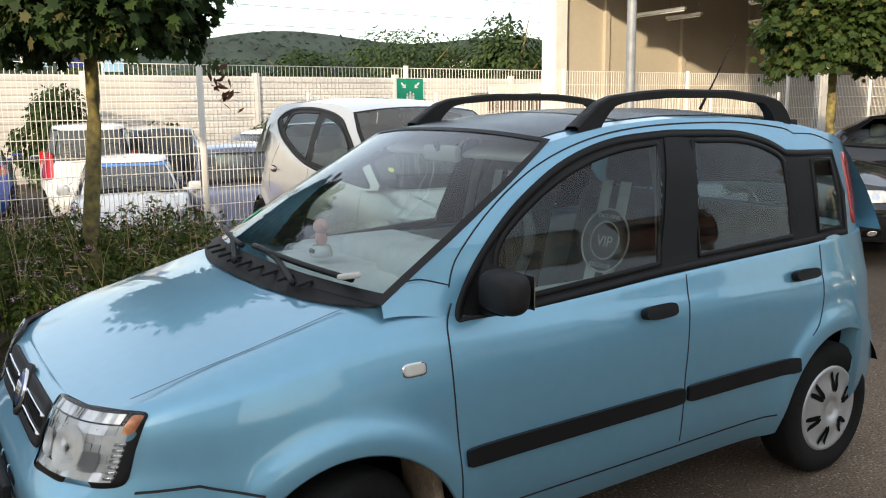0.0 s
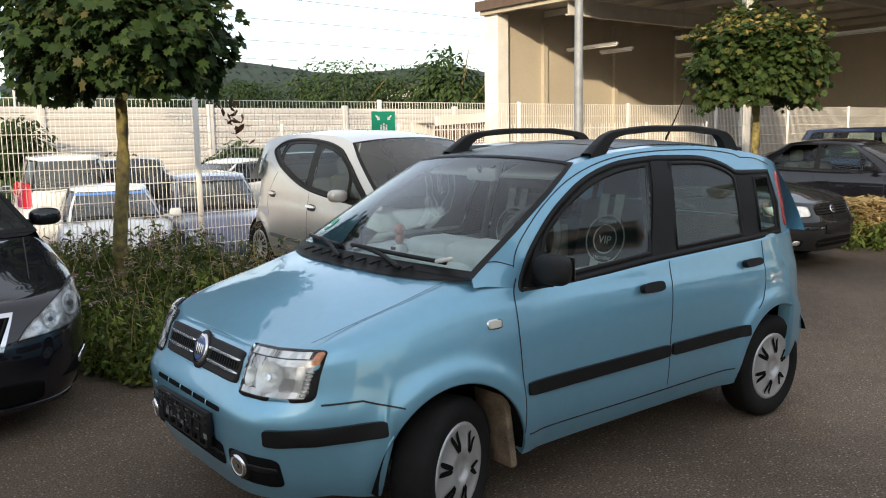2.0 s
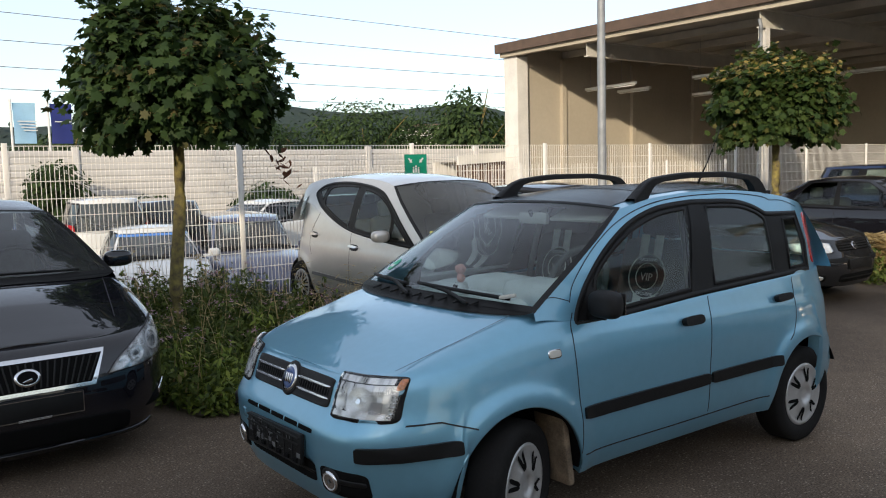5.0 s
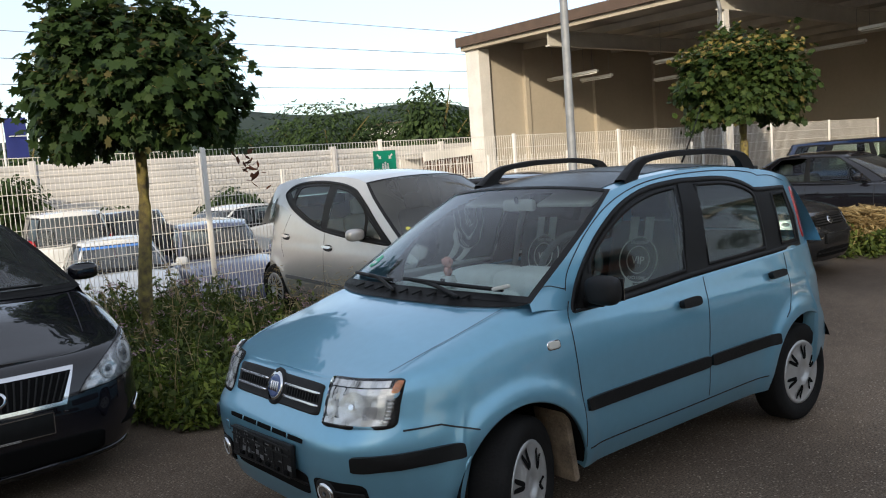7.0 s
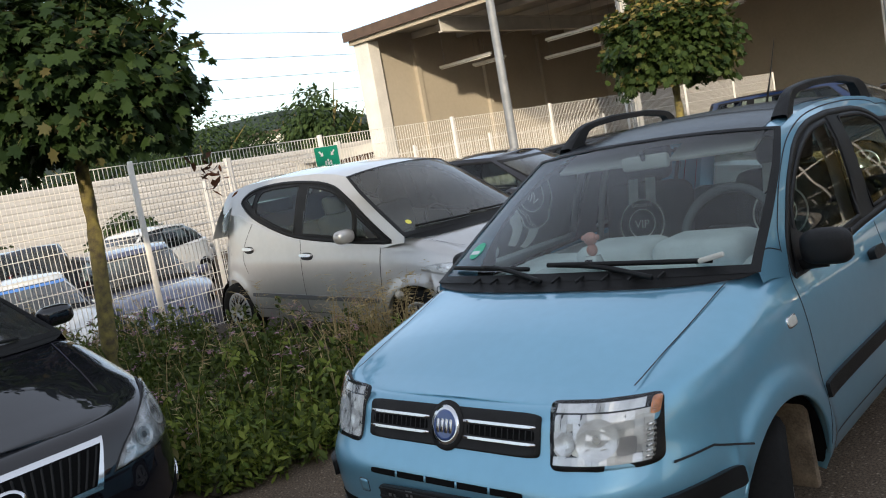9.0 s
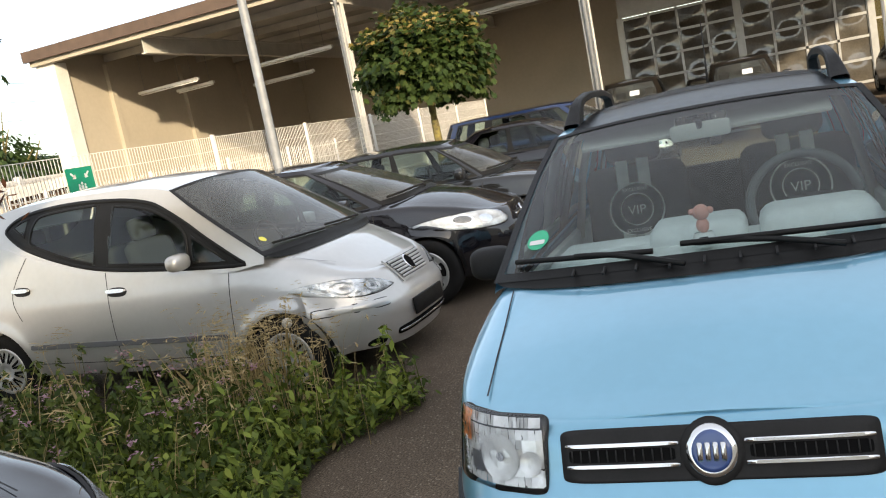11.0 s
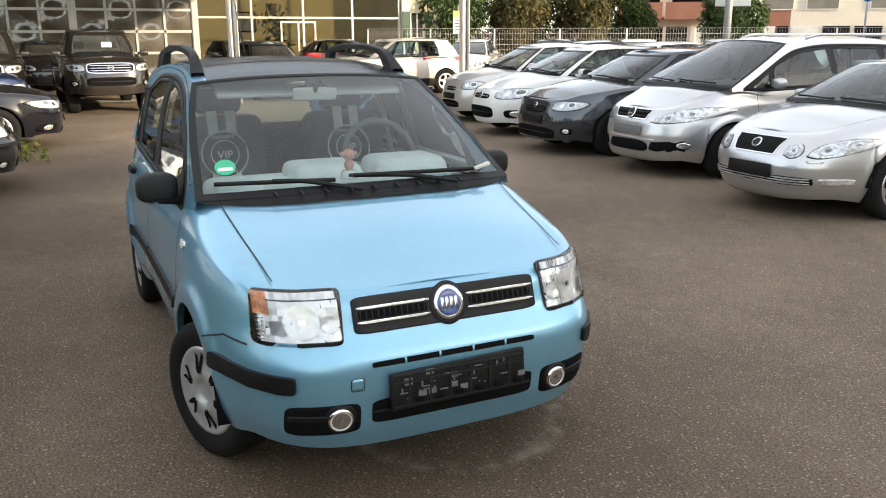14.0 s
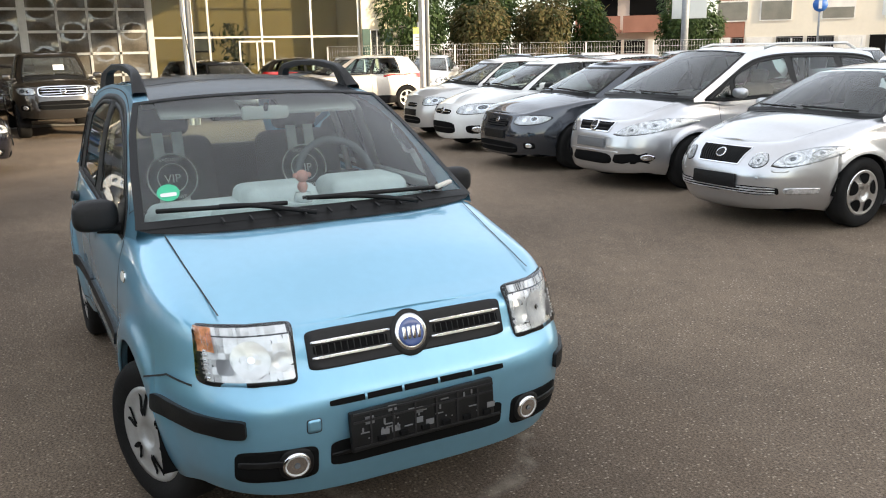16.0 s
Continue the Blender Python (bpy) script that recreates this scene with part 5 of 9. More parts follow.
    part("centre_hood", box(0.40, 0.68, -0.22, 0.13, 0.98, 1.10, 0.05, 3), M_SEATGREY, c, sharp=50)
    sw = [(0.33 - 0.08 * math.sin(a), 0.34 + 0.195 * math.cos(a), 1.075 + 0.175 * math.sin(a)) for a in lin(0, 2 * math.pi, 28)]
    wheel = part("steering_wheel", tube(sw, 0.019, 8), mat("worn_grey_wheel", (0.09, 0.095, 0.095), 0.6, vary=0.1), c)
    part("steering_boss", box(0.34, 0.40, 0.26, 0.46, 0.98, 1.11, 0.03, 3), M_GREYPLASTIC, wheel, sharp=50)
    M_PRINT = mat("pale_print", (0.78, 0.78, 0.74), 0.8, vary=0.1, scale=20)
    for sg in (1, -1):
        y = 0.36 * sg
        seat = part("front_seat", join(moved(box(-0.08, 0.08, -0.24, 0.24, -0.42, 0.34, 0.07, 3), pose(-0.27, y, 0.93, 0, -14, 0)), box(-0.30, 0.22, y - 0.25, y + 0.25, 0.42, 0.60, 0.07, 3)), M_SEAT, c, "dark cloth front seat with pale stripes", sharp=50)
        part("headrest", moved(box(-0.05, 0.05, -0.13, 0.13, -0.10, 0.10, 0.045, 3), pose(-0.37, y, 1.365, 0, -12, 0)), M_SEAT, seat, sharp=50)
        for d in (-0.05, 0.05):
            part("seat_stripe", moved(box(0.081, 0.084, d - 0.028, d + 0.028, -0.16, 0.35), pose(-0.27, y, 0.93, 0, -14, 0)), M_PRINT, seat, smooth=False)
            part("headrest_post", tube([(-0.345, y + d, 1.22), (-0.37, y + d, 1.31)], 0.006, 6), M_CHROME, seat)
        m = pose(-0.27, y, 0.93, 0, -14, 0) @ pose(0.085, 0, 0.11, 90, 0, 90)
        for r0, r1 in ((0.122, 0.130), (0.072, 0.078)):
            part("emblem_ring", moved(lathe([(r0, 0.001), (r0, 0.003), (r1, 0.003), (r1, 0.001)], 40, "z"), m), M_PRINT, seat)
        part("emblem_disc", moved(lathe([(0.0005, 0.0005), (0.122, 0.0005)], 32, "z"), m), M_SEAT, seat)
        for word, size, dz in (("VIP", 0.062, -0.024), ("EXCLUSIVE", 0.024, 0.088), ("EXCLUSIVE", 0.024, -0.108)):
            tx = bpy.data.curves.new("letters", "FONT")
            tx.body, tx.size, tx.align_x, tx.extrude = word, size, "CENTER", 0.0008
            tx.materials.append(M_PRINT)
            o = new("seat_lettering", tx)
            o.parent = seat
            o.matrix_local = m @ pose(0, dz, 0.0025)
    bench = part("rear_bench", join(moved(box(-0.07, 0.07, -0.58, 0.58, -0.28, 0.30, 0.07, 3), pose(-1.22, 0, 0.82, 0, -12, 0)), box(-1.15, -0.72, -0.58, 0.58, 0.42, 0.60, 0.07, 3)), M_SEAT, c, sharp=50)
    part("interior_mirror", box(0.30, 0.335, -0.115, 0.115, 1.375, 1.44, 0.015), M_CREAM, c, sharp=40)
    part("mirror_stalk", tube([(0.33, 0, 1.42), (0.345, 0, 1.45)], 0.012, 6), M_PLASTIC, c)
    for sg in (1, -1):
        part("sun_visor", moved(box(-0.10, 0.10, -0.19, 0.19, -0.01, 0.01, 0.008), pose(0.20, 0.29 * sg, 1.435, 0, 20, 0)), M_CREAM, c, sharp=40)
        part("inner_post", tube([(-0.24, 0.655 * sg, 0.95), (-0.27, 0.60 * sg, 1.25), (-0.30, 0.53 * sg, 1.48)], 0.035, 8, 0.5), M_CREAM, c)
        part("door_card", box(-1.0, 0.70, 0.665 * sg - 0.02, 0.665 * sg + 0.02, 0.35, 1.0, 0.015), M_SEATGREY, c, sharp=40)
    part("headlining", grid([[(lambda p: (p[0], p[1] * 0.96, p[2] - 0.045))(s.roof(u, q)) for q in lin(0.04, 0.98, 24)] for u in lin(-0.97, 0.97, 12)]), M_CREAM, c)
    # green paper badge on the glass
    st = part("windscreen_sticker", rounded(lambda u, v, lift=0.0: s.screen(u, v, lift), -0.885, -0.765, 0.165, 0.285, 0.003, 0.0, 2.0, 3, 28), mat("green_sticker", (0.02, 0.42, 0.22), 0.5), c, "round green emissions sticker")
    part("sticker_bar", rounded(lambda u, v, lift=0.0: s.screen(u, v, lift), -0.868, -0.782, 0.195, 0.222, 0.005, 0.0, 8.0, 1, 12), M_WHITE, st)


blue_car_body(hero, panda)
blue_car_details(hero, panda)

# wobbling toy on the dashboard
toy = thing("dashboard_figure", pose(0.84, -0.01, 1.055) @ Matrix.Diagonal((1.08, 1.08, 1.08, 1)), "pink bobbing toy figure on a white base", "toy")
M_PINK = mat("pink_plastic", (0.75, 0.35, 0.28), 0.5, vary=0.1, scale=30)
def ball(x, y, z, r, sy=1.0, sz=1.0):
    return [(px + x, py * sy + y, pz * sz + z) for px, py, pz in lathe([(max(0.0004, r * math.sin(a)), -r * math.cos(a)) for a in lin(0, math.pi, 8)], 14, "z")[0]], lathe([(max(0.0004, r * math.sin(a)), -r * math.cos(a)) for a in lin(0, math.pi, 8)], 14, "z")[1]
part("base", lathe([(0.0005, 0), (0.036, 0), (0.038, 0.01), (0.030, 0.036), (0.0005, 0.038)], 20, "z"), M_WHITE, toy)
part("display", box(0.030, 0.039, -0.014, 0.014, 0.014, 0.028, 0.002), M_DARK, toy)
part("body", join(ball(0, 0, 0.060, 0.021, 1, 1.2), ball(0, 0, 0.102, 0.026), ball(0, 0.028, 0.106, 0.011), ball(0, -0.028, 0.106, 0.011)), M_PINK, toy)


# ---- the other cars of the lot ----
def dress(c, s, paintm, grille=(), lamps=(), lower=(), fogs=(), plate=None, badge=None, strip=None):
    """Front furniture of a car: each entry is a patch of its nose. Lamps are set on both sides."""
    F = s.front(1)
    for y0, y1, z0, z1, n, skew in lamps:
        for f in (F, flipped(F)):
            part("lamp_surround", rounded(f, y0 - 0.006, y1 + 0.006, z0 - 0.006, z1 + 0.006, 0.001, 0.01, n, 4, 40, skew), M_SEAM, c)
            h = part("headlight", rounded(f, y0, y1, z0, z1, 0.010, 0.012, n, 5, 40, skew), M_LENS, c)
            part("reflector", rounded(f, y0 + 0.004, y1 - 0.004, z0 + 0.004, z1 - 0.004, 0.004, 0.0, n, 6, 40, skew), M_LAMPDARK, h)
            r = 0.22 * (z1 - z0)
            zc, yc = (z0 + z1) / 2, y0 + 0.42 * (y1 - y0)
            part("projector", rounded(f, yc - r, yc + r, zc - r, zc + r, 0.006, 0.0, 2.0, 3, 24), M_CHROME, h)
            if y1 - y0 > 0.3:
                y2, z2, r2 = y0 + 0.70 * (y1 - y0), zc + skew * 0.5, r * 1.25
                part("projector_ring", rounded(f, y2 - r2, y2 + r2, z2 - r2, z2 + r2, 0.006, 0.0, 2.0, 3, 24), M_CHROME, h)
                part("projector", rounded(f, y2 - r2 * 0.75, y2 + r2 * 0.75, z2 - r2 * 0.75, z2 + r2 * 0.75, 0.008, 0.0, 2.0, 3, 24), M_GREYLENS, h)
    for hw, z0, z1, n, material, bars, framem in grille:
        g = None
        if framem:
            g = part("grille_frame", rounded(F, -hw - 0.022, hw + 0.022, z0 - 0.020, z1 + 0.020, 0.006, 0.012, n, 8, 48), framem, c, sharp=40)
        g2 = part("grille", rounded(F, -hw, hw, z0, z1, 0.009 if framem else 0.003, 0.004, n, 8, 48), material, g or c)
        if bars and bars[0] == "v":
            for i in range(bars[1]):
                y = -hw * 0.93 + 1.86 * hw * i / (bars[1] - 1)
                part("grille_bar", rounded(F, y - 0.004, y + 0.004, z0 + 0.008, z1 - 0.008, 0.014, 0.006, 6.0, 1, 8), bars[2], g2 if not g else g)
        elif bars:
            for i in range(bars[1]):
                z = z0 + (z1 - z0) * (i + 0.7) / (bars[1] + 0.4)
                part("grille_bar", rounded(F, -hw * 0.95, hw * 0.95, z - 0.007, z + 0.007, 0.014, 0.008, 8.0, 6, 32), bars[2], g2 if not g else g)
    for hw, z0, z1, n in lower:
        part("lower_intake", rounded(F, -hw, hw, z0, z1, 0.003, 0.004, n, 8, 40), M_DARK, c)
        part("intake_slat", rounded(F, -hw * 0.96, hw * 0.96, (z0 + z1) / 2 - 0.008, (z0 + z1) / 2 + 0.008, 0.008, 0.006, 8.0, 6, 32), M_PLASTIC, c)
    for y, z, r, asp in fogs:
        for f in (F, flipped(F)):
            part("fog_lamp_pocket", rounded(f, y - r * asp, y + r * asp, z - r, z + r, 0.003, 0.004, 3.5, 4, 28), M_DARK, c)
            part("fog_lamp", rounded(f, y - r * 0.7, y + r * 0.7, z - r * 0.7, z + r * 0.7, 0.007, 0.004, 2.0, 3, 20), M_LAMP, c)
    if plate is not None:
        p = part("number_plate_holder", moved(box(-0.010, 0.010, -0.26, 0.26, -0.06, 0.06, 0.005), pose(F(0, plate)[0] + 0.010, 0, plate, 0, -4, 0)), M_PLASTIC, c, sharp=40)
    if badge is not None:
        z, r = badge
        part("badge_ring", rounded(F, -r * 1.1, r * 1.1, z - r, z + r, 0.020, 0.010, 2.0, 4, 28), M_CHROME, c)
        part("badge_field", rounded(F, -r * 0.8, r * 0.8, z - r * 0.72, z + r * 0.72, 0.0215, 0.0, 2.0, 3, 24), M_GREYPLASTIC, c)
        part("badge_bar", rounded(F, -r * 0.7, r * 0.7, z - r * 0.13, z + r * 0.13, 0.024, 0.002, 6.0, 2, 12), M_CHROME, c)
    if strip:
        for f in (wrapped(s), flipped(wrapped(s))):
            part("bumper_strip", rounded(f, s.xfc + 0.02, s.xfc + 0.9, strip[0], strip[1], 0.010, 0.012, 10.0, 14, 48), strip[2], c, sharp=40)


ALLOY = mat("alloy_silver", (0.62, 0.62, 0.62), 0.28, 0.9, vary=0.06, scale=8)
ROW_A, ROW_B = "cars parked along the fence", "cars parked nose out opposite the fence"

def shaped(surf, outline, lift=0.0, thick=0.0, rings=5, smooth=4):
    """A patch of a surface inside any star-shaped outline; thick turns its rim inwards."""
    pts = [(p.x, p.y) for p in spline([(*p, 0) for p in outline + outline[:1]], smooth)][:-1] if smooth else outline
    uc, vc = sum(p[0] for p in pts) / len(pts), sum(p[1] for p in pts) / len(pts)
    rows = []
    for u, v in pts:
        row = [surf(uc + (u - uc) * k / rings, vc + (v - vc) * k / rings, lift) for k in range(rings + 1)]
        if thick:
            row.append(surf(u, v, lift - thick))
        rows.append(row)
    return grid(rows, True)


def full_car(name, s, m, label, paintm, dlo, panes, group="", seams=(), handles=(), mirror=(0.6, 0.84, 1.05), wheel=(0.18, 5, "alloy"), rimm=None, moulding=None, foot=-1.5, glassm=None, sidem=None, cowl_w=0.66,
             handle_m=None, cabin_back=-1.5, steer=0.0, deck_from=None, bonnet=(0.64, 0.58), wiper=True):
    """A parked car built like the blue one: body, wheels, cabin, seats, doors, mirrors."""
    c = thing(name, m, label, "car", group)
    cols = s.columns(2.2)
    fr = [k for k in cols if s.tub(k, 0.8)[0] > s.post[0][0] - 0.45]
    rr = [k for k in cols if s.tub(k, 0.8)[0] < (deck_from if deck_from is not None else s.tail[1] + 0.2)]
    part("body", join(both(grid([s.column(k, 26) for k in cols])), both(grid([[s.cap(k, t) for t in lin(1, 0, 10)] for k in fr])), both(grid([[s.cap(k, t) for t in lin(1, 0, 6)] for k in rr]))), paintm, c, sharp=60)
    upper_body(c, s, paintm, dlo, panes, (130, 30), foot, glassm or M_TINT, sidem or M_SIDE, M_PLASTIC, None, 0.84, cowl_w)
    part("roof", grid([[s.roof(u, q) for q in lin(0, 1, 26)] for u in lin(-1, 1, 26)]), paintm, c)
    for xa in s.ax:
        for sg in (1, -1):
            add_wheel(c, xa, sg * (s.W(0.4) - 0.015 - wheel[0] / 2), s.R, wheel[0], wheel[1], wheel[2], steer if xa > 0 else 0.0, rimm)
            g = lathe([(s.Ra + 0.004, -0.36), (s.Ra + 0.004, 0.0)], 20, "y", 0, math.pi)
            cap = [(0, -0.36, 0)] + [((s.Ra + 0.004) * math.cos(a), -0.36, (s.Ra + 0.004) * math.sin(a)) for a in lin(0, math.pi, 20)]
            g = join(g, (cap, [[0, i, i + 1] for i in range(1, 21)]))
            part("wheel_well", moved(g if sg > 0 else mirror_y(g), pose(xa, sg * (s.yside(xa, s.R + s.Ra) - 0.03), s.R)), M_DARK, c)
    yw = s.W(0.4) - 0.40
    part("underbody", join(box(s.Xr(0.4) + 0.3, s.Xf(0.4) - 0.45, -yw, yw, s.sill - 0.03, s.sill + 0.12), box(s.ax[1] + s.Ra + 0.02, s.ax[0] - s.Ra - 0.02, -yw - 0.32, yw + 0.32, s.sill - 0.01, s.sill + 0.1)), M_DARK, c, smooth=False)
    for sg in (1, -1):
        side = s.side(sg)
        for pts in seams:
            part("door_seam", ribbon(side, spline([(*p, 0) for p in pts], 8), 0.006, 0.0015, inner=0.001), M_SEAM, c)
        for x, z in handles:
            part("handle_bowl", rounded(side, x - 0.09, x + 0.09, z - 0.04, z + 0.03, 0.0015, 0.0, 2.6, 3, 28), M_SEAM, c)
            part("door_handle", rounded(side, x - 0.085, x + 0.085, z - 0.012, z + 0.020, 0.030, 0.026, 3.2, 4, 32), handle_m or paintm, c, sharp=40)
        if moulding:
            part("side_moulding", rounded(side, moulding[0], moulding[1], moulding[2], moulding[3], 0.012, 0.014, 12.0, 14, 60), moulding[4], c, sharp=40)
        mx, my, mz = mirror
        rows = []
        for i in range(13):
            a = math.pi * i / 12
            k = math.sin(a) ** 0.5
            rows.append([(mx - 0.06 * math.cos(a), sg * (my + 0.10 + 0.10 * k * abs(math.cos(b)) ** 0.7 * (1 if math.cos(b) > 0 else -1)), mz + 0.062 * k * abs(math.sin(b)) ** 0.7 * (1 if math.sin(b) > 0 else -1)) for b in lin(0, 2 * math.pi, 24)])
        dm = part("door_mirror", grid(rows), paintm, c, sharp=60)
        part("mirror_arm", tube([(mx + 0.01, sg * (my - 0.10), mz - 0.06), (mx, sg * (my + 0.03), mz - 0.03)], [0.03, 0.025], 8), M_PLASTIC, dm)
        # bonnet gap
        rows = []
        xa, xb = s.post[0][0] + 0.10, s.Xf(0.7) - 0.32
        for q in lin(0, 1, 20):
            x, y = xa + (xb - xa) * q, bonnet[0] + (bonnet[1] - bonnet[0]) * q
            rows.append([(x, sg * (y + w), s.zcap(x, y) + 0.003) for w in (-0.003, 0.003)])
        part("bonnet_gap", grid(rows), M_SEAM, c)
        # seats
        seat = part("front_seat", join(moved(box(-0.08, 0.08, -0.23, 0.23, -0.40, 0.30, 0.07, 3), pose(s.post[1][0] - 0.45, 0.36 * sg, 0.90, 0, -14, 0)), box(s.post[1][0] - 0.5, s.post[1][0] + 0.05, 0.36 * sg - 0.24, 0.36 * sg + 0.24, 0.40, 0.58, 0.07, 3)), M_SEAT, c, sharp=50)
        part("headrest", moved(box(-0.05, 0.05, -0.12, 0.12, -0.09, 0.09, 0.045, 3), pose(s.post[1][0] - 0.54, 0.36 * sg, 1.27, 0, -12, 0)), M_SEAT, seat, sharp=50)
    part("rear_bench", moved(box(-0.07, 0.07, -0.58, 0.58, -0.28, 0.26, 0.07, 3), pose(max(s.post[1][0] - 1.4, s.tail[1] + 0.35), 0, 0.82, 0, -12, 0)), M_SEAT, c, sharp=50)
    dx = s.post[0][0] - 0.05
    part("dashboard", box(dx - 0.50, dx, -s.tum(1.0) + 0.12, s.tum(1.0) - 0.12, 0.55, s.post[0][1] - 0.04, 0.06, 3), M_SEAT, c, sharp=50)
    sw = [(dx - 0.62 - 0.07 * math.sin(a), 0.36 + 0.18 * math.cos(a), 0.97 + 0.16 * math.sin(a)) for a in lin(0, 2 * math.pi, 24)]
    part("steering_wheel", tube(sw, 0.016, 6), M_PLASTIC, c)
    if wiper:
        for u0, u1 in ((0.72, -0.05), (-0.12, -0.82)):
            part("wiper", tube([s.screen(u0 + (u1 - u0) * q, 0.045 + 0.03 * q, 0.018) for q in lin(0, 1, 10)], 0.010, 5), M_PLASTIC, c)
    return c


def shaped_lamps(c, s, outline, rounds):
    """A pair of clear headlights of any outline on the nose; rounds: (y, z, radius) of the lamp bowls inside."""
    for f in (s.front(1), flipped(s.front(1))):
        part("lamp_surround", shaped(f, [(y, z) for y, z in outline], 0.002, 0.01), M_SEAM, c)
        yc, zc = sum(p[0] for p in outline) / len(outline), sum(p[1] for p in outline) / len(outline)
        small = [(yc + (y - yc) * 0.955, zc + (z - zc) * 0.94) for y, z in outline]
        h = part("headlight", shaped(f, small, 0.011, 0.010), M_LENS, c)
        part("reflector", shaped(f, small, 0.005), M_LAMPBACK, h)
        for y, z, r in rounds:
            part("bowl", dish(f, y, z, r, 0.0095, 0.011), M_FACET, h)
            part("bulb", rounded(f, y - r * 0.3, y + r * 0.3, z - r * 0.3, z + r * 0.3, 0.0085, 0.0, 2.0, 3, 16), M_GREYLENS, h)


def shaped_grille(c, s, top, bottom, framem, frame, bars, barm):
    """A trapezoid grille: top and bottom as (half width, z); bars: ("v" or "h", count)."""
    F = s.front(1)
    (wt, zt), (wb, zb) = top, bottom
    out = lambda k: [(-wt - k, zt + k), (0.0, zt + k), (wt + k, zt + k), ((wt + wb) / 2 + k, (zt + zb) / 2), (wb + k, zb - k), (0.0, zb - k), (-wb - k, zb - k), (-(wt + wb) / 2 - k, (zt + zb) / 2)]
    fine = lambda o: [(a[0] + (b[0] - a[0]) * k / 5, a[1] + (b[1] - a[1]) * k / 5) for a, b in zip(o, o[1:] + o[:1]) for k in range(5)]
    g = part("grille_frame", shaped(F, fine(out(frame)), 0.012, 0.016, 6, 0), framem, c, sharp=40)
    part("grille", shaped(F, fine(out(0.0)), 0.0145, 0.0, 6, 0), M_DARK, g)
    for i in range(bars[1]):
        q = (i + 0.5) / bars[1]
        if bars[0] == "v":
            a, b = -wt + 2 * wt * q, -wb + 2 * wb * q
            rows = [[F(a + (b - a) * k / 4 + w, zt - 0.006 + (zb - zt + 0.012) * k / 4, 0.017 + h) for w, h in ((-0.005, -0.002), (0, 0.006), (0.005, -0.002))] for k in range(5)]
        else:
            z, w = zb + (zt - zb) * q, wb + (wt - wb) * q
            rows = [[F(-w + 2 * w * k / 16, z + d, 0.017 + h) for d, h in ((-0.008, -0.002), (0, 0.006), (0.008, -0.002))] for k in range(17)]
        part("grille_bar", grid(rows), barm, g)
    return g


# silver compact people carrier with a steep nose
M_NOSE = [(0.15, 1.88), (0.22, 1.95), (0.35, 2.0), (0.50, 2.02), (0.58, 2.005), (0.62, 1.975), (0.70, 1.93), (0.80, 1.86), (0.90, 1.78)]
s = Carbody(front=M_NOSE, rear=[(0.15, -1.60), (0.3, -1.70), (0.6, -1.72), (1.0, -1.68), (1.3, -1.62)],
            width=[(0.20, 0.76), (0.30, 0.825), (0.45, 0.852), (0.6, 0.856), (0.8, 0.848), (0.95, 0.825), (1.1, 0.80), (1.3, 0.765)],
            top=[(-1.7, 1.33), (-1.3, 1.32), (-1.1, 1.29), (-0.87, 1.20), (-0.5, 1.10), (-0.11, 1.03), (0.6, 0.98), (1.0, 0.965), (1.12, 0.99), (1.22, 1.01), (1.34, 0.985), (1.5, 0.92), (1.7, 0.845), (1.85, 0.795), (2.0, 0.75)],
            crown=[(-1.6, 0.02), (0.3, -0.03), (1.15, -0.03), (1.27, 0.0), (1.38, 0.045), (1.55, 0.06), (1.75, 0.04), (1.95, 0.0)], ws=[(0, 1.2), (1, 0.5)], tail=[(0, -1.6), (1, -1.4)], gw=[(0, 0.78), (1, 0.6)], edge=[(-1.4, 1.5), (0.5, 1.5)],
            axles=(1.295, -1.295), R=0.292, Ra=0.335, nf=4.0, nr=5.0, sill=0.24, flare=0.018, roofcrown=0.045).cabin_lines(
    M_NOSE, ((1.24, 1.03), (0.45, 1.545)), ((1.36, 1.04), (0.52, 1.59)), [(-1.65, 1.38), (-1.4, 1.50), (-1.1, 1.565), (-0.6, 1.60), (0.0, 1.60), (0.3, 1.575), (0.5, 1.53)],
    [(0.9, 0.832), (1.0, 0.808), (1.1, 0.785), (1.25, 0.745), (1.4, 0.695), (1.55, 0.615), (1.62, 0.56)], (-1.42, -1.68, 1.05, 0.74),
    [(-1.7, 0.03), (0.9, 0.03), (1.15, 0.10), (1.4, 0.13), (1.7, 0.10), (1.9, 0.05)], [(-1.7, 0.02), (0.9, 0.02), (1.15, 0.07), (1.4, 0.085), (1.7, 0.06), (1.9, 0.035)], 0.005, 0.86, 0.05)
arc = lambda pts, n=5: [(p.x, p.y) for p in spline([(*p, 0) for p in pts], n)]
m_dlo = arc([(1.10, 0.985), (1.0, 1.045), (0.78, 1.19), (0.60, 1.315), (0.40, 1.43), (0.25, 1.485), (0.0, 1.525), (-0.4, 1.545), (-0.75, 1.53), (-0.97, 1.49), (-1.09, 1.42), (-1.06, 1.36), (-0.87, 1.245), (-0.5, 1.12), (-0.11, 1.04), (0.5, 0.995), (1.0, 0.978)])
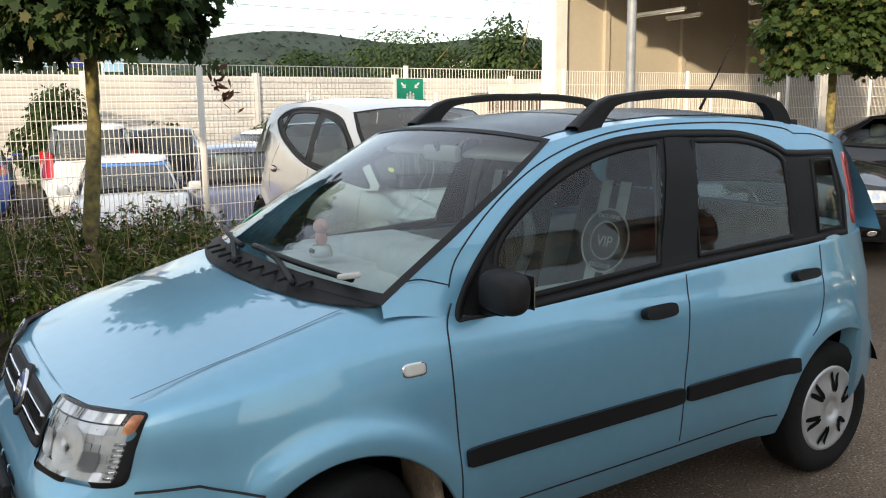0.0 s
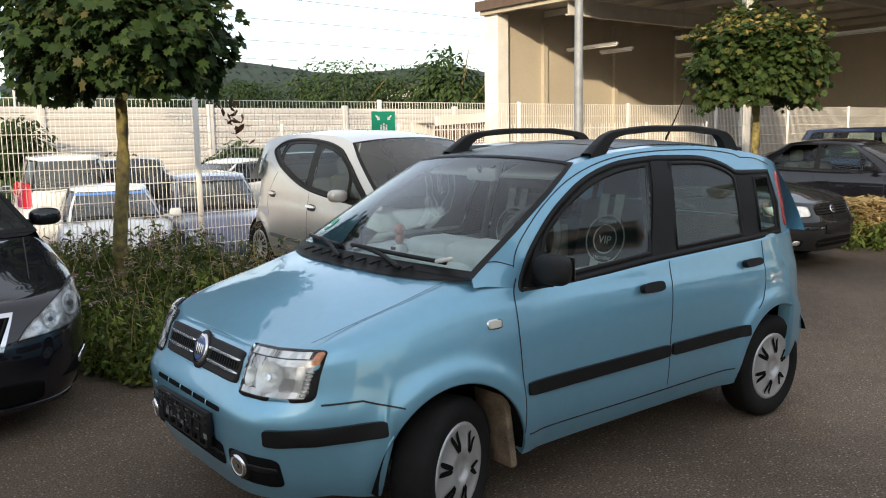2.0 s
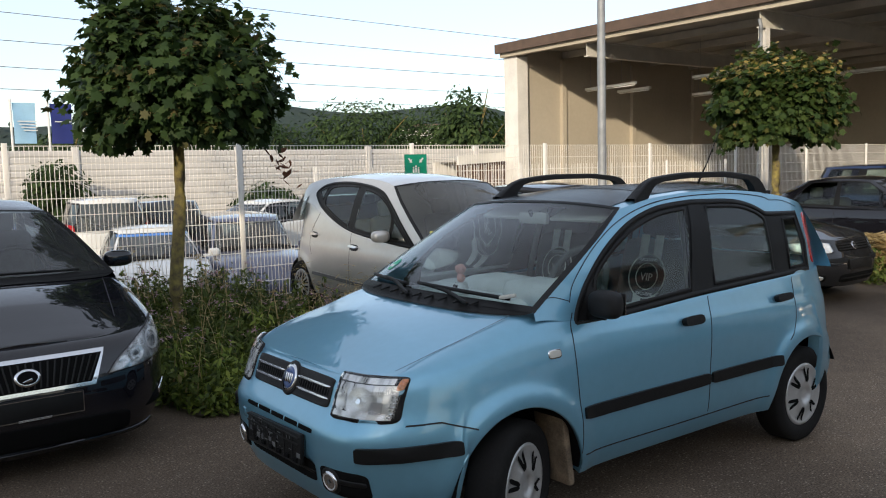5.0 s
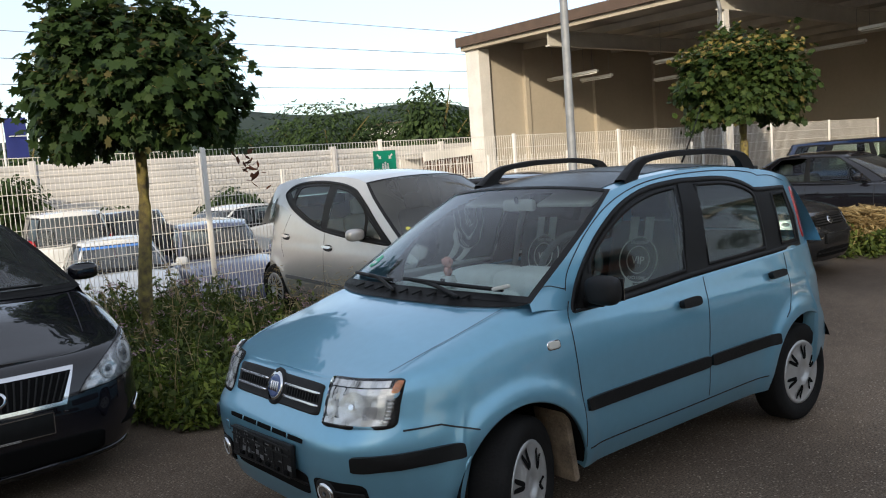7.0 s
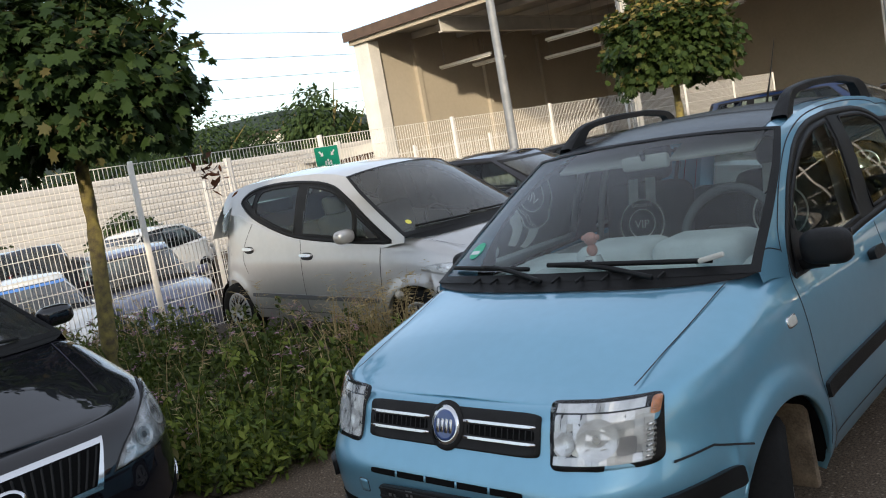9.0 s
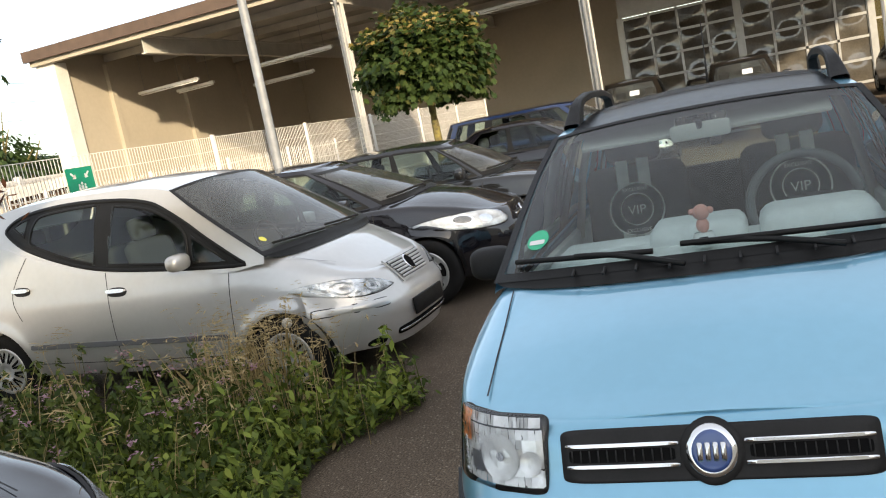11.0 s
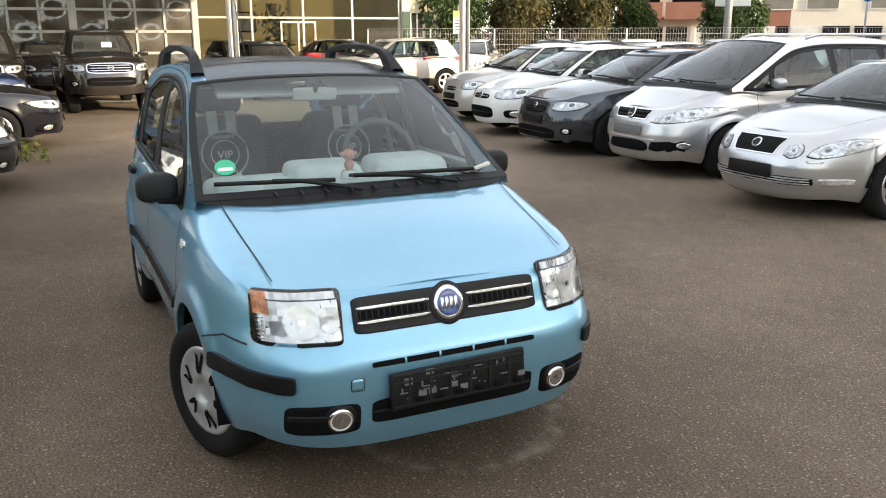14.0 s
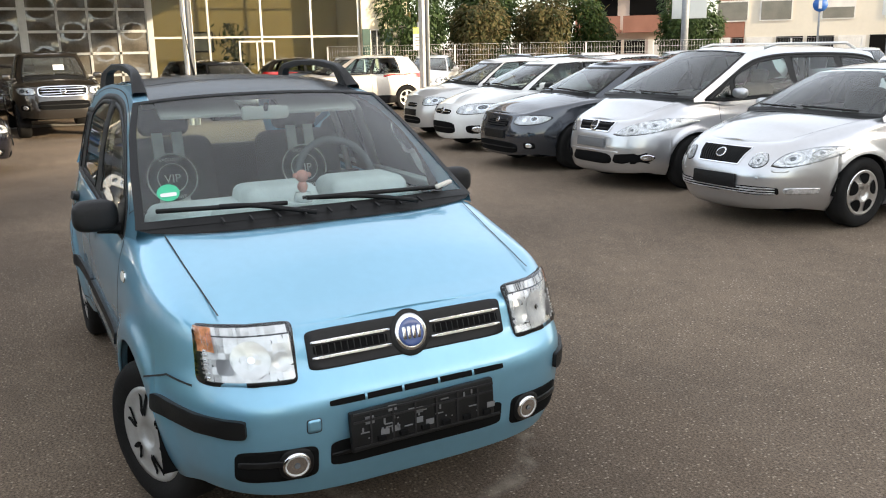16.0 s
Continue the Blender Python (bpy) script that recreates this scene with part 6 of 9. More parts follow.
m_panes = (arc([(0.62, 1.025), (0.60, 1.24), (0.40, 1.385), (0.2, 1.452), (-0.05, 1.488)]) + [(-0.09, 1.072)], [(0.95, 1.015), (0.66, 1.21), (0.66, 1.02)], arc([(-0.20, 1.512), (-0.45, 1.508), (-0.70, 1.492), (-0.80, 1.455), (-0.845, 1.32), (-0.79, 1.265), (-0.5, 1.16), (-0.215, 1.085)]), [(-0.905, 1.345), (-1.02, 1.42), (-0.955, 1.46), (-0.875, 1.475)])
c = full_car("small_mpv", s, pose(-1.90, -4.29, 0.01, 0, 2.2, 88.5) @ Matrix.Diagonal((1.03, 1, 1, 1)), "silver compact people carrier parked beside the weeds", M_SILVER, m_dlo, m_panes, ROW_A, ([(0.945, 0.955), (0.94, 0.80), (0.93, 0.36)], [(-0.11, 1.02), (-0.10, 0.6), (-0.09, 0.36)], [(-0.87, 1.19), (-1.0, 1.02), (-1.06, 0.87), (-0.98, 0.70)], [(0.93, 0.345), (0.0, 0.34), (-0.9, 0.345)]),
             ((-0.02, 0.875), (-0.95, 0.935)), (0.62, 0.80, 1.055), (0.17, 10, "cap"), None, (-0.94, 0.89, 0.468, 0.508, M_MARK), -1.58, M_TINT, M_SIDE, 0.70, M_CHROME, bonnet=(0.68, 0.50))
shaped_lamps(c, s, [(0.34, 0.668), (0.50, 0.648), (0.66, 0.655), (0.76, 0.70), (0.795, 0.755), (0.74, 0.790), (0.60, 0.778), (0.44, 0.730)], ((0.52, 0.705, 0.045), (0.66, 0.725, 0.045)))
shaped_grille(c, s, (0.27, 0.800), (0.215, 0.668), M_SILVER, 0.018, ("h", 6), M_RIM)
F = s.front(1)
part("badge_ring", rounded(F, -0.055, 0.055, 0.685, 0.795, 0.026, 0.008, 2.0, 4, 28), M_CHROME, c)
part("badge_field", rounded(F, -0.045, 0.045, 0.695, 0.785, 0.028, 0.0, 2.0, 3, 24), M_DARK, c)
part("number_plate_holder", moved(box(-0.010, 0.010, -0.26, 0.26, -0.06, 0.06, 0.005), pose(F(0, 0.47)[0] + 0.012, 0, 0.47, 0, -4, 0)), M_PLASTIC, c, sharp=40)
part("lower_intake", rounded(F, -0.44, 0.44, 0.315, 0.375, 0.004, 0.006, 6.0, 6, 40), M_DARK, c)
part("intake_trim", rounded(F, -0.42, 0.42, 0.338, 0.350, 0.010, 0.006, 8.0, 6, 32), M_CHROME, c)
for f in (F, flipped(F)):
    part("fog_opening", rounded(f, 0.52, 0.62, 0.285, 0.345, 0.004, 0.006, 2.2, 4, 28), M_DARK, c)
for f in (wrapped(s), flipped(wrapped(s))):
    part("bumper_strip", rounded(f, s.xfc + 0.03, s.xfc + 0.66, 0.560, 0.606, 0.012, 0.014, 10.0, 14, 48), M_SILVER, c, sharp=40)
    part("bumper_strip_shadow", rounded(f, s.xfc + 0.02, s.xfc + 0.67, 0.553, 0.613, 0.002, 0.004, 10.0, 14, 48), M_SEAM, c)
part("windscreen_sticker", rounded(s.screen, -0.86, -0.80, 0.13, 0.19, 0.003, 0.0, 2.0, 3, 20), mat("yellow_sticker", (0.65, 0.62, 0.10), 0.5), c, "round yellow sticker")
for sg in (1, -1):
    part("rear_quarter_light", shaped(s.upper(sg), [(-1.28, 1.36), (-1.50, 1.22), (-1.545, 1.10), (-1.36, 1.10)], 0.005, 0.004, 4, 3), M_TINT, c)

# black saloon close to the weeds
def saloon():
    return Shape(front=[(0.15, 2.18), (0.25, 2.26), (0.42, 2.29), (0.56, 2.285), (0.72, 2.24), (0.85, 2.12)], rear=[(0.15, -2.15), (0.35, -2.27), (0.7, -2.27), (0.95, -2.20)], width=[(0.18, 0.83), (0.35, 0.885), (0.6, 0.90), (0.8, 0.885), (1.0, 0.83)],
                 top=[(-2.3, 0.97), (-1.2, 0.965), (0.2, 0.93), (0.9, 0.93), (1.3, 0.89), (1.8, 0.84), (2.1, 0.795), (2.3, 0.765)], crown=[(-2.2, 0.03), (-0.5, 0.04), (0.9, 0.08), (1.6, 0.075), (2.0, 0.04), (2.2, 0.0)],
                 ws=[(0, 1.12), (0.5, 0.72), (1, 0.22)], tail=[(0, -1.72), (0.5, -1.45), (1, -1.02)], gw=[(0, 0.79), (0.5, 0.70), (1, 0.56)], edge=[(-1.1, 1.34), (-0.6, 1.395), (-0.1, 1.40), (0.22, 1.36)], axles=(1.365, -1.365), R=0.325, Ra=0.36, nf=4.6, nr=4.0, gx=-0.35, sill=0.2, flare=0.02)


S_NOSE = [(0.15, 2.20), (0.24, 2.28), (0.36, 2.31), (0.50, 2.305), (0.60, 2.285), (0.72, 2.235), (0.80, 2.16), (0.90, 2.02)]
S_TOP = [(-2.3, 0.99), (-1.75, 1.0), (-1.2, 0.985), (0.2, 0.955), (0.8, 0.95), (1.05, 0.985), (1.2, 0.98), (1.4, 0.945), (1.7, 0.89), (1.95, 0.835), (2.1, 0.80), (2.3, 0.765)]
S_LINES = [(-1.75, 1.05), (-1.05, 1.35), (-0.6, 1.415), (-0.1, 1.425), (0.2, 1.385), (0.32, 1.35)]
S_TUMBLE = [(0.9, 0.845), (0.96, 0.815), (1.05, 0.775), (1.2, 0.71), (1.35, 0.615), (1.42, 0.55)]
S_DLO = arc([(0.88, 0.975), (0.74, 1.04), (0.50, 1.19), (0.28, 1.285), (0.0, 1.34), (-0.5, 1.355), (-0.9, 1.31), (-1.2, 1.19), (-1.42, 1.04), (-1.2, 1.0), (-0.3, 0.985)])
S_PANES = (arc([(0.66, 1.01), (0.47, 1.15), (0.26, 1.25), (0.0, 1.305), (-0.20, 1.318)]) + [(-0.17, 1.01)], arc([(-0.29, 1.32), (-0.6, 1.31), (-0.88, 1.275), (-1.1, 1.16), (-1.2, 1.06)]) + [(-1.15, 1.03), (-0.27, 1.012)])
S_SEAMS = ([(0.86, 0.96), (0.90, 0.80), (0.88, 0.36)], [(-0.22, 0.965), (-0.21, 0.65), (-0.21, 0.36)], [(-1.16, 0.97), (-1.12, 0.85), (-1.0, 0.72)])
def saloon_body(nose, nf, W=0.0, ax=1.365):
    return Carbody(front=nose, rear=[(0.15, -2.17), (0.35, -2.29), (0.7, -2.29), (0.95, -2.22)], width=[(0.18, 0.80 + W), (0.27, 0.865 + W), (0.40, 0.892 + W), (0.6, 0.90 + W), (0.8, 0.888 + W), (0.92, 0.858 + W), (1.05, 0.82 + W)], top=S_TOP,
                   crown=[(-2.2, 0.03), (-0.5, -0.03), (1.05, -0.03), (1.16, 0.0), (1.28, 0.05), (1.6, 0.07), (1.9, 0.055), (2.1, 0.025), (2.2, 0.0)], ws=[(0, 1.1), (1, 0.3)], tail=[(0, -1.7), (1, -1.0)], gw=[(0, 0.79), (1, 0.56)], edge=[(-1.1, 1.34), (0.2, 1.36)],
                   axles=(ax, -ax), R=0.325, Ra=0.362, nf=nf, nr=4.0, sill=0.17, flare=0.02, roofcrown=0.035).cabin_lines(
        nose, ((1.12, 1.0), (0.28, 1.375)), ((1.25, 1.015), (0.34, 1.41)), S_LINES, S_TUMBLE, (-1.05, -1.75, 1.0, 0.70),
        [(-2.2, 0.05), (0.8, 0.04), (1.1, 0.10), (1.6, 0.15), (2.0, 0.12), (2.2, 0.06)], [(-2.2, 0.04), (0.8, 0.03), (1.1, 0.06), (1.6, 0.085), (2.0, 0.07), (2.2, 0.04)], 0.008, 0.80, 0.05)


s = saloon_body(S_NOSE, 5.4)
c = full_car("saloon_car", s, pose(2.76, -3.86, 0.09, 0, 3.2, 92) @ Matrix.Diagonal((1, 1.06, 1, 1)), "glossy black saloon with chrome-framed grille beside the weeds", M_BLACK, S_DLO, S_PANES, ROW_A, S_SEAMS, ((-0.10, 0.82), (-0.98, 0.835)), (0.70, 0.86, 1.03), (0.20, 5, "alloy"), ALLOY, None, -1.70, M_TINT, M_SIDE, 0.72, deck_from=-1.2, bonnet=(0.70, 0.56))
shaped_lamps(c, s, [(0.40, 0.590), (0.60, 0.605), (0.78, 0.640), (0.845, 0.70), (0.832, 0.790), (0.770, 0.822), (0.61, 0.760), (0.47, 0.668)], ((0.58, 0.672, 0.045), (0.715, 0.720, 0.058)))
shaped_grille(c, s, (0.385, 0.715), (0.315, 0.570), M_CHROME, 0.020, ("v", 21), M_GREYPLASTIC)
F = s.front(1)
part("badge_ring", rounded(F, -0.064, 0.064, 0.592, 0.682, 0.026, 0.010, 2.0, 4, 28), M_CHROME, c)
part("badge_field", rounded(F, -0.050, 0.050, 0.603, 0.671, 0.028, 0.0, 2.0, 3, 24), M_DARK, c)
part("badge_bar", moved(box(0, 0.008, -0.03, 0.03, -0.008, 0.008, 0.003), pose(F(0, 0.63)[0] + 0.024, -0.005, 0.628, 20, 0, 0)), M_CHROME, c, smooth=False)
hold = part("number_plate_holder", moved(box(-0.010, 0.010, -0.265, 0.265, -0.062, 0.062, 0.005), pose(F(0, 0.475)[0] + 0.012, 0, 0.475, 0, -2, 0)), M_PLASTIC, c, sharp=40)
for z in (-0.058, 0.055):
    part("holder_rim", moved(box(0.0105, 0.0125, -0.262, 0.262, z - 0.002, z + 0.002), pose(F(0, 0.475)[0] + 0.012, 0, 0.475, 0, -2, 0)), M_CHROME, hold, smooth=False)
for y in (-0.262, 0.262):
    part("holder_rim", moved(box(0.0105, 0.0125, y - 0.002, y + 0.002, -0.058, 0.055), pose(F(0, 0.475)[0] + 0.012, 0, 0.475, 0, -2, 0)), M_CHROME, hold, smooth=False)
part("plate_lettering_strip", moved(box(0.0105, 0.012, -0.06, 0.10, -0.053, -0.043), pose(F(0, 0.475)[0] + 0.012, 0, 0.465, 0, -2, 0)), M_RIM, hold, smooth=False)
part("lower_intake", rounded(F, -0.52, 0.52, 0.235, 0.372, 0.003, 0.004, 7.0, 6, 40), M_DARK, c)
part("chin_edge", rounded(F, -0.70, 0.70, 0.205, 0.228, 0.012, 0.012, 9.0, 8, 40), M_BLACK, c)
for f in (F, flipped(F)):
    part("fog_lamp_pocket", shaped(f, [(0.62, 0.345), (0.80, 0.345), (0.845, 0.40), (0.84, 0.46), (0.74, 0.44)], 0.003, 0.006), M_DARK, c)
    fog = part("fog_lamp", rounded(f, 0.725, 0.820, 0.365, 0.435, 0.010, 0.008, 2.6, 4, 28), M_FOGBOWL, c)
    part("side_marker", rounded(f, 0.835, 0.868, 0.565, 0.590, 0.006, 0.004, 4.0, 3, 20), M_GREYLENS, c)

# black hatchback with large bright headlights
def small_hatch(front=1.0):
    return Shape(front=[(0.15, 1.95), (0.25, 2.05), (0.42, 2.09), (0.58, 2.075), (0.72, 2.01), (0.9, 1.84)], rear=[(0.15, -1.8), (0.35, -1.90), (0.7, -1.90), (1.0, -1.86)], width=[(0.18, 0.80), (0.35, 0.855), (0.6, 0.87), (0.8, 0.855), (1.0, 0.81)],
                 top=[(-1.9, 1.06), (-0.9, 1.02), (0.2, 0.96), (0.85, 0.965), (1.2, 0.945), (1.55, 0.87), (1.85, 0.785), (2.1, 0.75)], crown=[(-1.8, 0.02), (0.3, 0.05), (0.95, 0.09), (1.5, 0.085), (1.8, 0.045), (2.0, 0.0)],
                 ws=[(0, 1.16), (0.5, 0.70), (1, 0.14)], tail=[(0, -1.84), (0.5, -1.66), (1, -1.36)], gw=[(0, 0.78), (0.5, 0.70), (1, 0.565)], edge=[(-1.45, 1.40), (-0.9, 1.455), (-0.3, 1.475), (0.14, 1.43)], axles=(1.255, -1.255), R=0.31, Ra=0.345, nf=3.3, nr=4.6, gx=-0.45, sill=0.2, flare=0.02)


s = small_hatch()
c = car("hatchback_car", s, pose(-4.0, -4.0, 0, 0, 0, 92), "glossy black hatchback with large clear headlights", M_BLACK, (0.64, 0.74, -0.2, -0.28, -1.08, -1.2, -1.5), M_TINT, "car", ROW_A, fine=1.3, doors=(0.82, -0.24, -1.05), handles=(-0.1, -0.95), mirror=(0.58, 0.98), wheel=(0.18, 5, "alloy"), bonnet_end=0.3)
dress(c, s, M_BLACK, grille=((0.28, 0.60, 0.70, 4.0, M_GREYPLASTIC, ("h", 2, M_CHROME), None),), lamps=((0.42, 0.80, 0.63, 0.80, 2.5, 0.05),), lower=((0.50, 0.24, 0.36, 4.0),), fogs=((0.66, 0.36, 0.05, 1.5),), plate=0.50, badge=(0.68, 0.05))

# dark grey older hatchback with a boxy nose
def boxy(L=4.15):
    return Shape(front=[(0.15, 1.98), (0.25, 2.06), (0.40, 2.10), (0.55, 2.09), (0.60, 2.04), (0.80, 1.95)], rear=[(0.15, -1.95), (0.35, -2.04), (0.7, -2.03), (1.0, -1.98)], width=[(0.18, 0.80), (0.35, 0.855), (0.6, 0.865), (0.8, 0.85), (0.95, 0.81)],
                 top=[(-2.0, 0.99), (-0.9, 0.96), (0.2, 0.925), (0.85, 0.92), (1.2, 0.895), (1.7, 0.82), (1.95, 0.765), (2.1, 0.74)], crown=[(-1.9, 0.02), (0.3, 0.04), (0.95, 0.07), (1.6, 0.065), (1.85, 0.03), (2.0, 0.0)],
                 ws=[(0, 1.05), (0.5, 0.70), (1, 0.28)], tail=[(0, -1.95), (0.5, -1.80), (1, -1.52)], gw=[(0, 0.78), (0.5, 0.70), (1, 0.58)], edge=[(-1.6, 1.36), (-0.9, 1.415), (-0.2, 1.42), (0.28, 1.37)], axles=(1.255, -1.255), R=0.305, Ra=0.34, nf=4.2, nr=5.0, gx=-0.5, sill=0.2)


s = boxy()
c = car("hatchback_car", s, pose(-6.35, -3.6, 0, 0, 0, 91), "black older hatchback with plastic bumper strip", M_GRAPHITE, (0.64, 0.70, -0.2, -0.28, -1.15, -1.3, -1.6), M_TINT, "car", ROW_A, doors=(0.80, -0.24, -1.1), handles=(-0.1, -0.95), handle_z=0.80, mirror=(0.58, 0.95), bonnet_end=0.25)
dress(c, s, M_ANTHRACITE, grille=((0.36, 0.62, 0.72, 8.0, M_DARK, ("h", 3, M_PLASTIC), None),), lamps=((0.44, 0.76, 0.61, 0.735, 4.0, 0.01),), lower=((0.40, 0.26, 0.36, 6.0),), fogs=((0.62, 0.32, 0.04, 1.3),), plate=0.47, badge=(0.67, 0.045), strip=(0.50, 0.55, M_PLASTIC))

s = saloon()
c = car("saloon_car", s, pose(-10.3, -3.2, 0, 0, 0, 90), "black saloon with silver alloy wheels", M_BLACK, (0.64, 0.70, -0.22, -0.30, -1.10), M_TINT, "car", ROW_A, deck=1, doors=(0.82, -0.26, -1.15), handles=(-0.12, -1.0), handle_z=0.80, mirror=(0.62, 0.96), wheel=(0.2, 5, "alloy"), rimm=ALLOY)
dress(c, s, M_BLACK, grille=((0.34, 0.57, 0.70, 5.0, M_DARK, ("v", 13, M_GREYPLASTIC), M_CHROME),), lamps=((0.47, 0.80, 0.605, 0.735, 2.8, 0.05),), lower=((0.45, 0.22, 0.33, 5.0),), fogs=((0.70, 0.33, 0.055, 1.4),), plate=0.445)

s = generic(4.75, 0.91, 1.60, 2.72, 0.90, 0.95, 0.98, style="van", R=0.34)
c = car("estate_car", s, pose(-13.7, -3.55, 0, 0, 0, 90), "dark blue estate car with chrome window line", M_NAVY, (0.66, 0.72, -0.2, -0.3, -1.2, -1.35, -2.05), M_TINT, "car", ROW_A, doors=(0.85, -0.25, -1.2), handles=(-0.1, -1.05), mirror=(0.6, 1.02), wheel=(0.2, 5, "alloy"), rimm=ALLOY)
dress(c, s, M_NAVY, grille=((0.32, 0.60, 0.76, 4.0, M_DARK, ("h", 3, M_CHROME), None),), lamps=((0.46, 0.78, 0.66, 0.80, 2.8, 0.03),), lower=((0.5, 0.25, 0.38, 4.0),), plate=0.48, badge=(0.70, 0.05))


# bronze pickup trucks under the hall roof
def pickup():
    return Shape(front=[(0.25, 2.38), (0.40, 2.48), (0.60, 2.50), (0.85, 2.47), (1.10, 2.40), (1.2, 2.32)], rear=[(0.3, -2.75), (0.6, -2.80), (1.1, -2.80)], width=[(0.3, 0.86), (0.5, 0.91), (0.9, 0.92), (1.1, 0.90), (1.3, 0.86)],
                 top=[(-2.8, 1.24), (-0.5, 1.20), (0.6, 1.20), (1.2, 1.17), (2.0, 1.13), (2.5, 1.08)], crown=[(-2.8, 0.01), (0.3, 0.04), (1.2, 0.08), (1.9, 0.08), (2.3, 0.03), (2.5, 0.0)],
                 ws=[(0, 1.25), (0.5, 0.90), (1, 0.52)], tail=[(0, -0.95), (0.5, -0.92), (1, -0.80)], gw=[(0, 0.80), (0.5, 0.73), (1, 0.62)], edge=[(-0.9, 1.74), (-0.2, 1.79), (0.52, 1.74)], axles=(1.54, -1.54), R=0.38, Ra=0.43, nf=4.2, nr=8.0, gx=0.1, sill=0.42, radius=0.06)


for x, y, yaw in ((-17.5, 0.16, 2), (-17.5, -2.33, 1)):
    s = pickup()
    c = car("pickup_truck", s, pose(x, y, 0, 0, 0, yaw), "bronze-brown pickup truck with chrome grille bars", M_BRONZE, (0.66, 0.78, 0.05, -0.05, -0.72), M_TINT, "pickup", "pickup trucks under the hall roof", deck=1, doors=(0.95, 0.0, -0.85), handles=(0.1, -0.7), handle_z=1.05, mirror=(0.85, 1.20), wheel=(0.24, 6, "alloy"), rimm=M_PLASTIC, amber=False)
    dress(c, s, M_BRONZE, grille=((0.46, 0.90, 1.08, 5.0, M_DARK, ("h", 3, M_CHROME), M_CHROME),), lamps=((0.52, 0.84, 0.92, 1.07, 3.0, 0.02),), lower=((0.5, 0.62, 0.80, 5.0),), fogs=((0.72, 0.66, 0.06, 1.3),), badge=(0.99, 0.06))
    part("paper_sheet", moved(box(-0.002, 0.002, -0.11, 0.11, -0.07, 0.07), pose(0.98, 0.12, 1.46, 0, -38, 0)), M_WHITE, c, smooth=False)

# pearl crossover with its tail to the lot
s = generic(4.36, 0.9, 1.56, 2.64, 0.9, 0.95, 1.02, R=0.35, rake=0.95)
c = car("crossover_car", s, pose(-18.75, 8.25, 0, 0, 0, -93), "pearl beige crossover with dark sills", M_PEARL, (0.64, 0.70, -0.2, -0.3, -1.15), M_TINT, "car", "", doors=(0.85, -0.25, -1.15), handles=(-0.1,), mirror=(0.6, 1.05), wheel=(0.2, 5, "alloy"), tails=(0.50, 0.86, 0.92, 1.04), rear_plate=0.7)
part("sill_cladding", rounded(s.side(1), -1.0, 1.0, 0.22, 0.45, 0.012, 0.01, 8.0, 8, 40), M_PLASTIC, c)
part("sill_cladding", rounded(s.side(-1), -1.0, 1.0, 0.22, 0.45, 0.012, 0.01, 8.0, 8, 40), M_PLASTIC, c)

# opposite row, nose out
G_NOSE = [(0.15, 2.24), (0.22, 2.32), (0.36, 2.38), (0.50, 2.385), (0.58, 2.36), (0.68, 2.30), (0.76, 2.20), (0.86, 2.05)]
s = saloon_body(G_NOSE, 3.6, 0.0, 1.40)
c = full_car("saloon_car", s, pose(-1.47, 7.25, 0, 0, 0, -90.5), "silver saloon with four round headlights", M_LIGHTSILVER, S_DLO, S_PANES, ROW_B, S_SEAMS, ((-0.10, 0.82), (-0.98, 0.835)), (0.70, 0.86, 1.03), (0.20, 5, "alloy"), ALLOY, (-0.95, 0.92, 0.42, 0.47, M_LIGHTSILVER), -1.70, M_GLASS, M_SIDE, 0.72, deck_from=-1.2, bonnet=(0.70, 0.52))
shaped_lamps(c, s, [(0.345, 0.60), (0.41, 0.575), (0.475, 0.595), (0.50, 0.645), (0.47, 0.70), (0.41, 0.712), (0.36, 0.68)], ((0.42, 0.645, 0.042),))
shaped_lamps(c, s, [(0.53, 0.60), (0.62, 0.585), (0.74, 0.625), (0.82, 0.70), (0.80, 0.765), (0.70, 0.76), (0.58, 0.70)], ((0.64, 0.665, 0.052), (0.745, 0.71, 0.036)))
shaped_grille(c, s, (0.285, 0.735), (0.235, 0.600), M_CHROME, 0.010, ("v", 17), M_GREYPLASTIC)
F = s.front(1)
part("badge_ring", rounded(F, -0.055, 0.055, 0.635, 0.712, 0.026, 0.008, 2.0, 4, 28), M_CHROME, c)
part("badge_field", rounded(F, -0.042, 0.042, 0.645, 0.702, 0.028, 0.0, 2.0, 3, 24), M_GREYPLASTIC, c)
part("number_plate_holder", moved(box(-0.010, 0.010, -0.26, 0.26, -0.06, 0.06, 0.005), pose(F(0, 0.45)[0] + 0.012, 0, 0.45, 0, -3, 0)), M_PLASTIC, c, sharp=40)
part("lower_intake", rounded(F, -0.60, 0.60, 0.335, 0.415, 0.003, 0.004, 7.0, 8, 40), M_DARK, c)
for z in (0.352, 0.375, 0.398):
    part("intake_slat", rounded(F, -0.58, 0.58, z - 0.006, z + 0.006, 0.009, 0.006, 9.0, 8, 40), M_LIGHTSILVER, c)
for f in (F, flipped(F)):
    part("fog_lamp", rounded(f, 0.625, 0.775, 0.345, 0.405, 0.008, 0.008, 5.0, 4, 28), M_LAMPBACK, c)
    part("parking_sensor", rounded(f, 0.44, 0.465, 0.475, 0.50, 0.004, 0.004, 2.0, 2, 16), M_LIGHTSILVER, c)
    part("washer_cover", rounded(f, 0.545, 0.645, 0.545, 0.575, 0.008, 0.006, 3.0, 3, 24), M_LIGHTSILVER, c)

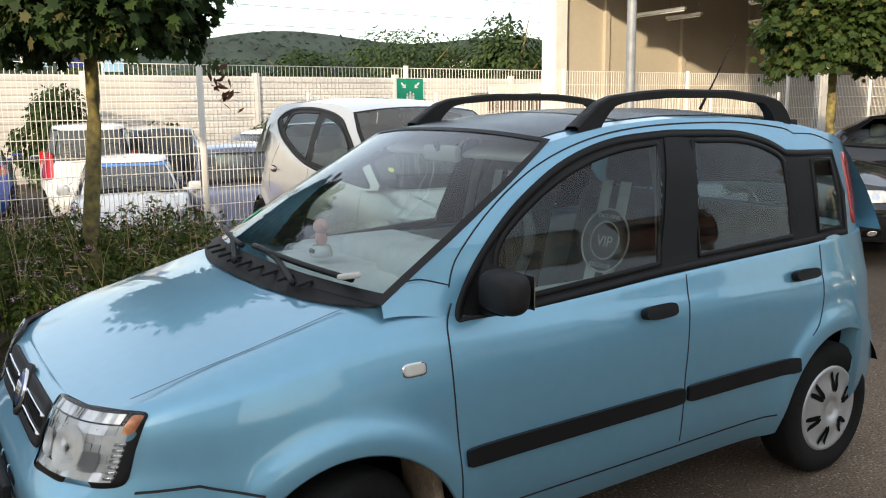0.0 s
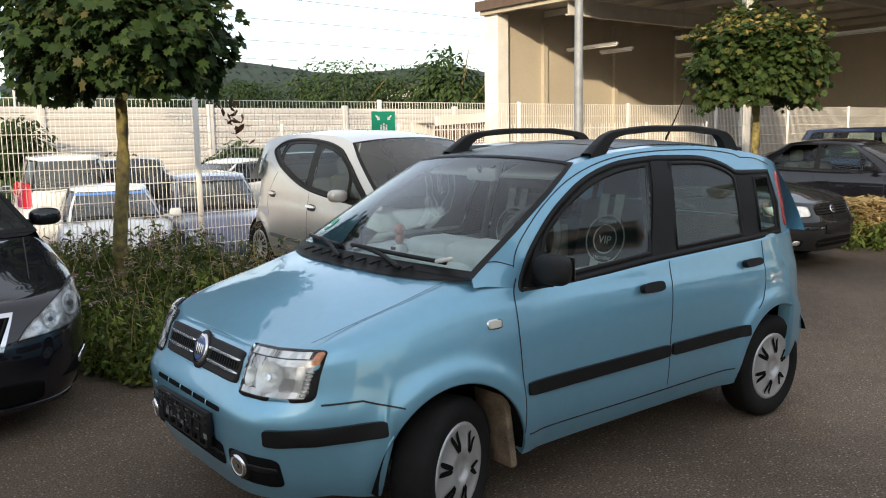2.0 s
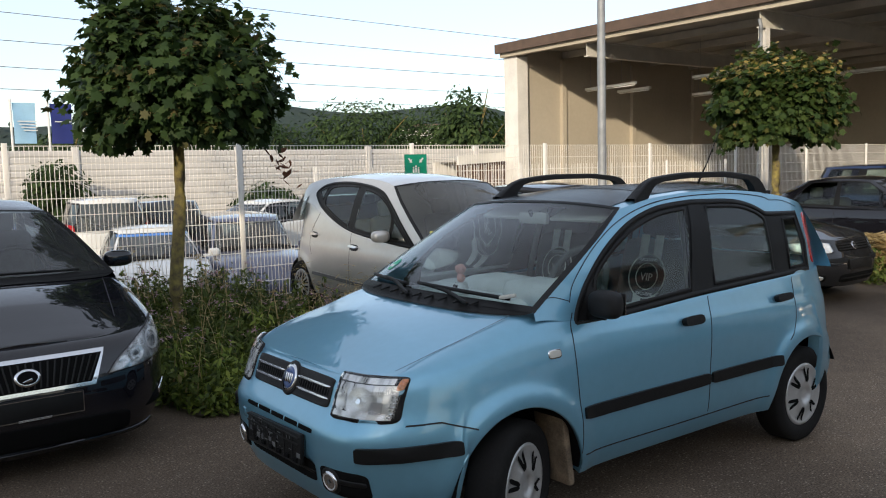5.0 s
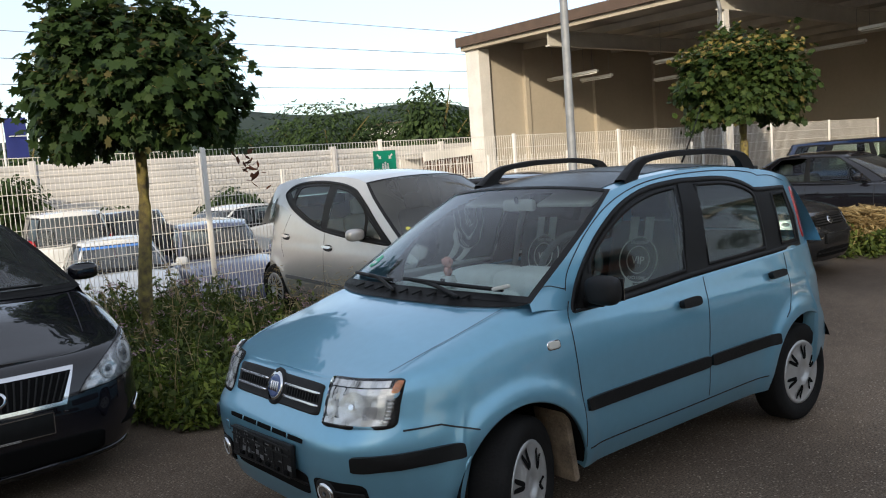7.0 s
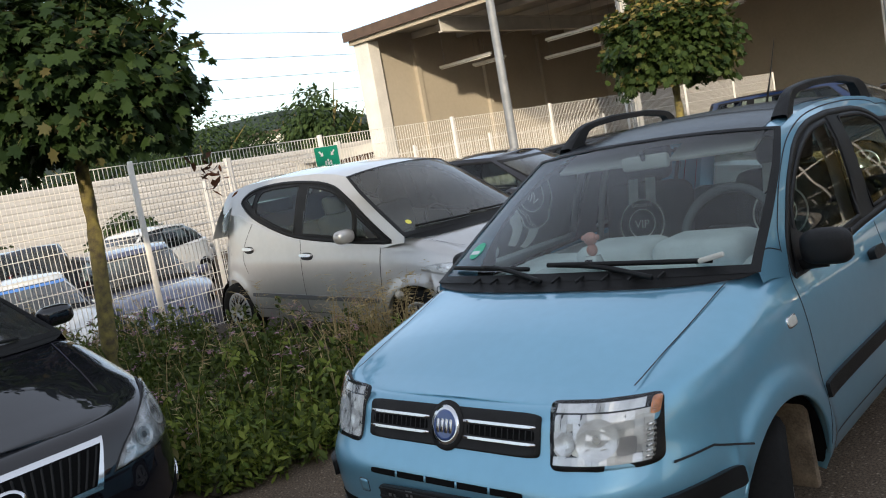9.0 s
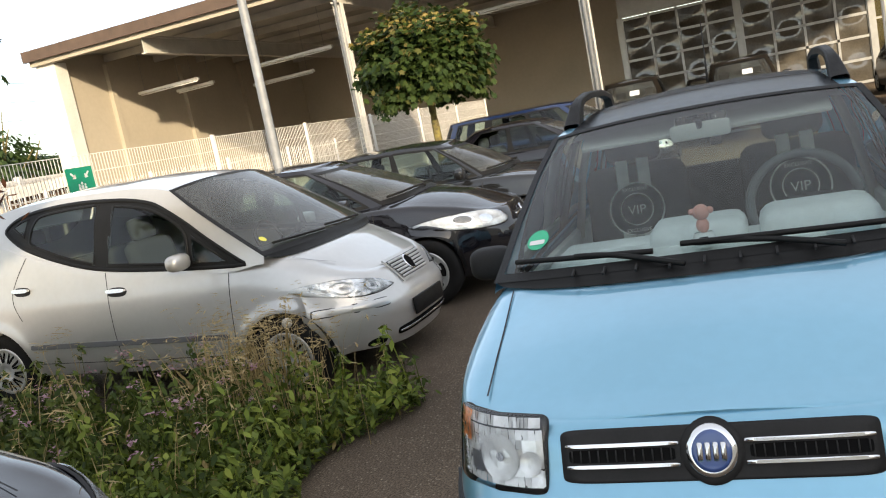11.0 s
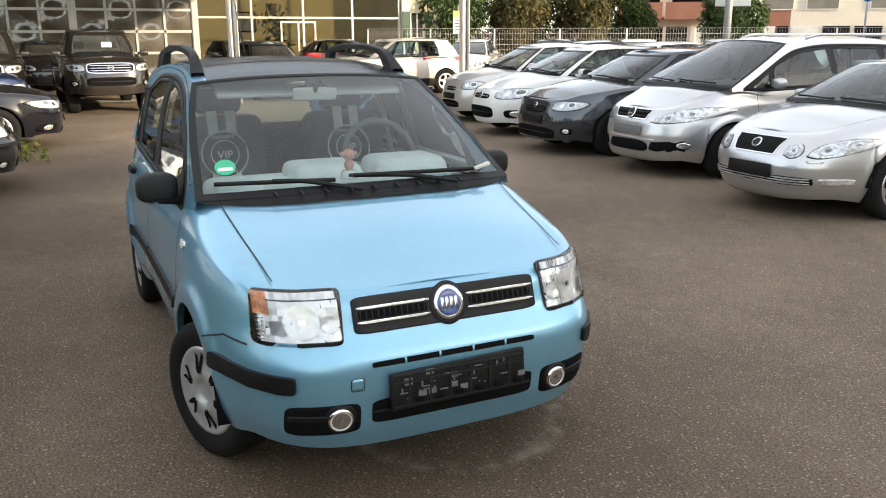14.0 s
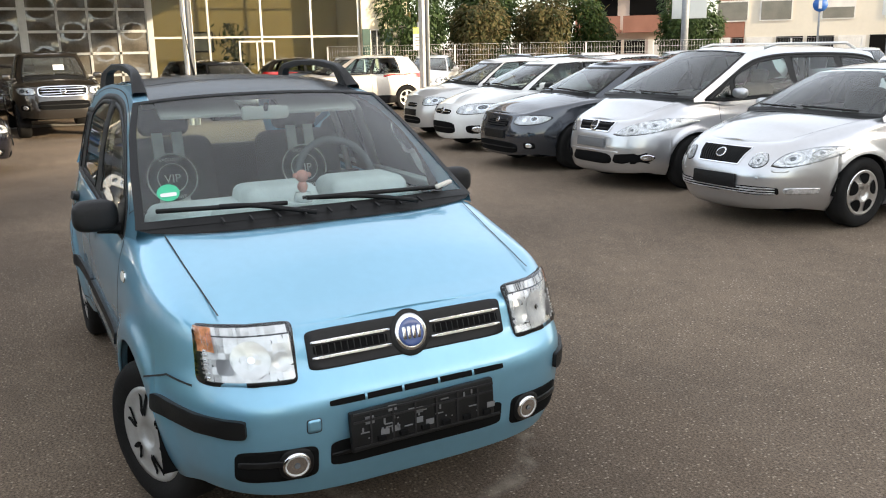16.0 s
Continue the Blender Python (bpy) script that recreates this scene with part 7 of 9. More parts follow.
Z_NOSE = [(0.15, 2.10), (0.23, 2.20), (0.36, 2.245), (0.52, 2.245), (0.66, 2.215), (0.78, 2.15), (0.86, 2.06), (0.95, 1.94)]
s = Carbody(front=Z_NOSE, rear=[(0.15, -2.1), (0.35, -2.22), (1.0, -2.20)], width=[(0.18, 0.81), (0.27, 0.865), (0.4, 0.89), (0.6, 0.90), (0.85, 0.885), (1.0, 0.855), (1.15, 0.82)],
            top=[(-2.2, 1.12), (-0.9, 1.07), (0.2, 1.02), (0.9, 1.0), (1.2, 1.06), (1.42, 1.06), (1.6, 1.0), (1.85, 0.90), (2.05, 0.835), (2.2, 0.80)], crown=[(-2.1, 0.02), (0.3, -0.03), (1.25, -0.03), (1.40, 0.0), (1.5, 0.04), (1.7, 0.07), (1.95, 0.045), (2.15, 0.0)],
            ws=[(0, 1.35), (1, 0.3)], tail=[(0, -2.18), (1, -1.9)], gw=[(0, 0.81), (1, 0.60)], edge=[(-2.0, 1.54), (0.26, 1.56)], axles=(1.35, -1.35), R=0.325, Ra=0.362, nf=3.8, nr=5.0, sill=0.19, flare=0.02, roofcrown=0.045).cabin_lines(
    Z_NOSE, ((1.40, 1.075), (0.38, 1.57)), ((1.53, 1.08), (0.46, 1.61)), [(-2.2, 1.46), (-1.9, 1.55), (-1.2, 1.615), (-0.3, 1.625), (0.2, 1.60), (0.45, 1.555)],
    [(0.95, 0.865), (1.05, 0.84), (1.2, 0.79), (1.35, 0.725), (1.5, 0.65), (1.62, 0.57)], (-1.95, -2.17, 1.10, 0.78),
    [(-2.2, 0.04), (0.9, 0.035), (1.3, 0.10), (1.6, 0.14), (1.9, 0.11), (2.1, 0.06)], [(-2.2, 0.025), (0.9, 0.025), (1.3, 0.07), (1.6, 0.09), (1.9, 0.07), (2.1, 0.04)], 0.008, 0.86, 0.05)
z_dlo = arc([(1.24, 1.05), (1.0, 1.17), (0.72, 1.31), (0.45, 1.43), (0.2, 1.50), (-0.3, 1.545), (-1.2, 1.54), (-1.75, 1.50), (-2.0, 1.40), (-2.0, 1.14), (-1.0, 1.09), (0.2, 1.045), (0.9, 1.03)])
z_panes = ([(1.10, 1.065), (0.80, 1.235), (0.80, 1.06)], arc([(0.72, 1.06), (0.70, 1.28), (0.42, 1.40), (0.18, 1.465), (-0.25, 1.508)]) + [(-0.27, 1.075)], [(-0.36, 1.51), (-1.15, 1.505), (-1.18, 1.12), (-0.36, 1.08)], [(-1.27, 1.50), (-1.72, 1.465), (-1.93, 1.38), (-1.93, 1.17), (-1.27, 1.125)])
c = full_car("people_carrier", s, pose(-3.85, 7.50, 0, 0, 0, -91), "pale silver people carrier with roof bars", M_LIGHTSILVER, z_dlo, z_panes, ROW_B, ([(1.0, 1.0), (1.0, 0.80), (0.95, 0.36)], [(-0.31, 1.04), (-0.30, 0.65), (-0.30, 0.36)], [(-1.22, 1.07), (-1.18, 0.88), (-1.02, 0.72)]),
             ((-0.15, 0.90), (-1.02, 0.93)), (0.80, 0.86, 1.12), (0.20, 5, "alloy"), ALLOY, (-0.95, 0.95, 0.46, 0.51, M_LIGHTSILVER), -2.12, M_GLASS, M_SIDE, 0.72, bonnet=(0.70, 0.50))
shaped_lamps(c, s, [(0.36, 0.665), (0.52, 0.655), (0.72, 0.69), (0.835, 0.76), (0.85, 0.835), (0.78, 0.86), (0.62, 0.82), (0.46, 0.74)], ((0.56, 0.725, 0.052), (0.71, 0.775, 0.05)))
shaped_grille(c, s, (0.315, 0.795), (0.265, 0.700), M_CHROME, 0.014, ("h", 2), M_PLASTIC)
F = s.front(1)
part("badge_ring", rounded(F, -0.062, 0.062, 0.685, 0.81, 0.028, 0.010, 2.0, 4, 28), M_CHROME, c)
part("badge_field", rounded(F, -0.048, 0.048, 0.70, 0.795, 0.030, 0.0, 2.0, 3, 24), M_GREYPLASTIC, c)
part("badge_bar", moved(box(0, 0.006, -0.055, 0.055, -0.008, 0.008, 0.003), pose(F(0, 0.747)[0] + 0.030, 0, 0.747)), M_CHROME, c, smooth=False)
part("number_plate_holder", moved(box(-0.008, 0.008, -0.26, 0.26, -0.055, 0.055, 0.005), pose(F(0, 0.56)[0] + 0.010, 0, 0.56, 0, -3, 0)), M_MARK, c, sharp=40)
part("lower_intake", shaped(F, [(-0.30, 0.44), (0.30, 0.44), (0.34, 0.33), (0.0, 0.315), (-0.34, 0.33)], 0.004, 0.006), M_DARK, c)
part("bumper_chrome", rounded(F, -0.46, 0.46, 0.455, 0.475, 0.010, 0.01, 8.0, 6, 40), M_LIGHTSILVER, c)
for f in (F, flipped(F)):
    part("fog_lamp_pocket", shaped(f, [(0.42, 0.44), (0.78, 0.47), (0.815, 0.42), (0.78, 0.35), (0.42, 0.34)], 0.004, 0.006), M_DARK, c)
    part("fog_lamp", rounded(f, 0.66, 0.74, 0.375, 0.445, 0.010, 0.006, 2.0, 4, 24), M_FOGBOWL, c)
for sg in (1, -1):
    part("roof_bar", tube([(0.0, 0.55 * sg, 1.63), (-0.2, 0.56 * sg, 1.675), (-1.5, 0.55 * sg, 1.67), (-1.7, 0.54 * sg, 1.60)], 0.018, 8), M_SILVER, c)

s = generic(4.34, 0.92, 1.48, 2.64, 0.87, 0.90, 0.98, R=0.33, rake=0.98)
c = car("hatchback_car", s, pose(-6.0, 7.42, 0, 0, 0, -92), "dark grey hatchback with clear headlights", M_ANTHRACITE, (0.66, 0.72, -0.2, -0.3, -1.15, -1.3, -1.6), M_GLASS, "car", ROW_B, fine=1.2, doors=(0.85, -0.25, -1.1), handles=(-0.1, -0.95), mirror=(0.62, 1.0), wheel=(0.2, 5, "alloy"), rimm=M_GREYPLASTIC, mirror_m=M_PLASTIC)
dress(c, s, M_ANTHRACITE, grille=((0.28, 0.60, 0.70, 4.0, M_DARK, ("h", 3, M_PLASTIC), None),), lamps=((0.42, 0.78, 0.64, 0.77, 2.8, 0.04),), lower=((0.52, 0.24, 0.40, 4.0),), fogs=((0.66, 0.36, 0.045, 1.2),), plate=0.50, badge=(0.69, 0.035))

s = small_hatch()
c = car("hatchback_car", s, pose(-8.35, 7.70, 0, 0, 0, -93), "white hatchback with large headlights", M_WHITE, (0.64, 0.74, -0.2, -0.28, -1.08, -1.2, -1.5), M_GLASS, "car", ROW_B, doors=(0.82, -0.24, -1.05), handles=(-0.1, -0.95), mirror=(0.58, 0.98), wheel=(0.18, 5, "alloy"), rimm=ALLOY)
dress(c, s, M_WHITE, grille=((0.28, 0.62, 0.70, 4.0, M_DARK, ("h", 1, M_CHROME), None),), lamps=((0.42, 0.80, 0.63, 0.80, 2.5, 0.05),), lower=((0.42, 0.30, 0.50, 4.0),), fogs=((0.68, 0.38, 0.07, 1.5),), badge=(0.67, 0.055))

s = generic(3.70, 0.83, 1.50, 2.37, 0.75, 0.92, 0.98, R=0.29, rake=0.9)
c = car("hatchback_car", s, pose(-10.65, 8.1, 0, 0, 0, -93), "small silver-grey hatchback parked nose out", M_SILVER, (0.62, 0.66, -0.2, -0.3, -1.0, -1.15, -1.4), M_TINT, "car", ROW_B, doors=(0.8, -0.25), handles=(-0.1,), mirror=(0.55, 1.0))
dress(c, s, M_SILVER, grille=((0.22, 0.60, 0.68, 4.0, M_DARK, ("h", 1, M_CHROME), None),), lamps=((0.40, 0.72, 0.64, 0.80, 2.5, 0.03),), lower=((0.40, 0.28, 0.42, 4.0),), plate=0.5)

# more cars behind the row
far = {}
for x, y, yaw, mt, lb in ((-4.5, 13.5, 88, M_WHITE, "white hatchback in the second row"), (-7.2, 13.8, 91, M_SILVER, "silver hatchback in the second row"), (-9.9, 13.4, 90, M_ANTHRACITE, "dark hatchback in the second row"), (-12.6, 13.7, 92, M_WHITE, "white hatchback in the second row"),
                          (-15.4, 13.6, 89, M_BLACK, "black hatchback in the second row"), (-15.6, 19.5, -90, M_SILVER, "silver hatchback in the third row"), (-12.4, 19.4, -91, M_BLACK, "black hatchback in the third row"), (-9.0, 19.6, -90, M_NAVY, "dark blue hatchback in the third row"), (-5.6, 19.3, -88, M_WHITE, "white hatchback in the third row"), (-2.2, 19.5, -90, M_SILVER, "silver hatchback in the third row"),
                          (-25.5, -0.9, 4, M_BLACK, "black car under the hall roof"), (-24.5, 5.0, 5, M_BRONZE, "dark covered car by the showroom"), (-26.0, 9.5, 80, M_BRONZE, "dark covered car by the showroom"), (-20.5, -5.8, 0, M_BLACK, "black car under the hall roof"), (-19.0, 4.6, 5, M_ANTHRACITE, "dark car under the hall roof")):
    if mt.name not in far:
        s = small_hatch()
        far[mt.name] = car("hatchback_car", s, pose(x, y, 0, 0, 0, yaw), lb, mt, (0.64, 0.74, -0.2, -0.28, -1.08, -1.2, -1.5), M_TINT, "car", "cars further off in the lot", fine=0.7, doors=(0.82, -0.24), mirror=(0.58, 0.98), tails=(0.55, 0.82, 0.85, 1.02), rear_plate=0.6, wipers=())
        dress(far[mt.name], s, mt, lamps=((0.42, 0.80, 0.63, 0.80, 2.5, 0.05),), lower=((0.5, 0.26, 0.42, 4.0),), grille=((0.28, 0.62, 0.70, 4.0, M_DARK, ("h", 1, M_CHROME), None),))
    else:
        tagged(copy_thing(far[mt.name], pose(x, y, 0, 0, 0, yaw)), lb)

# cars parked with their tails to the far fence
FENCE_ROW = (("white_paint", M_WHITE, "small white hatchback before the far fence"), ("black_paint", M_BLACK, "small black hatchback before the far fence"), ("silver_metallic_paint", M_SILVER, "small silver hatchback before the far fence"))
for k in range(7):
    q = (k + 0.55) / 7
    mt, lb = FENCE_ROW[(k * 2) % 3][1:]
    at = pose(-27.5 + 11.2 * q + 2.9, 10.8 + 16.6 * q - 1.9, 0, 0, 0, -34 + 2 * math.sin(5 * k))
    if mt.name in far:
        tagged(copy_thing(far[mt.name], at), lb)
    else:
        far[mt.name] = car("hatchback_car", small_hatch(), at, lb, mt, (0.64, 0.74, -0.2, -0.28, -1.08, -1.2, -1.5), M_TINT, "car", "cars further off in the lot", fine=0.7, doors=(0.82, -0.24), mirror=(0.58, 0.98), wipers=())

# cars in the lower yard behind the fence
YG = "cars in the lower yard behind the fence"
s = small_hatch()
c = car("hatchback_car", s, pose(-0.95, -10.7, YARD, 0, 0, 78), "white hatchback behind the fence", M_WHITE, (0.64, 0.74, -0.2, -0.28, -1.08, -1.2, -1.5), M_TINT, "car", YG, doors=(0.82, -0.24), mirror=(0.58, 0.98))
dress(c, s, M_WHITE, lamps=((0.42, 0.80, 0.63, 0.80, 2.5, 0.05),), lower=((0.5, 0.26, 0.42, 4.0),))
part("sun_strip", sheet(s.cabin(1), lin(-1.0, 1.0, 12), lin(0.80, 0.88, 2), 0.004), mat("blue_film", (0.06, 0.22, 0.60), 0.3), c)
s = generic(3.9, 0.85, 1.72, 2.5, 0.8, 0.98, 1.05, style="van")
c = car("people_carrier", s, pose(-1.0, -14.0, YARD + 0.24, 0, 0, 262), "white tall people carrier seen from behind", M_WHITE, (0.66, 0.72, -0.2, -0.3, -1.1, -1.2, -1.6), M_TINT, "car", YG, tails=(0.62, 0.83, 0.80, 1.25), rear_plate=0.72)
s = generic(4.4, 0.9, 1.60, 2.65, 0.85, 0.95, 1.0, style="van")
car("people_carrier", s, pose(-2.75, -11.0, YARD, 0, 0, 75), "slate blue people carrier behind the fence", M_GREYBLUE, (0.66, 0.72, -0.2, -0.3, -1.1, -1.2, -1.8), M_TINT, "car", YG, lamps=(0.46, 0.78, 0.66, 0.80, 2.8))
car("estate_car", s, pose(-2.6, -15.6, YARD + 0.24, 0, 0, 262), "dark grey estate car seen from behind", M_ANTHRACITE, (0.66, 0.72, -0.2, -0.3, -1.1, -1.2, -1.8), M_TINT, "car", YG, tails=(0.60, 0.86, 0.80, 1.05), rear_plate=0.72)
car("hatchback_car", small_hatch(), pose(-4.6, -14.6, YARD + 0.24, 0, 0, 20), "white car at the back of the yard", M_WHITE, (0.64, 0.74, -0.2, -0.28, -1.08, -1.2, -1.5), M_TINT, "car", YG)
car("hatchback_car", small_hatch(), pose(1.0, -15.2, YARD + 0.24, 0, 0, 262), "bright blue hatchback behind the fence", M_ROYAL, (0.64, 0.74, -0.2, -0.28, -1.08, -1.2, -1.5), M_TINT, "car", YG, tails=(0.55, 0.82, 0.85, 1.02), rear_plate=0.6)
car("saloon_car", saloon(), pose(-9.6, -10.5, YARD, 0, 0, 60), "white saloon behind the fence", M_WHITE, (0.64, 0.70, -0.22, -0.30, -1.10), M_TINT, "car", YG, deck=1)


# ---- fence, wall, hall and buildings ----
M_CREAMWALL = mat("cream_plaster", (0.45, 0.395, 0.31), 0.85, vary=0.07, scale=0.5, bump=0.25, bscale=30)
M_BARRIER = mat("weathered_white_sheet", (0.57, 0.545, 0.52), 0.6, vary=0.10, scale=0.8)
M_WHITEPAINT = mat("white_coating", (0.70, 0.67, 0.62), 0.5, vary=0.10, scale=1.5)
M_FENCE = mat("white_powder_coat", (0.78, 0.74, 0.68), 0.45, vary=0.08, scale=3)
M_GALV = mat("galvanised_steel", (0.24, 0.25, 0.26), 0.55, 0.15, vary=0.15, scale=7)
M_STEEL = mat("painted_steel_beam", (0.55, 0.52, 0.46), 0.6, vary=0.1, scale=2)
M_BROWN = mat("brown_fascia", (0.10, 0.065, 0.045), 0.6, vary=0.2, scale=3)
M_ROOFSHEET = mat("roof_sheet", (0.40, 0.38, 0.34), 0.6, vary=0.12, scale=1.2)
M_WOOD = mat("dark_timber", (0.10, 0.055, 0.03), 0.8, vary=0.35, scale=5, bump=0.4, bscale=40)
M_ALU = mat("aluminium_frame", (0.50, 0.50, 0.49), 0.4, 0.7, vary=0.08, scale=4)
M_KERB = mat("kerb_concrete", (0.33, 0.31, 0.28), 0.9, vary=0.2, scale=3, bump=0.4, bscale=60)
M_GREENSIGN = mat("green_sign", (0.0, 0.22, 0.13), 0.45, vary=0.05, scale=10)
M_TUBE = mat("lamp_tube_white", (0.75, 0.74, 0.70), 0.4, vary=0.05)

FY = -6.85
def fence(name, x0, x1, y, base, height, step, label, pitch=0.05, yaw=0.0, wire=0.003):
    """Welded mesh fence along x: posts and panels of upright wires with paired rails."""
    f = thing(name, pose(x0, y, base, 0, 0, yaw), label, "fence")
    n = max(1, round(abs(x1 - x0) / step))
    d = (x1 - x0) / n
    post = mesh(*box(-0.03, 0.03, -0.02, 0.02, 0, height + 0.05, 0.006), M_FENCE)
    wires = []
    k = int(abs(d) / pitch)
    for i in range(1, k):
        a = d * i / k
        wires.append(box(a - wire, a + wire, -0.003, 0.003, 0.05, height + 0.02))
    for j in range(int(height / 0.2) + 1):
        z = 0.07 + 0.2 * j
        for o in (-0.006, 0.006):
            wires.append(box(min(0, d), max(0, d), o - 0.0035, o + 0.0035, z - 0.004, z + 0.004))
    panel = mesh(*join(*wires), M_FENCE, False)
    for i in range(n + 1):
        o = new("post", post)
        o.parent, o.location = f, (d * i, 0, 0)
        if i < n:
            o = new("mesh_panel", panel)
            o.parent, o.location = f, (d * i, -0.03, 0)
    return f


fence("mesh_fence", 12.74, -20.02, FY, 0.0, 2.05, 2.73, "white welded mesh fence along the lot")
fence("mesh_fence", -3.5, -15.5, -9.6, -0.2, 1.95, 2.5, "white mesh fence of the hall yard", 0.09, 0.0, 0.007)
fence("mesh_fence", -27.5, -7.5, 10.8, 0.0, 1.8, 2.5, "white mesh fence along the far edge of the lot", 0.1, 56)

sign = thing("assembly_point_sign", pose(-3.67, FY + 0.05, 1.735), "green assembly point sign on the mesh fence", "sign")
part("panel", box(-0.20, 0.20, -0.004, 0.004, -0.20, 0.20), M_GREENSIGN, sign, smooth=False)
for sx, sz in ((1, 1), (-1, 1), (1, -1), (-1, -1)):
    g = join(([(-0.012, 0.006, 0.085), (0.012, 0.006, 0.085), (0.012, 0.006, 0.02), (-0.012, 0.006, 0.02)], [[0, 1, 2, 3]]), ([(-0.035, 0.006, 0.03), (0.035, 0.006, 0.03), (0, 0.006, -0.012)], [[0, 1, 2]]))
    part("arrow", moved(g, pose(sx * 0.075, 0, sz * 0.085, 0, sx * sz * 45 + (0 if sz > 0 else 180), 0)), M_WHITE, sign, smooth=False)
for x, z, r in ((-0.045, 0.0, 0.015), (0.0, 0.02, 0.017), (0.045, 0.0, 0.015)):
    part("figure_shape", moved(join(lathe([(0.0005, 0), (r, 0)], 14, "y"), box(-r, r, -0.001, 0.001, -0.09, -r * 1.3)), pose(x, 0.007, z)), M_WHITE, sign, smooth=False)

lamp = thing("lamp_post", pose(-7.45, -6.55, 0), "galvanised steel lamp post at the fence", "lamp post")
part("pole", lathe([(0.085, 0), (0.085, 1.0), (0.075, 1.05), (0.062, 6.5)], 16, "z"), M_GALV, lamp)
part("base_plate", lathe([(0.13, 0.0), (0.13, 0.03), (0.085, 0.035)], 16, "z"), M_GALV, lamp)

# white ribbed barrier wall behind the yard
wall = thing("barrier_wall", pose(0, -22.0, YARD - 0.1), "white ribbed metal barrier wall behind the yard", "wall", kind="structure")
prof = []
for j in range(18):
    z = 0.19 * j
    prof += [(0.0, z), (0.026, z + 0.03), (0.030, z + 0.14), (0.0, z + 0.165)]
prof = [p for p in prof if p[1] <= 3.22] + [(0.0, 3.22)]
rib = mesh(*join(grid([[(x, p[0], p[1]) for p in prof] for x in (-2.45, 2.45)]), box(-2.45, 2.45, -0.12, -0.001, 0, 3.22)), M_BARRIER, False)
wpost = mesh(*box(-0.09, 0.09, -0.1, 0.09, 0, 3.32, 0.01), M_BARRIER)
for i in range(-4, 8):
    o = new("panel", rib)
    o.parent, o.location = wall, (i * 4.9 - 0.08, 0, 0)
    o = new("post", wpost)
    o.parent, o.location = wall, (i * 4.9 - 2.53, 0, 0)

# low shed with a white fascia beside the wall
shed = thing("shed", pose(-16.6, -20.4, YARD), "low timber shed with a white sloping fascia", "shed")
part("fascia", moved(box(-2.6, 2.2, -0.05, 0.05, -0.16, 0.16), pose(0, 0.9, 2.75, 0, 3, 0)), M_WHITEPAINT, shed, smooth=False)
part("roof_sheet", moved(box(-2.6, 2.2, -1.8, -0.05, 0.02, 0.08), pose(0, 0.9, 2.78, 0, 3, 0)), M_ROOFSHEET, shed, smooth=False)
for i in range(16):
    part("board", box(-2.3 + 0.28 * i, -2.05 + 0.28 * i, 0.72, 0.76, 1.4, 2.62), M_WOOD, shed, smooth=False)
for x in (-2.2, -0.7, 0.8, 2.0):
    part("post", box(x - 0.06, x + 0.06, 0.6, 0.72, 0, 2.7), M_WHITEPAINT, shed, smooth=False)
part("back_wall", box(-2.3, 2.1, -0.7, -0.6, 0, 2.6), M_WHITEPAINT, shed, smooth=False)

# open hall: end wall, back wall, roof on steel columns
HX0, HX1, HY0, HY1, HZ = -16.7, -32.0, -19.0, 10.4, 5.62
tagged(part("wall_end", box(HX1, HX0 - 0.35, HY0 - 0.3, HY0, -0.7, HZ + 0.318), M_CREAMWALL, smooth=False), "cream rendered end wall of the open hall", "wall", kind="structure")
tagged(part("wall_back", box(HX1 - 0.3, HX1, HY0 - 0.3, -4.15, 0, HZ + 0.5), M_CREAMWALL, smooth=False), "cream rendered back wall of the open hall", "wall", kind="structure")
tagged(part("wall_pier", box(HX0 - 0.35, HX0 + 0.15, HY0 - 0.45, HY0 + 0.25, -0.7, HZ - 0.002, 0.01), M_WHITEPAINT, smooth=False), "white corner pier of the open hall", "pier", kind="structure")
hall = thing("hall_roof", pose(0, 0, 0), "flat hall roof with brown fascia and steel beams", "roof", kind="structure")
part("roof_deck", box(HX1, HX0 + 0.35, HY0 - 0.5, HY1, HZ + 0.32, HZ + 0.42), M_ROOFSHEET, hall, smooth=False)
part("fascia", box(HX0 + 0.35, HX0 + 0.45, HY0 - 0.6, HY1, HZ + 0.14, HZ + 0.46), M_BROWN, hall, smooth=False)
part("edge_beam", box(HX0 + 0.10, HX0 + 0.30, HY0 - 0.5, HY1, HZ, HZ + 0.30), M_CREAMWALL, hall, smooth=False)
for i in range(6):
    x = HX0 - 2.4 - 2.5 * i
    part("purlin", box(x - 0.06, x + 0.06, HY0, HY1, HZ + 0.08, HZ + 0.30), M_STEEL, hall, smooth=False)
for y in (-15.5, -9.35, -3.05, 3.25, 9.6):
    part("girder", join(box(HX1, HX0 + 0.1, y - 0.10, y + 0.10, HZ - 0.42, HZ - 0.38), box(HX1, HX0 + 0.1, y - 0.015, y + 0.015, HZ - 0.38, HZ + 0.04), box(HX1, HX0 + 0.1, y - 0.10, y + 0.10, HZ + 0.04, HZ + 0.08)), M_STEEL, hall, smooth=False)
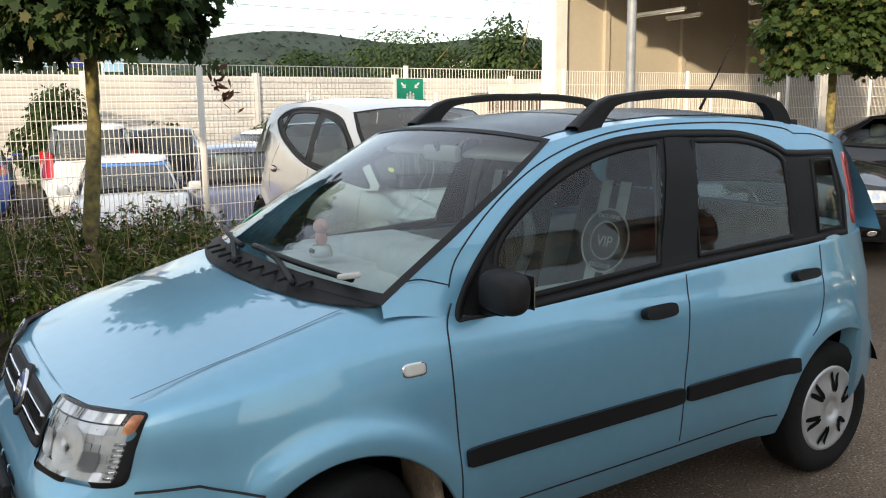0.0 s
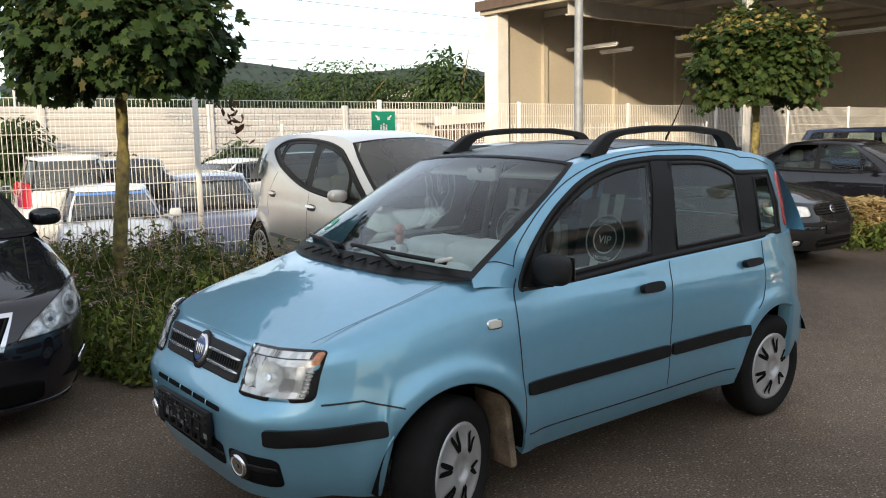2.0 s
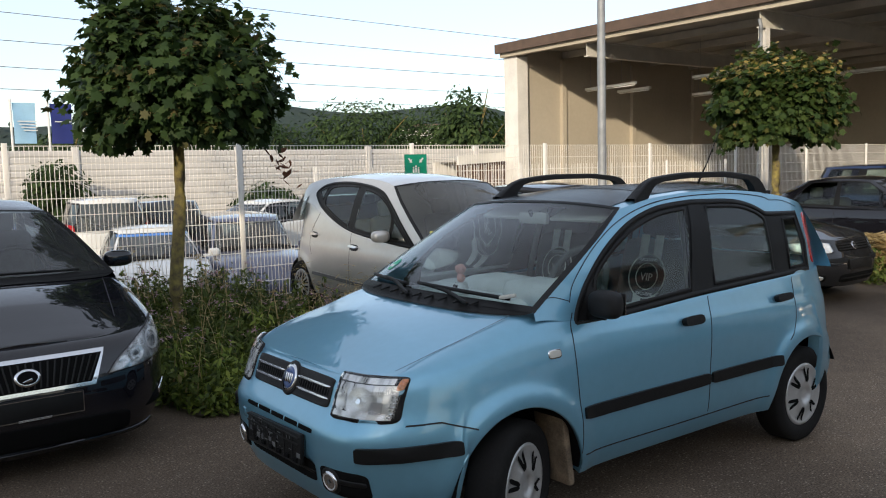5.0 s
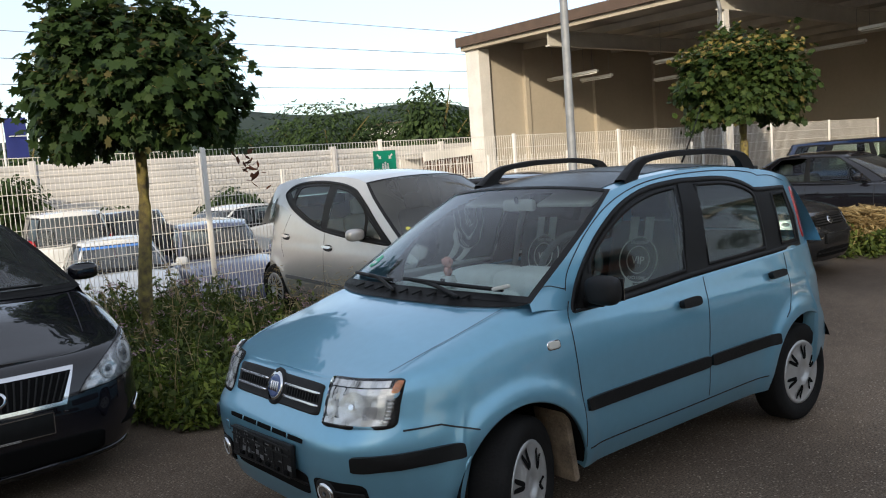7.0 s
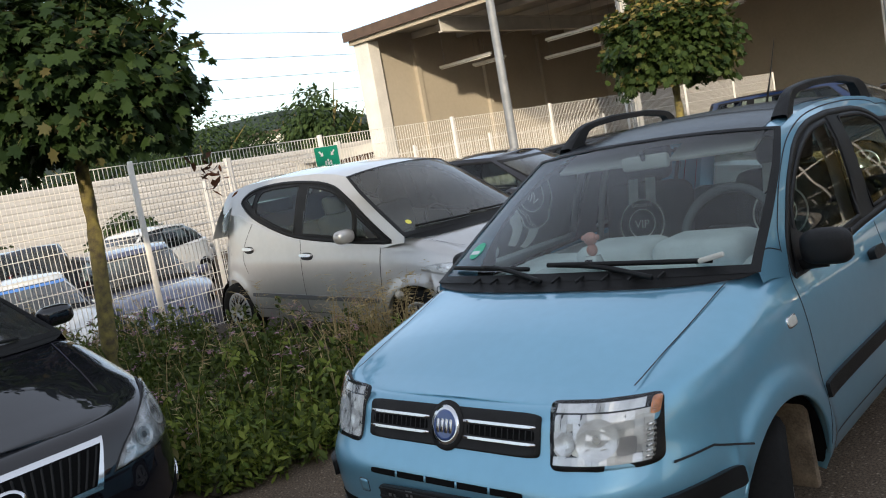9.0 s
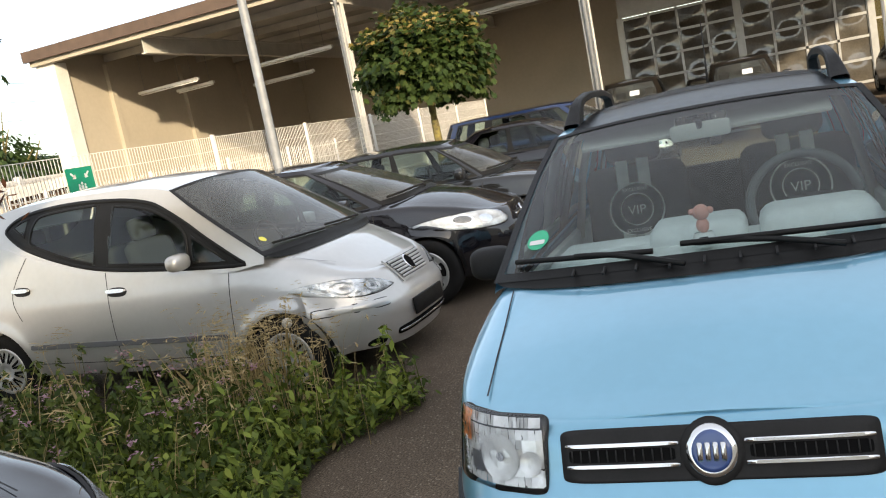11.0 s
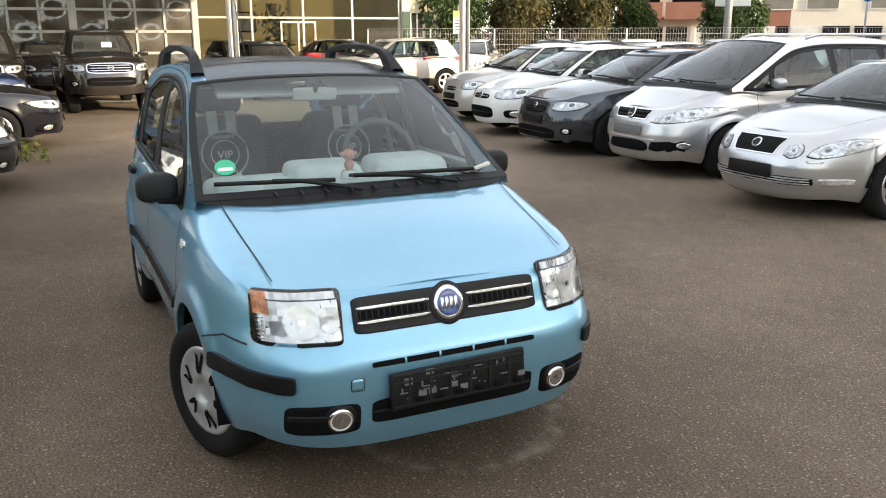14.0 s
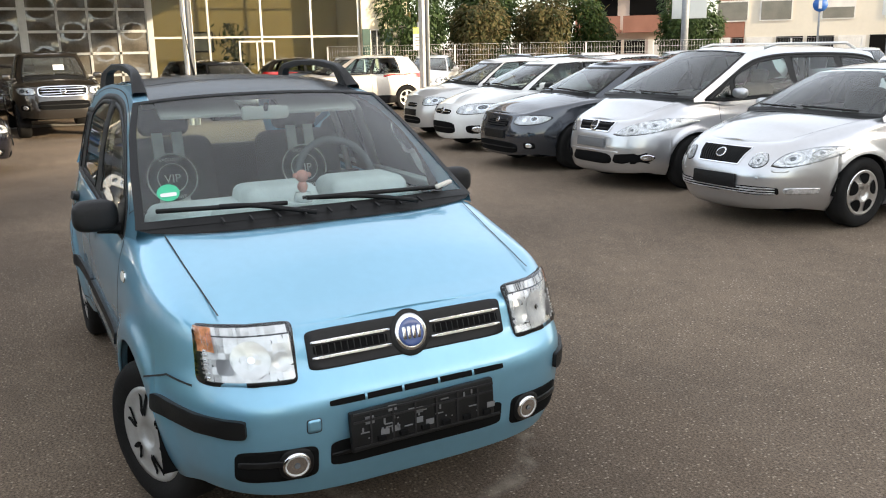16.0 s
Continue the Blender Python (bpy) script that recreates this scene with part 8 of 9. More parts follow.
for y in (-9.35, -3.05, 3.25, 9.6):
    col = thing("steel_column", pose(HX0 - 0.1, y, 0), "cream steel column carrying the hall roof", "column", "columns of the hall")
    part("flange", box(-0.10, 0.10, -0.11, -0.095, 0, HZ - 0.42), M_WHITEPAINT, col, smooth=False)
    part("flange", box(-0.10, 0.10, 0.095, 0.11, 0, HZ - 0.42), M_WHITEPAINT, col, smooth=False)
    part("web", box(-0.01, 0.01, -0.095, 0.095, 0, HZ - 0.42), M_WHITEPAINT, col, smooth=False)
    part("rain_pipe", tube([(0.16, 0.0, 0), (0.16, 0.0, HZ - 0.7), (0.22, 0.05, HZ - 0.4), (0.30, 0.05, HZ - 0.2)], 0.05, 8), M_GALV, col)
for x in (-19.0, -22.9, -26.8):
    tagged(part("trim", box(x - 0.11, x + 0.11, HY0 - 0.01, HY0 + 0.14, -0.7, HZ, 0.01), M_CREAMWALL, smooth=False), "cream pilaster on the end wall", "pilaster", kind="structure")
for x, y, z, ln in ((-19.6, -17.2, 4.5, 2.6), (-20.2, -16.6, 4.35, 1.6), (-20.6, -13.0, 4.6, 3.0), (-22.5, -14.6, 4.2, 2.6), (-24.5, -10.5, 4.6, 3.0), (-21.0, -6.3, 4.6, 3.0), (-24.0, -2.0, 4.6, 3.0)):
    tl = thing("strip_light", pose(x, y, z, 0, 0, 84), "hanging white fluorescent strip light, switched off", "lamp", "strip lights in the hall")
    part("housing", box(-ln / 2, ln / 2, -0.06, 0.06, 0.0, 0.09, 0.01), M_TUBE, tl, smooth=False)
    part("tube", tube([(-ln / 2 + 0.05, 0, -0.03), (ln / 2 - 0.05, 0, -0.03)], 0.02, 8), M_TUBE, tl)
    for e in (-0.4, 0.4):
        part("hanger", tube([(e * ln, 0, 0.09), (e * ln, 0, HZ + 0.3 - z)], 0.006, 5), M_GALV, tl)

# glazed sectional gates in the back of the hall
M_GATEGLASS = mat("wavy_gate_glazing", (0.10, 0.09, 0.075), 0.08, 0.0, 1.0, vary=0.3, scale=1.0, bump=0.9, bscale=2.2)
M_SHOPGLASS = glass("shop_glass", (0.66, 0.66, 0.60))
for gi, (y0, y1) in enumerate(((-4.05, 0.25), (0.45, 4.85))):
    gate = thing("sectional_gate", pose(HX1 + 0.05, y0, 0), "closed glazed sectional gate with bulging panes", "gate", "sectional gates")
    w = (y1 - y0) / 4
    for r in range(6):
        part("cross_rail", box(-0.04, 0.05, 0, y1 - y0, 0.1 + r * 0.84 - 0.05, 0.1 + r * 0.84 + 0.05), M_ALU, gate, smooth=False)
    for k in range(5):
        part("upright", box(-0.04, 0.05, k * w - 0.045, k * w + 0.045, 0.0, 4.4), M_ALU, gate, smooth=False)
    for r in range(5):
        for k in range(4):
            P = [[(0.0 + 0.05 * math.sin(math.pi * a) * math.sin(math.pi * b) * (1 if (r + k) % 2 else -0.8), (k + 0.04 + 0.92 * a) * w, 0.15 + r * 0.84 + 0.74 * b) for b in lin(0, 1, 8)] for a in lin(0, 1, 8)]
            part("pane", grid(P), M_GATEGLASS, gate)
tagged(part("wall_gate_head", box(HX1 - 0.3, HX1 + 0.12, -4.15, 5.0, 4.4, HZ + 0.5), M_ALU, smooth=False), "grey metal head over the gates", "wall", kind="structure")
for y in (-4.15, 0.35, 4.95):
    tagged(part("trim", box(HX1 - 0.2, HX1 + 0.14, y - 0.11, y + 0.11, 0, 4.4), M_ALU, smooth=False), "grey metal gate post", "trim", kind="structure")

# showroom with tall panes, and the rendered house end beside it
show = thing("showroom_front", pose(HX1, 5.05, 0), "tall aluminium-framed showroom glazing", "window", kind="structure")
for k in range(5):
    y = k * 2.24
    part("mullion", box(-0.06, 0.06, y - 0.04, y + 0.04, 0, 6.2), M_ALU, show, smooth=False)
for z in (0.1, 2.35, 4.6, 6.2):
    part("transom", box(-0.05, 0.05, 0, 9.0, z - 0.035, z + 0.035), M_ALU, show, smooth=False)
for k in range(4):
    for z0, z1 in ((0.15, 2.30), (2.40, 4.55), (4.65, 6.15)):
        part("pane", box(-0.006, 0.006, k * 2.24 + 0.05, k * 2.24 + 2.19, z0, z1), M_SHOPGLASS, show, smooth=False)
part("entrance_door", join(box(0.07, 0.10, 3.45, 3.52, 0, 2.2), box(0.07, 0.10, 4.2, 4.27, 0, 2.2), box(0.07, 0.10, 4.95, 5.02, 0, 2.2), box(0.07, 0.10, 3.52, 4.95, 2.13, 2.2)), M_ALU, show, smooth=False)
M_YELLOW = mat("pale_yellow_wall", (0.62, 0.50, 0.27), 0.8, vary=0.06, scale=1)
tagged(part("wall_showroom_back", box(HX1 - 2.9, HX1 - 2.7, 5.0, 14.05, 0, 6.2), M_YELLOW, smooth=False), "pale yellow inner wall of the showroom", "wall", kind="structure")
tagged(part("floor", box(HX1 - 2.7, HX1 - 0.1, 5.0, 14.05, 0.002, 0.05), M_KERB, smooth=False), "grey showroom floor", "floor", kind="structure")
tagged(part("ceiling", box(HX1 - 5.2, HX1 + 0.3, 4.7, 14.08, 6.25, 6.6), M_WHITEPAINT, smooth=False), "flat showroom ceiling and roof edge", "ceiling", kind="structure")
M_BEIGE = mat("beige_render", (0.64, 0.58, 0.44), 0.85, vary=0.05, scale=0.8, bump=0.2, bscale=30)
tagged(part("wall_house", join(box(HX1 - 6, HX1 + 0.2, 14.1, 16.4, 0, 1.45), box(HX1 - 6, HX1 + 0.2, 14.1, 16.4, 2.65, 7.0), box(HX1 - 6, HX1 + 0.2, 14.1, 14.51, 1.45, 2.65), box(HX1 - 6, HX1 + 0.2, 15.21, 16.4, 1.45, 2.65)), M_BEIGE, smooth=False), "warm beige rendered house end", "wall", kind="structure")
win = thing("window", pose(HX1 + 0.2, 14.86, 2.05), "small window with dark green shutters", "window")
part("pane", box(-0.10, -0.09, -0.35, 0.35, -0.60, 0.60), M_TINT, win, smooth=False)
part("window_frame", join(box(-0.12, -0.04, -0.35, -0.29, -0.6, 0.6), box(-0.12, -0.04, 0.29, 0.35, -0.6, 0.6), box(-0.12, -0.04, -0.29, 0.29, 0.54, 0.6), box(-0.12, -0.04, -0.29, 0.29, -0.6, -0.54), box(-0.12, -0.04, -0.02, 0.02, -0.54, 0.54)), M_WHITEPAINT, win, smooth=False)
for sy in (-0.56, 0.56):
    part("shutter", box(0.005, 0.045, sy - 0.19, sy + 0.19, -0.6, 0.6, 0.006), mat("dark_green_shutter", (0.02, 0.06, 0.045), 0.6, vary=0.2), win, smooth=False)
desk = thing("showroom_plant", pose(-33.2, 8.6, 0.05), "dark potted plant behind the showroom glass", "plant")
part("pot", lathe([(0.16, 0), (0.22, 0.35), (0.20, 0.36)], 16, "z"), M_PLASTIC, desk)
part("stem", tube([(0, 0, 0.3), (0.03, 0.02, 1.2), (0, 0.05, 2.3)], 0.03, 6), M_WOOD, desk)
pic = thing("framed_picture", pose(-34.66, 7.6, 2.2), "framed picture on the yellow showroom wall", "picture")
part("frame", box(0.0, 0.04, -0.5, 0.5, -0.45, 0.45, 0.01), M_DARK, pic, smooth=False)
part("print", box(0.041, 0.045, -0.42, 0.42, -0.37, 0.37), M_ALU, pic, smooth=False)
for k in range(5):
    tagged(part("wall_letter_bar", box(-34.66, -34.62, 7.05 + 0.42 * k, 7.35 + 0.42 * k, 1.0, 1.38), M_DARK, smooth=False), "dark bar of lettering on the showroom wall", "lettering", "lettering bars")

# pale paving strip and kerb before the hall
tagged(part("pavement", grid([[(x, y, 0.02) for y in (-12, -4, 4, 14)] for x in (-19.4, -18.5)]), M_KERB), "pale worn paving strip before the hall", "pavement", kind="structure")

# ---- signs and poles at the back of the lot ----
ysn = thing("yellow_notice_sign", pose(-29.5, 15.78, -0.42), "white notice with a yellow head on a post", "sign")
part("post", tube([(0, 0, 0), (0, 0, 3.3)], 0.035, 8), M_GALV, ysn)
part("board", box(0.03, 0.05, -0.26, 0.26, 2.1, 3.05), M_WHITE, ysn, smooth=False)
part("yellow_head", box(0.051, 0.055, -0.26, 0.26, 2.78, 3.05), mat("lime_yellow", (0.65, 0.70, 0.08), 0.5), ysn, smooth=False)
for i in range(4):
    part("text_bar", box(0.051, 0.054, -0.18, 0.16 - 0.04 * (i % 2), 2.62 - i * 0.12, 2.66 - i * 0.12), M_GREYPLASTIC, ysn, smooth=False)
bs = thing("notice_board", pose(-22.9, 25.0, 0, 0, 0, -45), "back of a pale notice board on a steel post", "sign")
part("post", tube([(0, 0, 0), (0, 0, 5)], 0.16, 10), M_GALV, bs)
part("board", box(-0.06, 0.0, -0.55, 0.85, 2.75, 4.6, 0.01), M_LIGHTSILVER, bs, smooth=False)
for x, y in ((-18.4, 27.6), (-15.6, 27.8)):
    rs = thing("street_sign", pose(x, y, 0, 0, 0, -45), "sign on a thin post by the road", "sign", "street signs")
    part("post", tube([(0, 0, 0), (0, 0, 3.6)], 0.04, 8), M_GALV, rs)
    if x < -17:
        part("disc", moved(lathe([(0.001, 0.0), (0.27, 0.0), (0.27, 0.02), (0.001, 0.02)], 24, "x"), pose(0.05, 0, 3.1)), mat("blue_sign", (0.02, 0.13, 0.45), 0.5), rs)
        part("figure_shape", box(0.072, 0.076, -0.06, 0.06, 2.95, 3.25), M_WHITE, rs, smooth=False)
    else:
        part("board", box(0.04, 0.06, -0.26, 0.26, 2.6, 3.5), M_WHITE, rs, smooth=False)
        part("yellow_head", box(0.061, 0.065, -0.26, 0.26, 3.25, 3.5), bpy.data.materials["lime_yellow"], rs, smooth=False)

# banners beyond the barrier wall
for x, y, m_, bars in ((-1.80, -24.5, mat("pale_blue_banner", (0.30, 0.50, 0.66), 0.8, vary=0.1, scale=2), 4), (-2.84, -24.5, mat("dark_blue_banner", (0.02, 0.03, 0.16), 0.8, vary=0.1, scale=2), 1), (-4.6, -27.5, bpy.data.materials["pale_blue_banner"], 4)):
    fl = thing("banner", pose(x, y, YARD), "hanging advertising banner on a white mast", "banner", "banners beyond the wall")
    part("mast", tube([(0.42, 0, 0), (0.42, 0, 4.75)], 0.035, 8), M_WHITEPAINT, fl)
    P = [[(0.36 - 0.62 * a, 0.05 * math.sin(3 * a + 4 * b), 3.42 + 1.22 * b) for b in lin(0, 1, 10)] for a in lin(0, 1, 8)]
    part("cloth", grid(P), m_, fl)
    for k in range(bars):
        part("text_bar", box(-0.28, 0.26 - 0.05 * k, 0.07, 0.075, 4.1 - 0.09 * k - 0.03, 4.1 - 0.09 * k), M_WHITE, fl, smooth=False)

# ---- apartment houses in the distance ----
M_PINK2 = mat("pale_pink_render", (0.58, 0.47, 0.40), 0.85, vary=0.06, scale=0.3)
M_RUST = mat("rust_red_balcony", (0.30, 0.13, 0.085), 0.8, vary=0.12, scale=1)
M_CREAM2 = mat("pale_cream_render", (0.66, 0.60, 0.50), 0.85, vary=0.05, scale=0.3)
def house(m, w, depth, h, wallm, label, cols, balcony):
    b = thing("apartment_building", m, label, "house")
    part("wall", box(-depth, 0, 0, w, 0, h), wallm, b, smooth=False)
    part("roof", box(-depth - 0.4, 0.4, -0.4, w + 0.4, h, h + 0.35), M_BROWN, b, smooth=False)
    for fl in range(int((h - 2.6) / 2.8)):
        z = 2.9 + 2.8 * fl
        for k in range(cols):
            y = w * (k + 0.5) / cols
            if k in balcony:
                p = part("balcony", box(0.0, 1.3, y - 1.5, y + 1.5, z - 0.35, z - 0.15), M_RUST, b, smooth=False)
                part("parapet", box(1.2, 1.3, y - 1.5, y + 1.5, z - 0.15, z + 0.75), M_RUST, p, smooth=False)
                part("recess", box(0.01, 0.03, y - 1.2, y + 1.2, z - 0.1, z + 1.9), M_DARK, p, smooth=False)
            else:
                p = part("window", box(0.0, 0.06, y - 1.0, y + 1.0, z + 0.2, z + 1.55), M_WHITEPAINT, b, smooth=False)
                part("pane", box(0.061, 0.07, y - 0.92, y + 0.92, z + 0.28, z + (0.95 if (k + fl) % 2 else 1.45)), M_GATEGLASS, p, smooth=False)
    for k in range(cols * 2):
        y = w * (k + 0.5) / (cols * 2)
        part("garage_door", box(0.0, 0.05, y - w / cols / 4.6, y + w / cols / 4.6, 0, 2.1), M_DARK if k % 3 else M_WHITEPAINT, b, smooth=False)


house(pose(-44.4, 35.6, 0, 0, 0, -45), 6.4, 10, 12, M_PINK2, "pale pink apartment house with rust-red balconies", 2, (0, 1))
house(pose(-37.7, 42.3, 0, 0, 0, -45), 1.6, 9, 12, M_RUST, "rust-red stairwell part of an apartment house", 1, ())
house(pose(-36.55, 43.45, 0, 0, 0, -45), 26.0, 10, 12, M_CREAM2, "pale cream apartment house with garages below", 7, (6,))
house(pose(-48.0, -73.5, 0, 0, 0, 50), 5.5, 6, 6.4, M_WHITEPAINT, "small white works building beyond the wall", 3, ())
# unseen building, added to keep the low sun off the lot
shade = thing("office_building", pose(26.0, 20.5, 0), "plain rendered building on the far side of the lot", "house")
part("wall", moved(box(0, 9, -34, 34, 0, 11.2), pose(0, 0, 0, 0, 0, 38)), M_CREAM2, shade, smooth=False)
part("roof", moved(box(-0.3, 9.3, -34.3, 34.3, 11.2, 11.5), pose(0, 0, 0, 0, 0, 38)), M_BROWN, shade, smooth=False)

# ---- overhead lines ----
M_WIRE = mat("dark_cable", (0.06, 0.06, 0.06), 0.7)
for i, (za, zb) in enumerate(((16.2, 14.3), (14.2, 12.6), (12.5, 11.3), (10.9, 9.9), (9.5, 8.7))):
    pts = [(60 - 150 * q, -52 - i * 1.5 - 6 * q, za + (zb - za) * q - 1.2 * (1 - (2 * q - 1) ** 2)) for q in lin(0, 1, 24)]
    tagged(part("overhead_cable", tube(pts, 0.022, 5), M_WIRE), "thin dark overhead railway cable", "cable", "overhead cables")


# ---- plants ----
def leaf_material(name, c1, c2, c3=None):
    m = bpy.data.materials.new(name)
    m.use_nodes = True
    nt = m.node_tree
    b = nt.nodes["Principled BSDF"]
    g = nt.nodes.new("ShaderNodeNewGeometry")
    r = nt.nodes.new("ShaderNodeValToRGB")
    r.color_ramp.elements[0].color, r.color_ramp.elements[1].color = (*c1, 1), (*c2, 1)
    if c3:
        e = r.color_ramp.elements.new(0.94)
        e.color = (*c2, 1)
        r.color_ramp.elements[2].color = (*c3, 1)
    nt.links.new(g.outputs["Random Per Island"], r.inputs[0])
    nt.links.new(r.outputs[0], b.inputs["Base Color"])
    b.inputs["Roughness"].default_value = 0.6
    b.inputs["Specular IOR Level"].default_value = 0.18
    tl = nt.nodes.new("ShaderNodeBsdfTranslucent")
    nt.links.new(r.outputs[0], tl.inputs[0])
    mx = nt.nodes.new("ShaderNodeMixShader")
    mx.inputs[0].default_value = 0.25
    nt.links.new(b.outputs[0], mx.inputs[1])
    nt.links.new(tl.outputs[0], mx.inputs[2])
    nt.links.new(mx.outputs[0], nt.nodes["Material Output"].inputs[0])
    return m


M_MAPLE = leaf_material("maple_leaf", (0.016, 0.034, 0.010), (0.040, 0.070, 0.018), (0.10, 0.08, 0.03))
M_MAPLE2 = leaf_material("maple_leaf_warm", (0.018, 0.038, 0.010), (0.055, 0.085, 0.020), (0.15, 0.12, 0.04))
M_BUSH = leaf_material("bush_leaf", (0.02, 0.04, 0.012), (0.07, 0.11, 0.035))
M_BUSHRED = leaf_material("reddish_leaf", (0.032, 0.05, 0.016), (0.16, 0.12, 0.05))
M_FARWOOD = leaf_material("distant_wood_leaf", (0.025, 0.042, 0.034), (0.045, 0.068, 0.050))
M_WEED = leaf_material("weed_leaf", (0.030, 0.050, 0.010), (0.13, 0.165, 0.035), (0.30, 0.21, 0.09))
M_DRY = leaf_material("dry_grass", (0.32, 0.23, 0.10), (0.54, 0.42, 0.22))
M_FLOWER = leaf_material("thistle_flower", (0.34, 0.18, 0.22), (0.50, 0.33, 0.38))
M_BARK = mat("bark", (0.13, 0.10, 0.065), 0.9, vary=0.4, scale=14, bump=0.8, bscale=35, vary2=(0.27, 0.22, 0.06))
MAPLE = [(0.0, -0.42), (0.18, -0.36), (0.42, -0.40), (0.30, -0.14), (0.58, 0.10), (0.36, 0.13), (0.38, 0.32), (0.18, 0.22), (0.0, 0.60), (-0.18, 0.22), (-0.38, 0.32), (-0.36, 0.13), (-0.58, 0.10), (-0.30, -0.14), (-0.42, -0.40), (-0.18, -0.36)]
OVAL = [(0.0, -0.5), (0.2, -0.1), (0.12, 0.25), (0.0, 0.5), (-0.12, 0.25), (-0.2, -0.1)]
SLIM = [(0.0, -0.5), (0.07, 0.0), (0.0, 0.5), (-0.07, 0.0)]


def leaves(spots, size, outline, rnd, droop=0.5):
    """Many single leaves at (place, outward direction)."""
    verts, faces = [], []
    for p, d in spots:
        sz = size * rnd.uniform(0.65, 1.25)
        up = Vector((rnd.gauss(0, 0.55), rnd.gauss(0, 0.55), 1 - droop)) + d * 0.8
        up.normalize()
        tip = Vector((d.x, d.y, -droop)) + Vector((rnd.gauss(0, 0.5), rnd.gauss(0, 0.5), rnd.gauss(0, 0.3)))
        tip = (tip - up * tip.dot(up)).normalized()
        side = tip.cross(up)
        n = len(verts)
        bend = rnd.uniform(0.0, 0.25)
        for a, b in outline:
            q = p + (side * a + tip * b - up * (bend * (a * a + b * b))) * sz
            verts.append((q.x, q.y, q.z))
        faces.append(list(range(n, n + len(outline))))
    return verts, faces


def raw(name, geo, material, parent=None):
    me = bpy.data.meshes.new(name)
    me.from_pydata(geo[0], [], geo[1])
    me.materials.append(material)
    ob = new(name, me)
    if parent is not None:
        ob.parent = parent
    return ob


def crown_spots(rnd, n, rx, ry, z0, z1, lumps=16, flat=0.35):
    """Places on and in an uneven crown made of lumps, thin at the rim."""
    zc, rz = (z0 + z1) / 2, (z1 - z0) / 2
    cs = []
    for _ in range(lumps):
        u = Vector((rnd.gauss(0, 1), rnd.gauss(0, 1), rnd.gauss(0, 1))).normalized()
        cs.append((Vector((u.x * rx * 0.62, u.y * ry * 0.62, zc + u.z * rz * 0.62)), rnd.uniform(0.30, 0.48)))
    cs.append((Vector((0, 0, zc)), 0.62))
    out = []
    while len(out) < n:
        c, r = rnd.choice(cs)
        u = Vector((rnd.gauss(0, 1), rnd.gauss(0, 1), rnd.gauss(0, 1))).normalized()
        k = r * rnd.uniform(0.55, 1.0) ** 0.5 * rnd.uniform(0.82, 1.2)
        p = c + Vector((u.x * rx * k, u.y * ry * k, u.z * rz * k))
        if p.z < z0 + rnd.uniform(0, flat) * rz * 0.6:
            continue
        d = Vector((p.x / rx, p.y / ry, (p.z - zc) / rz))
        out.append((p, d.normalized() if d.length > 0.01 else u))
    return out


def tree(name, m, rx, z0, z1, trunk_r, n, size, material, label, seed, outline=MAPLE, ry=None, group="", branchy=7, lean=0.0):
    rnd = random.Random(seed)
    t = thing(name, m, label, "tree", group)
    part("trunk", tube([(lean * q + 0.02 * math.sin(7 * q), 0.015 * math.sin(5 * q + 1), q * (z0 + 0.5 * (z1 - z0))) for q in lin(0, 1, 12)], [trunk_r * (1.25 - 0.6 * q) if q > 0.03 else trunk_r * 1.5 for q in lin(0, 1, 12)], 10), M_BARK, t)
    br = []
    for k in range(branchy):
        a = 2 * math.pi * k / branchy + rnd.uniform(-0.3, 0.3)
        h0 = z0 + rnd.uniform(-0.05, 0.35) * (z1 - z0)
        h1 = z0 + rnd.uniform(0.35, 0.9) * (z1 - z0)
        rr = rx * rnd.uniform(0.55, 0.8)
        pts = [(rr * q * math.cos(a) + lean, rr * q * math.sin(a), h0 + (h1 - h0) * q ** 0.7) for q in lin(0, 1, 6)]
        part("limb", tube(pts, [trunk_r * 0.45 * (1 - 0.8 * q) for q in lin(0, 1, 6)], 6), M_BARK, t)
    raw("crown", leaves([(p + Vector((lean, 0, 0)), d) for p, d in crown_spots(rnd, n, rx, ry or rx, z0, z1)], size, outline, rnd), material, t)
    return t


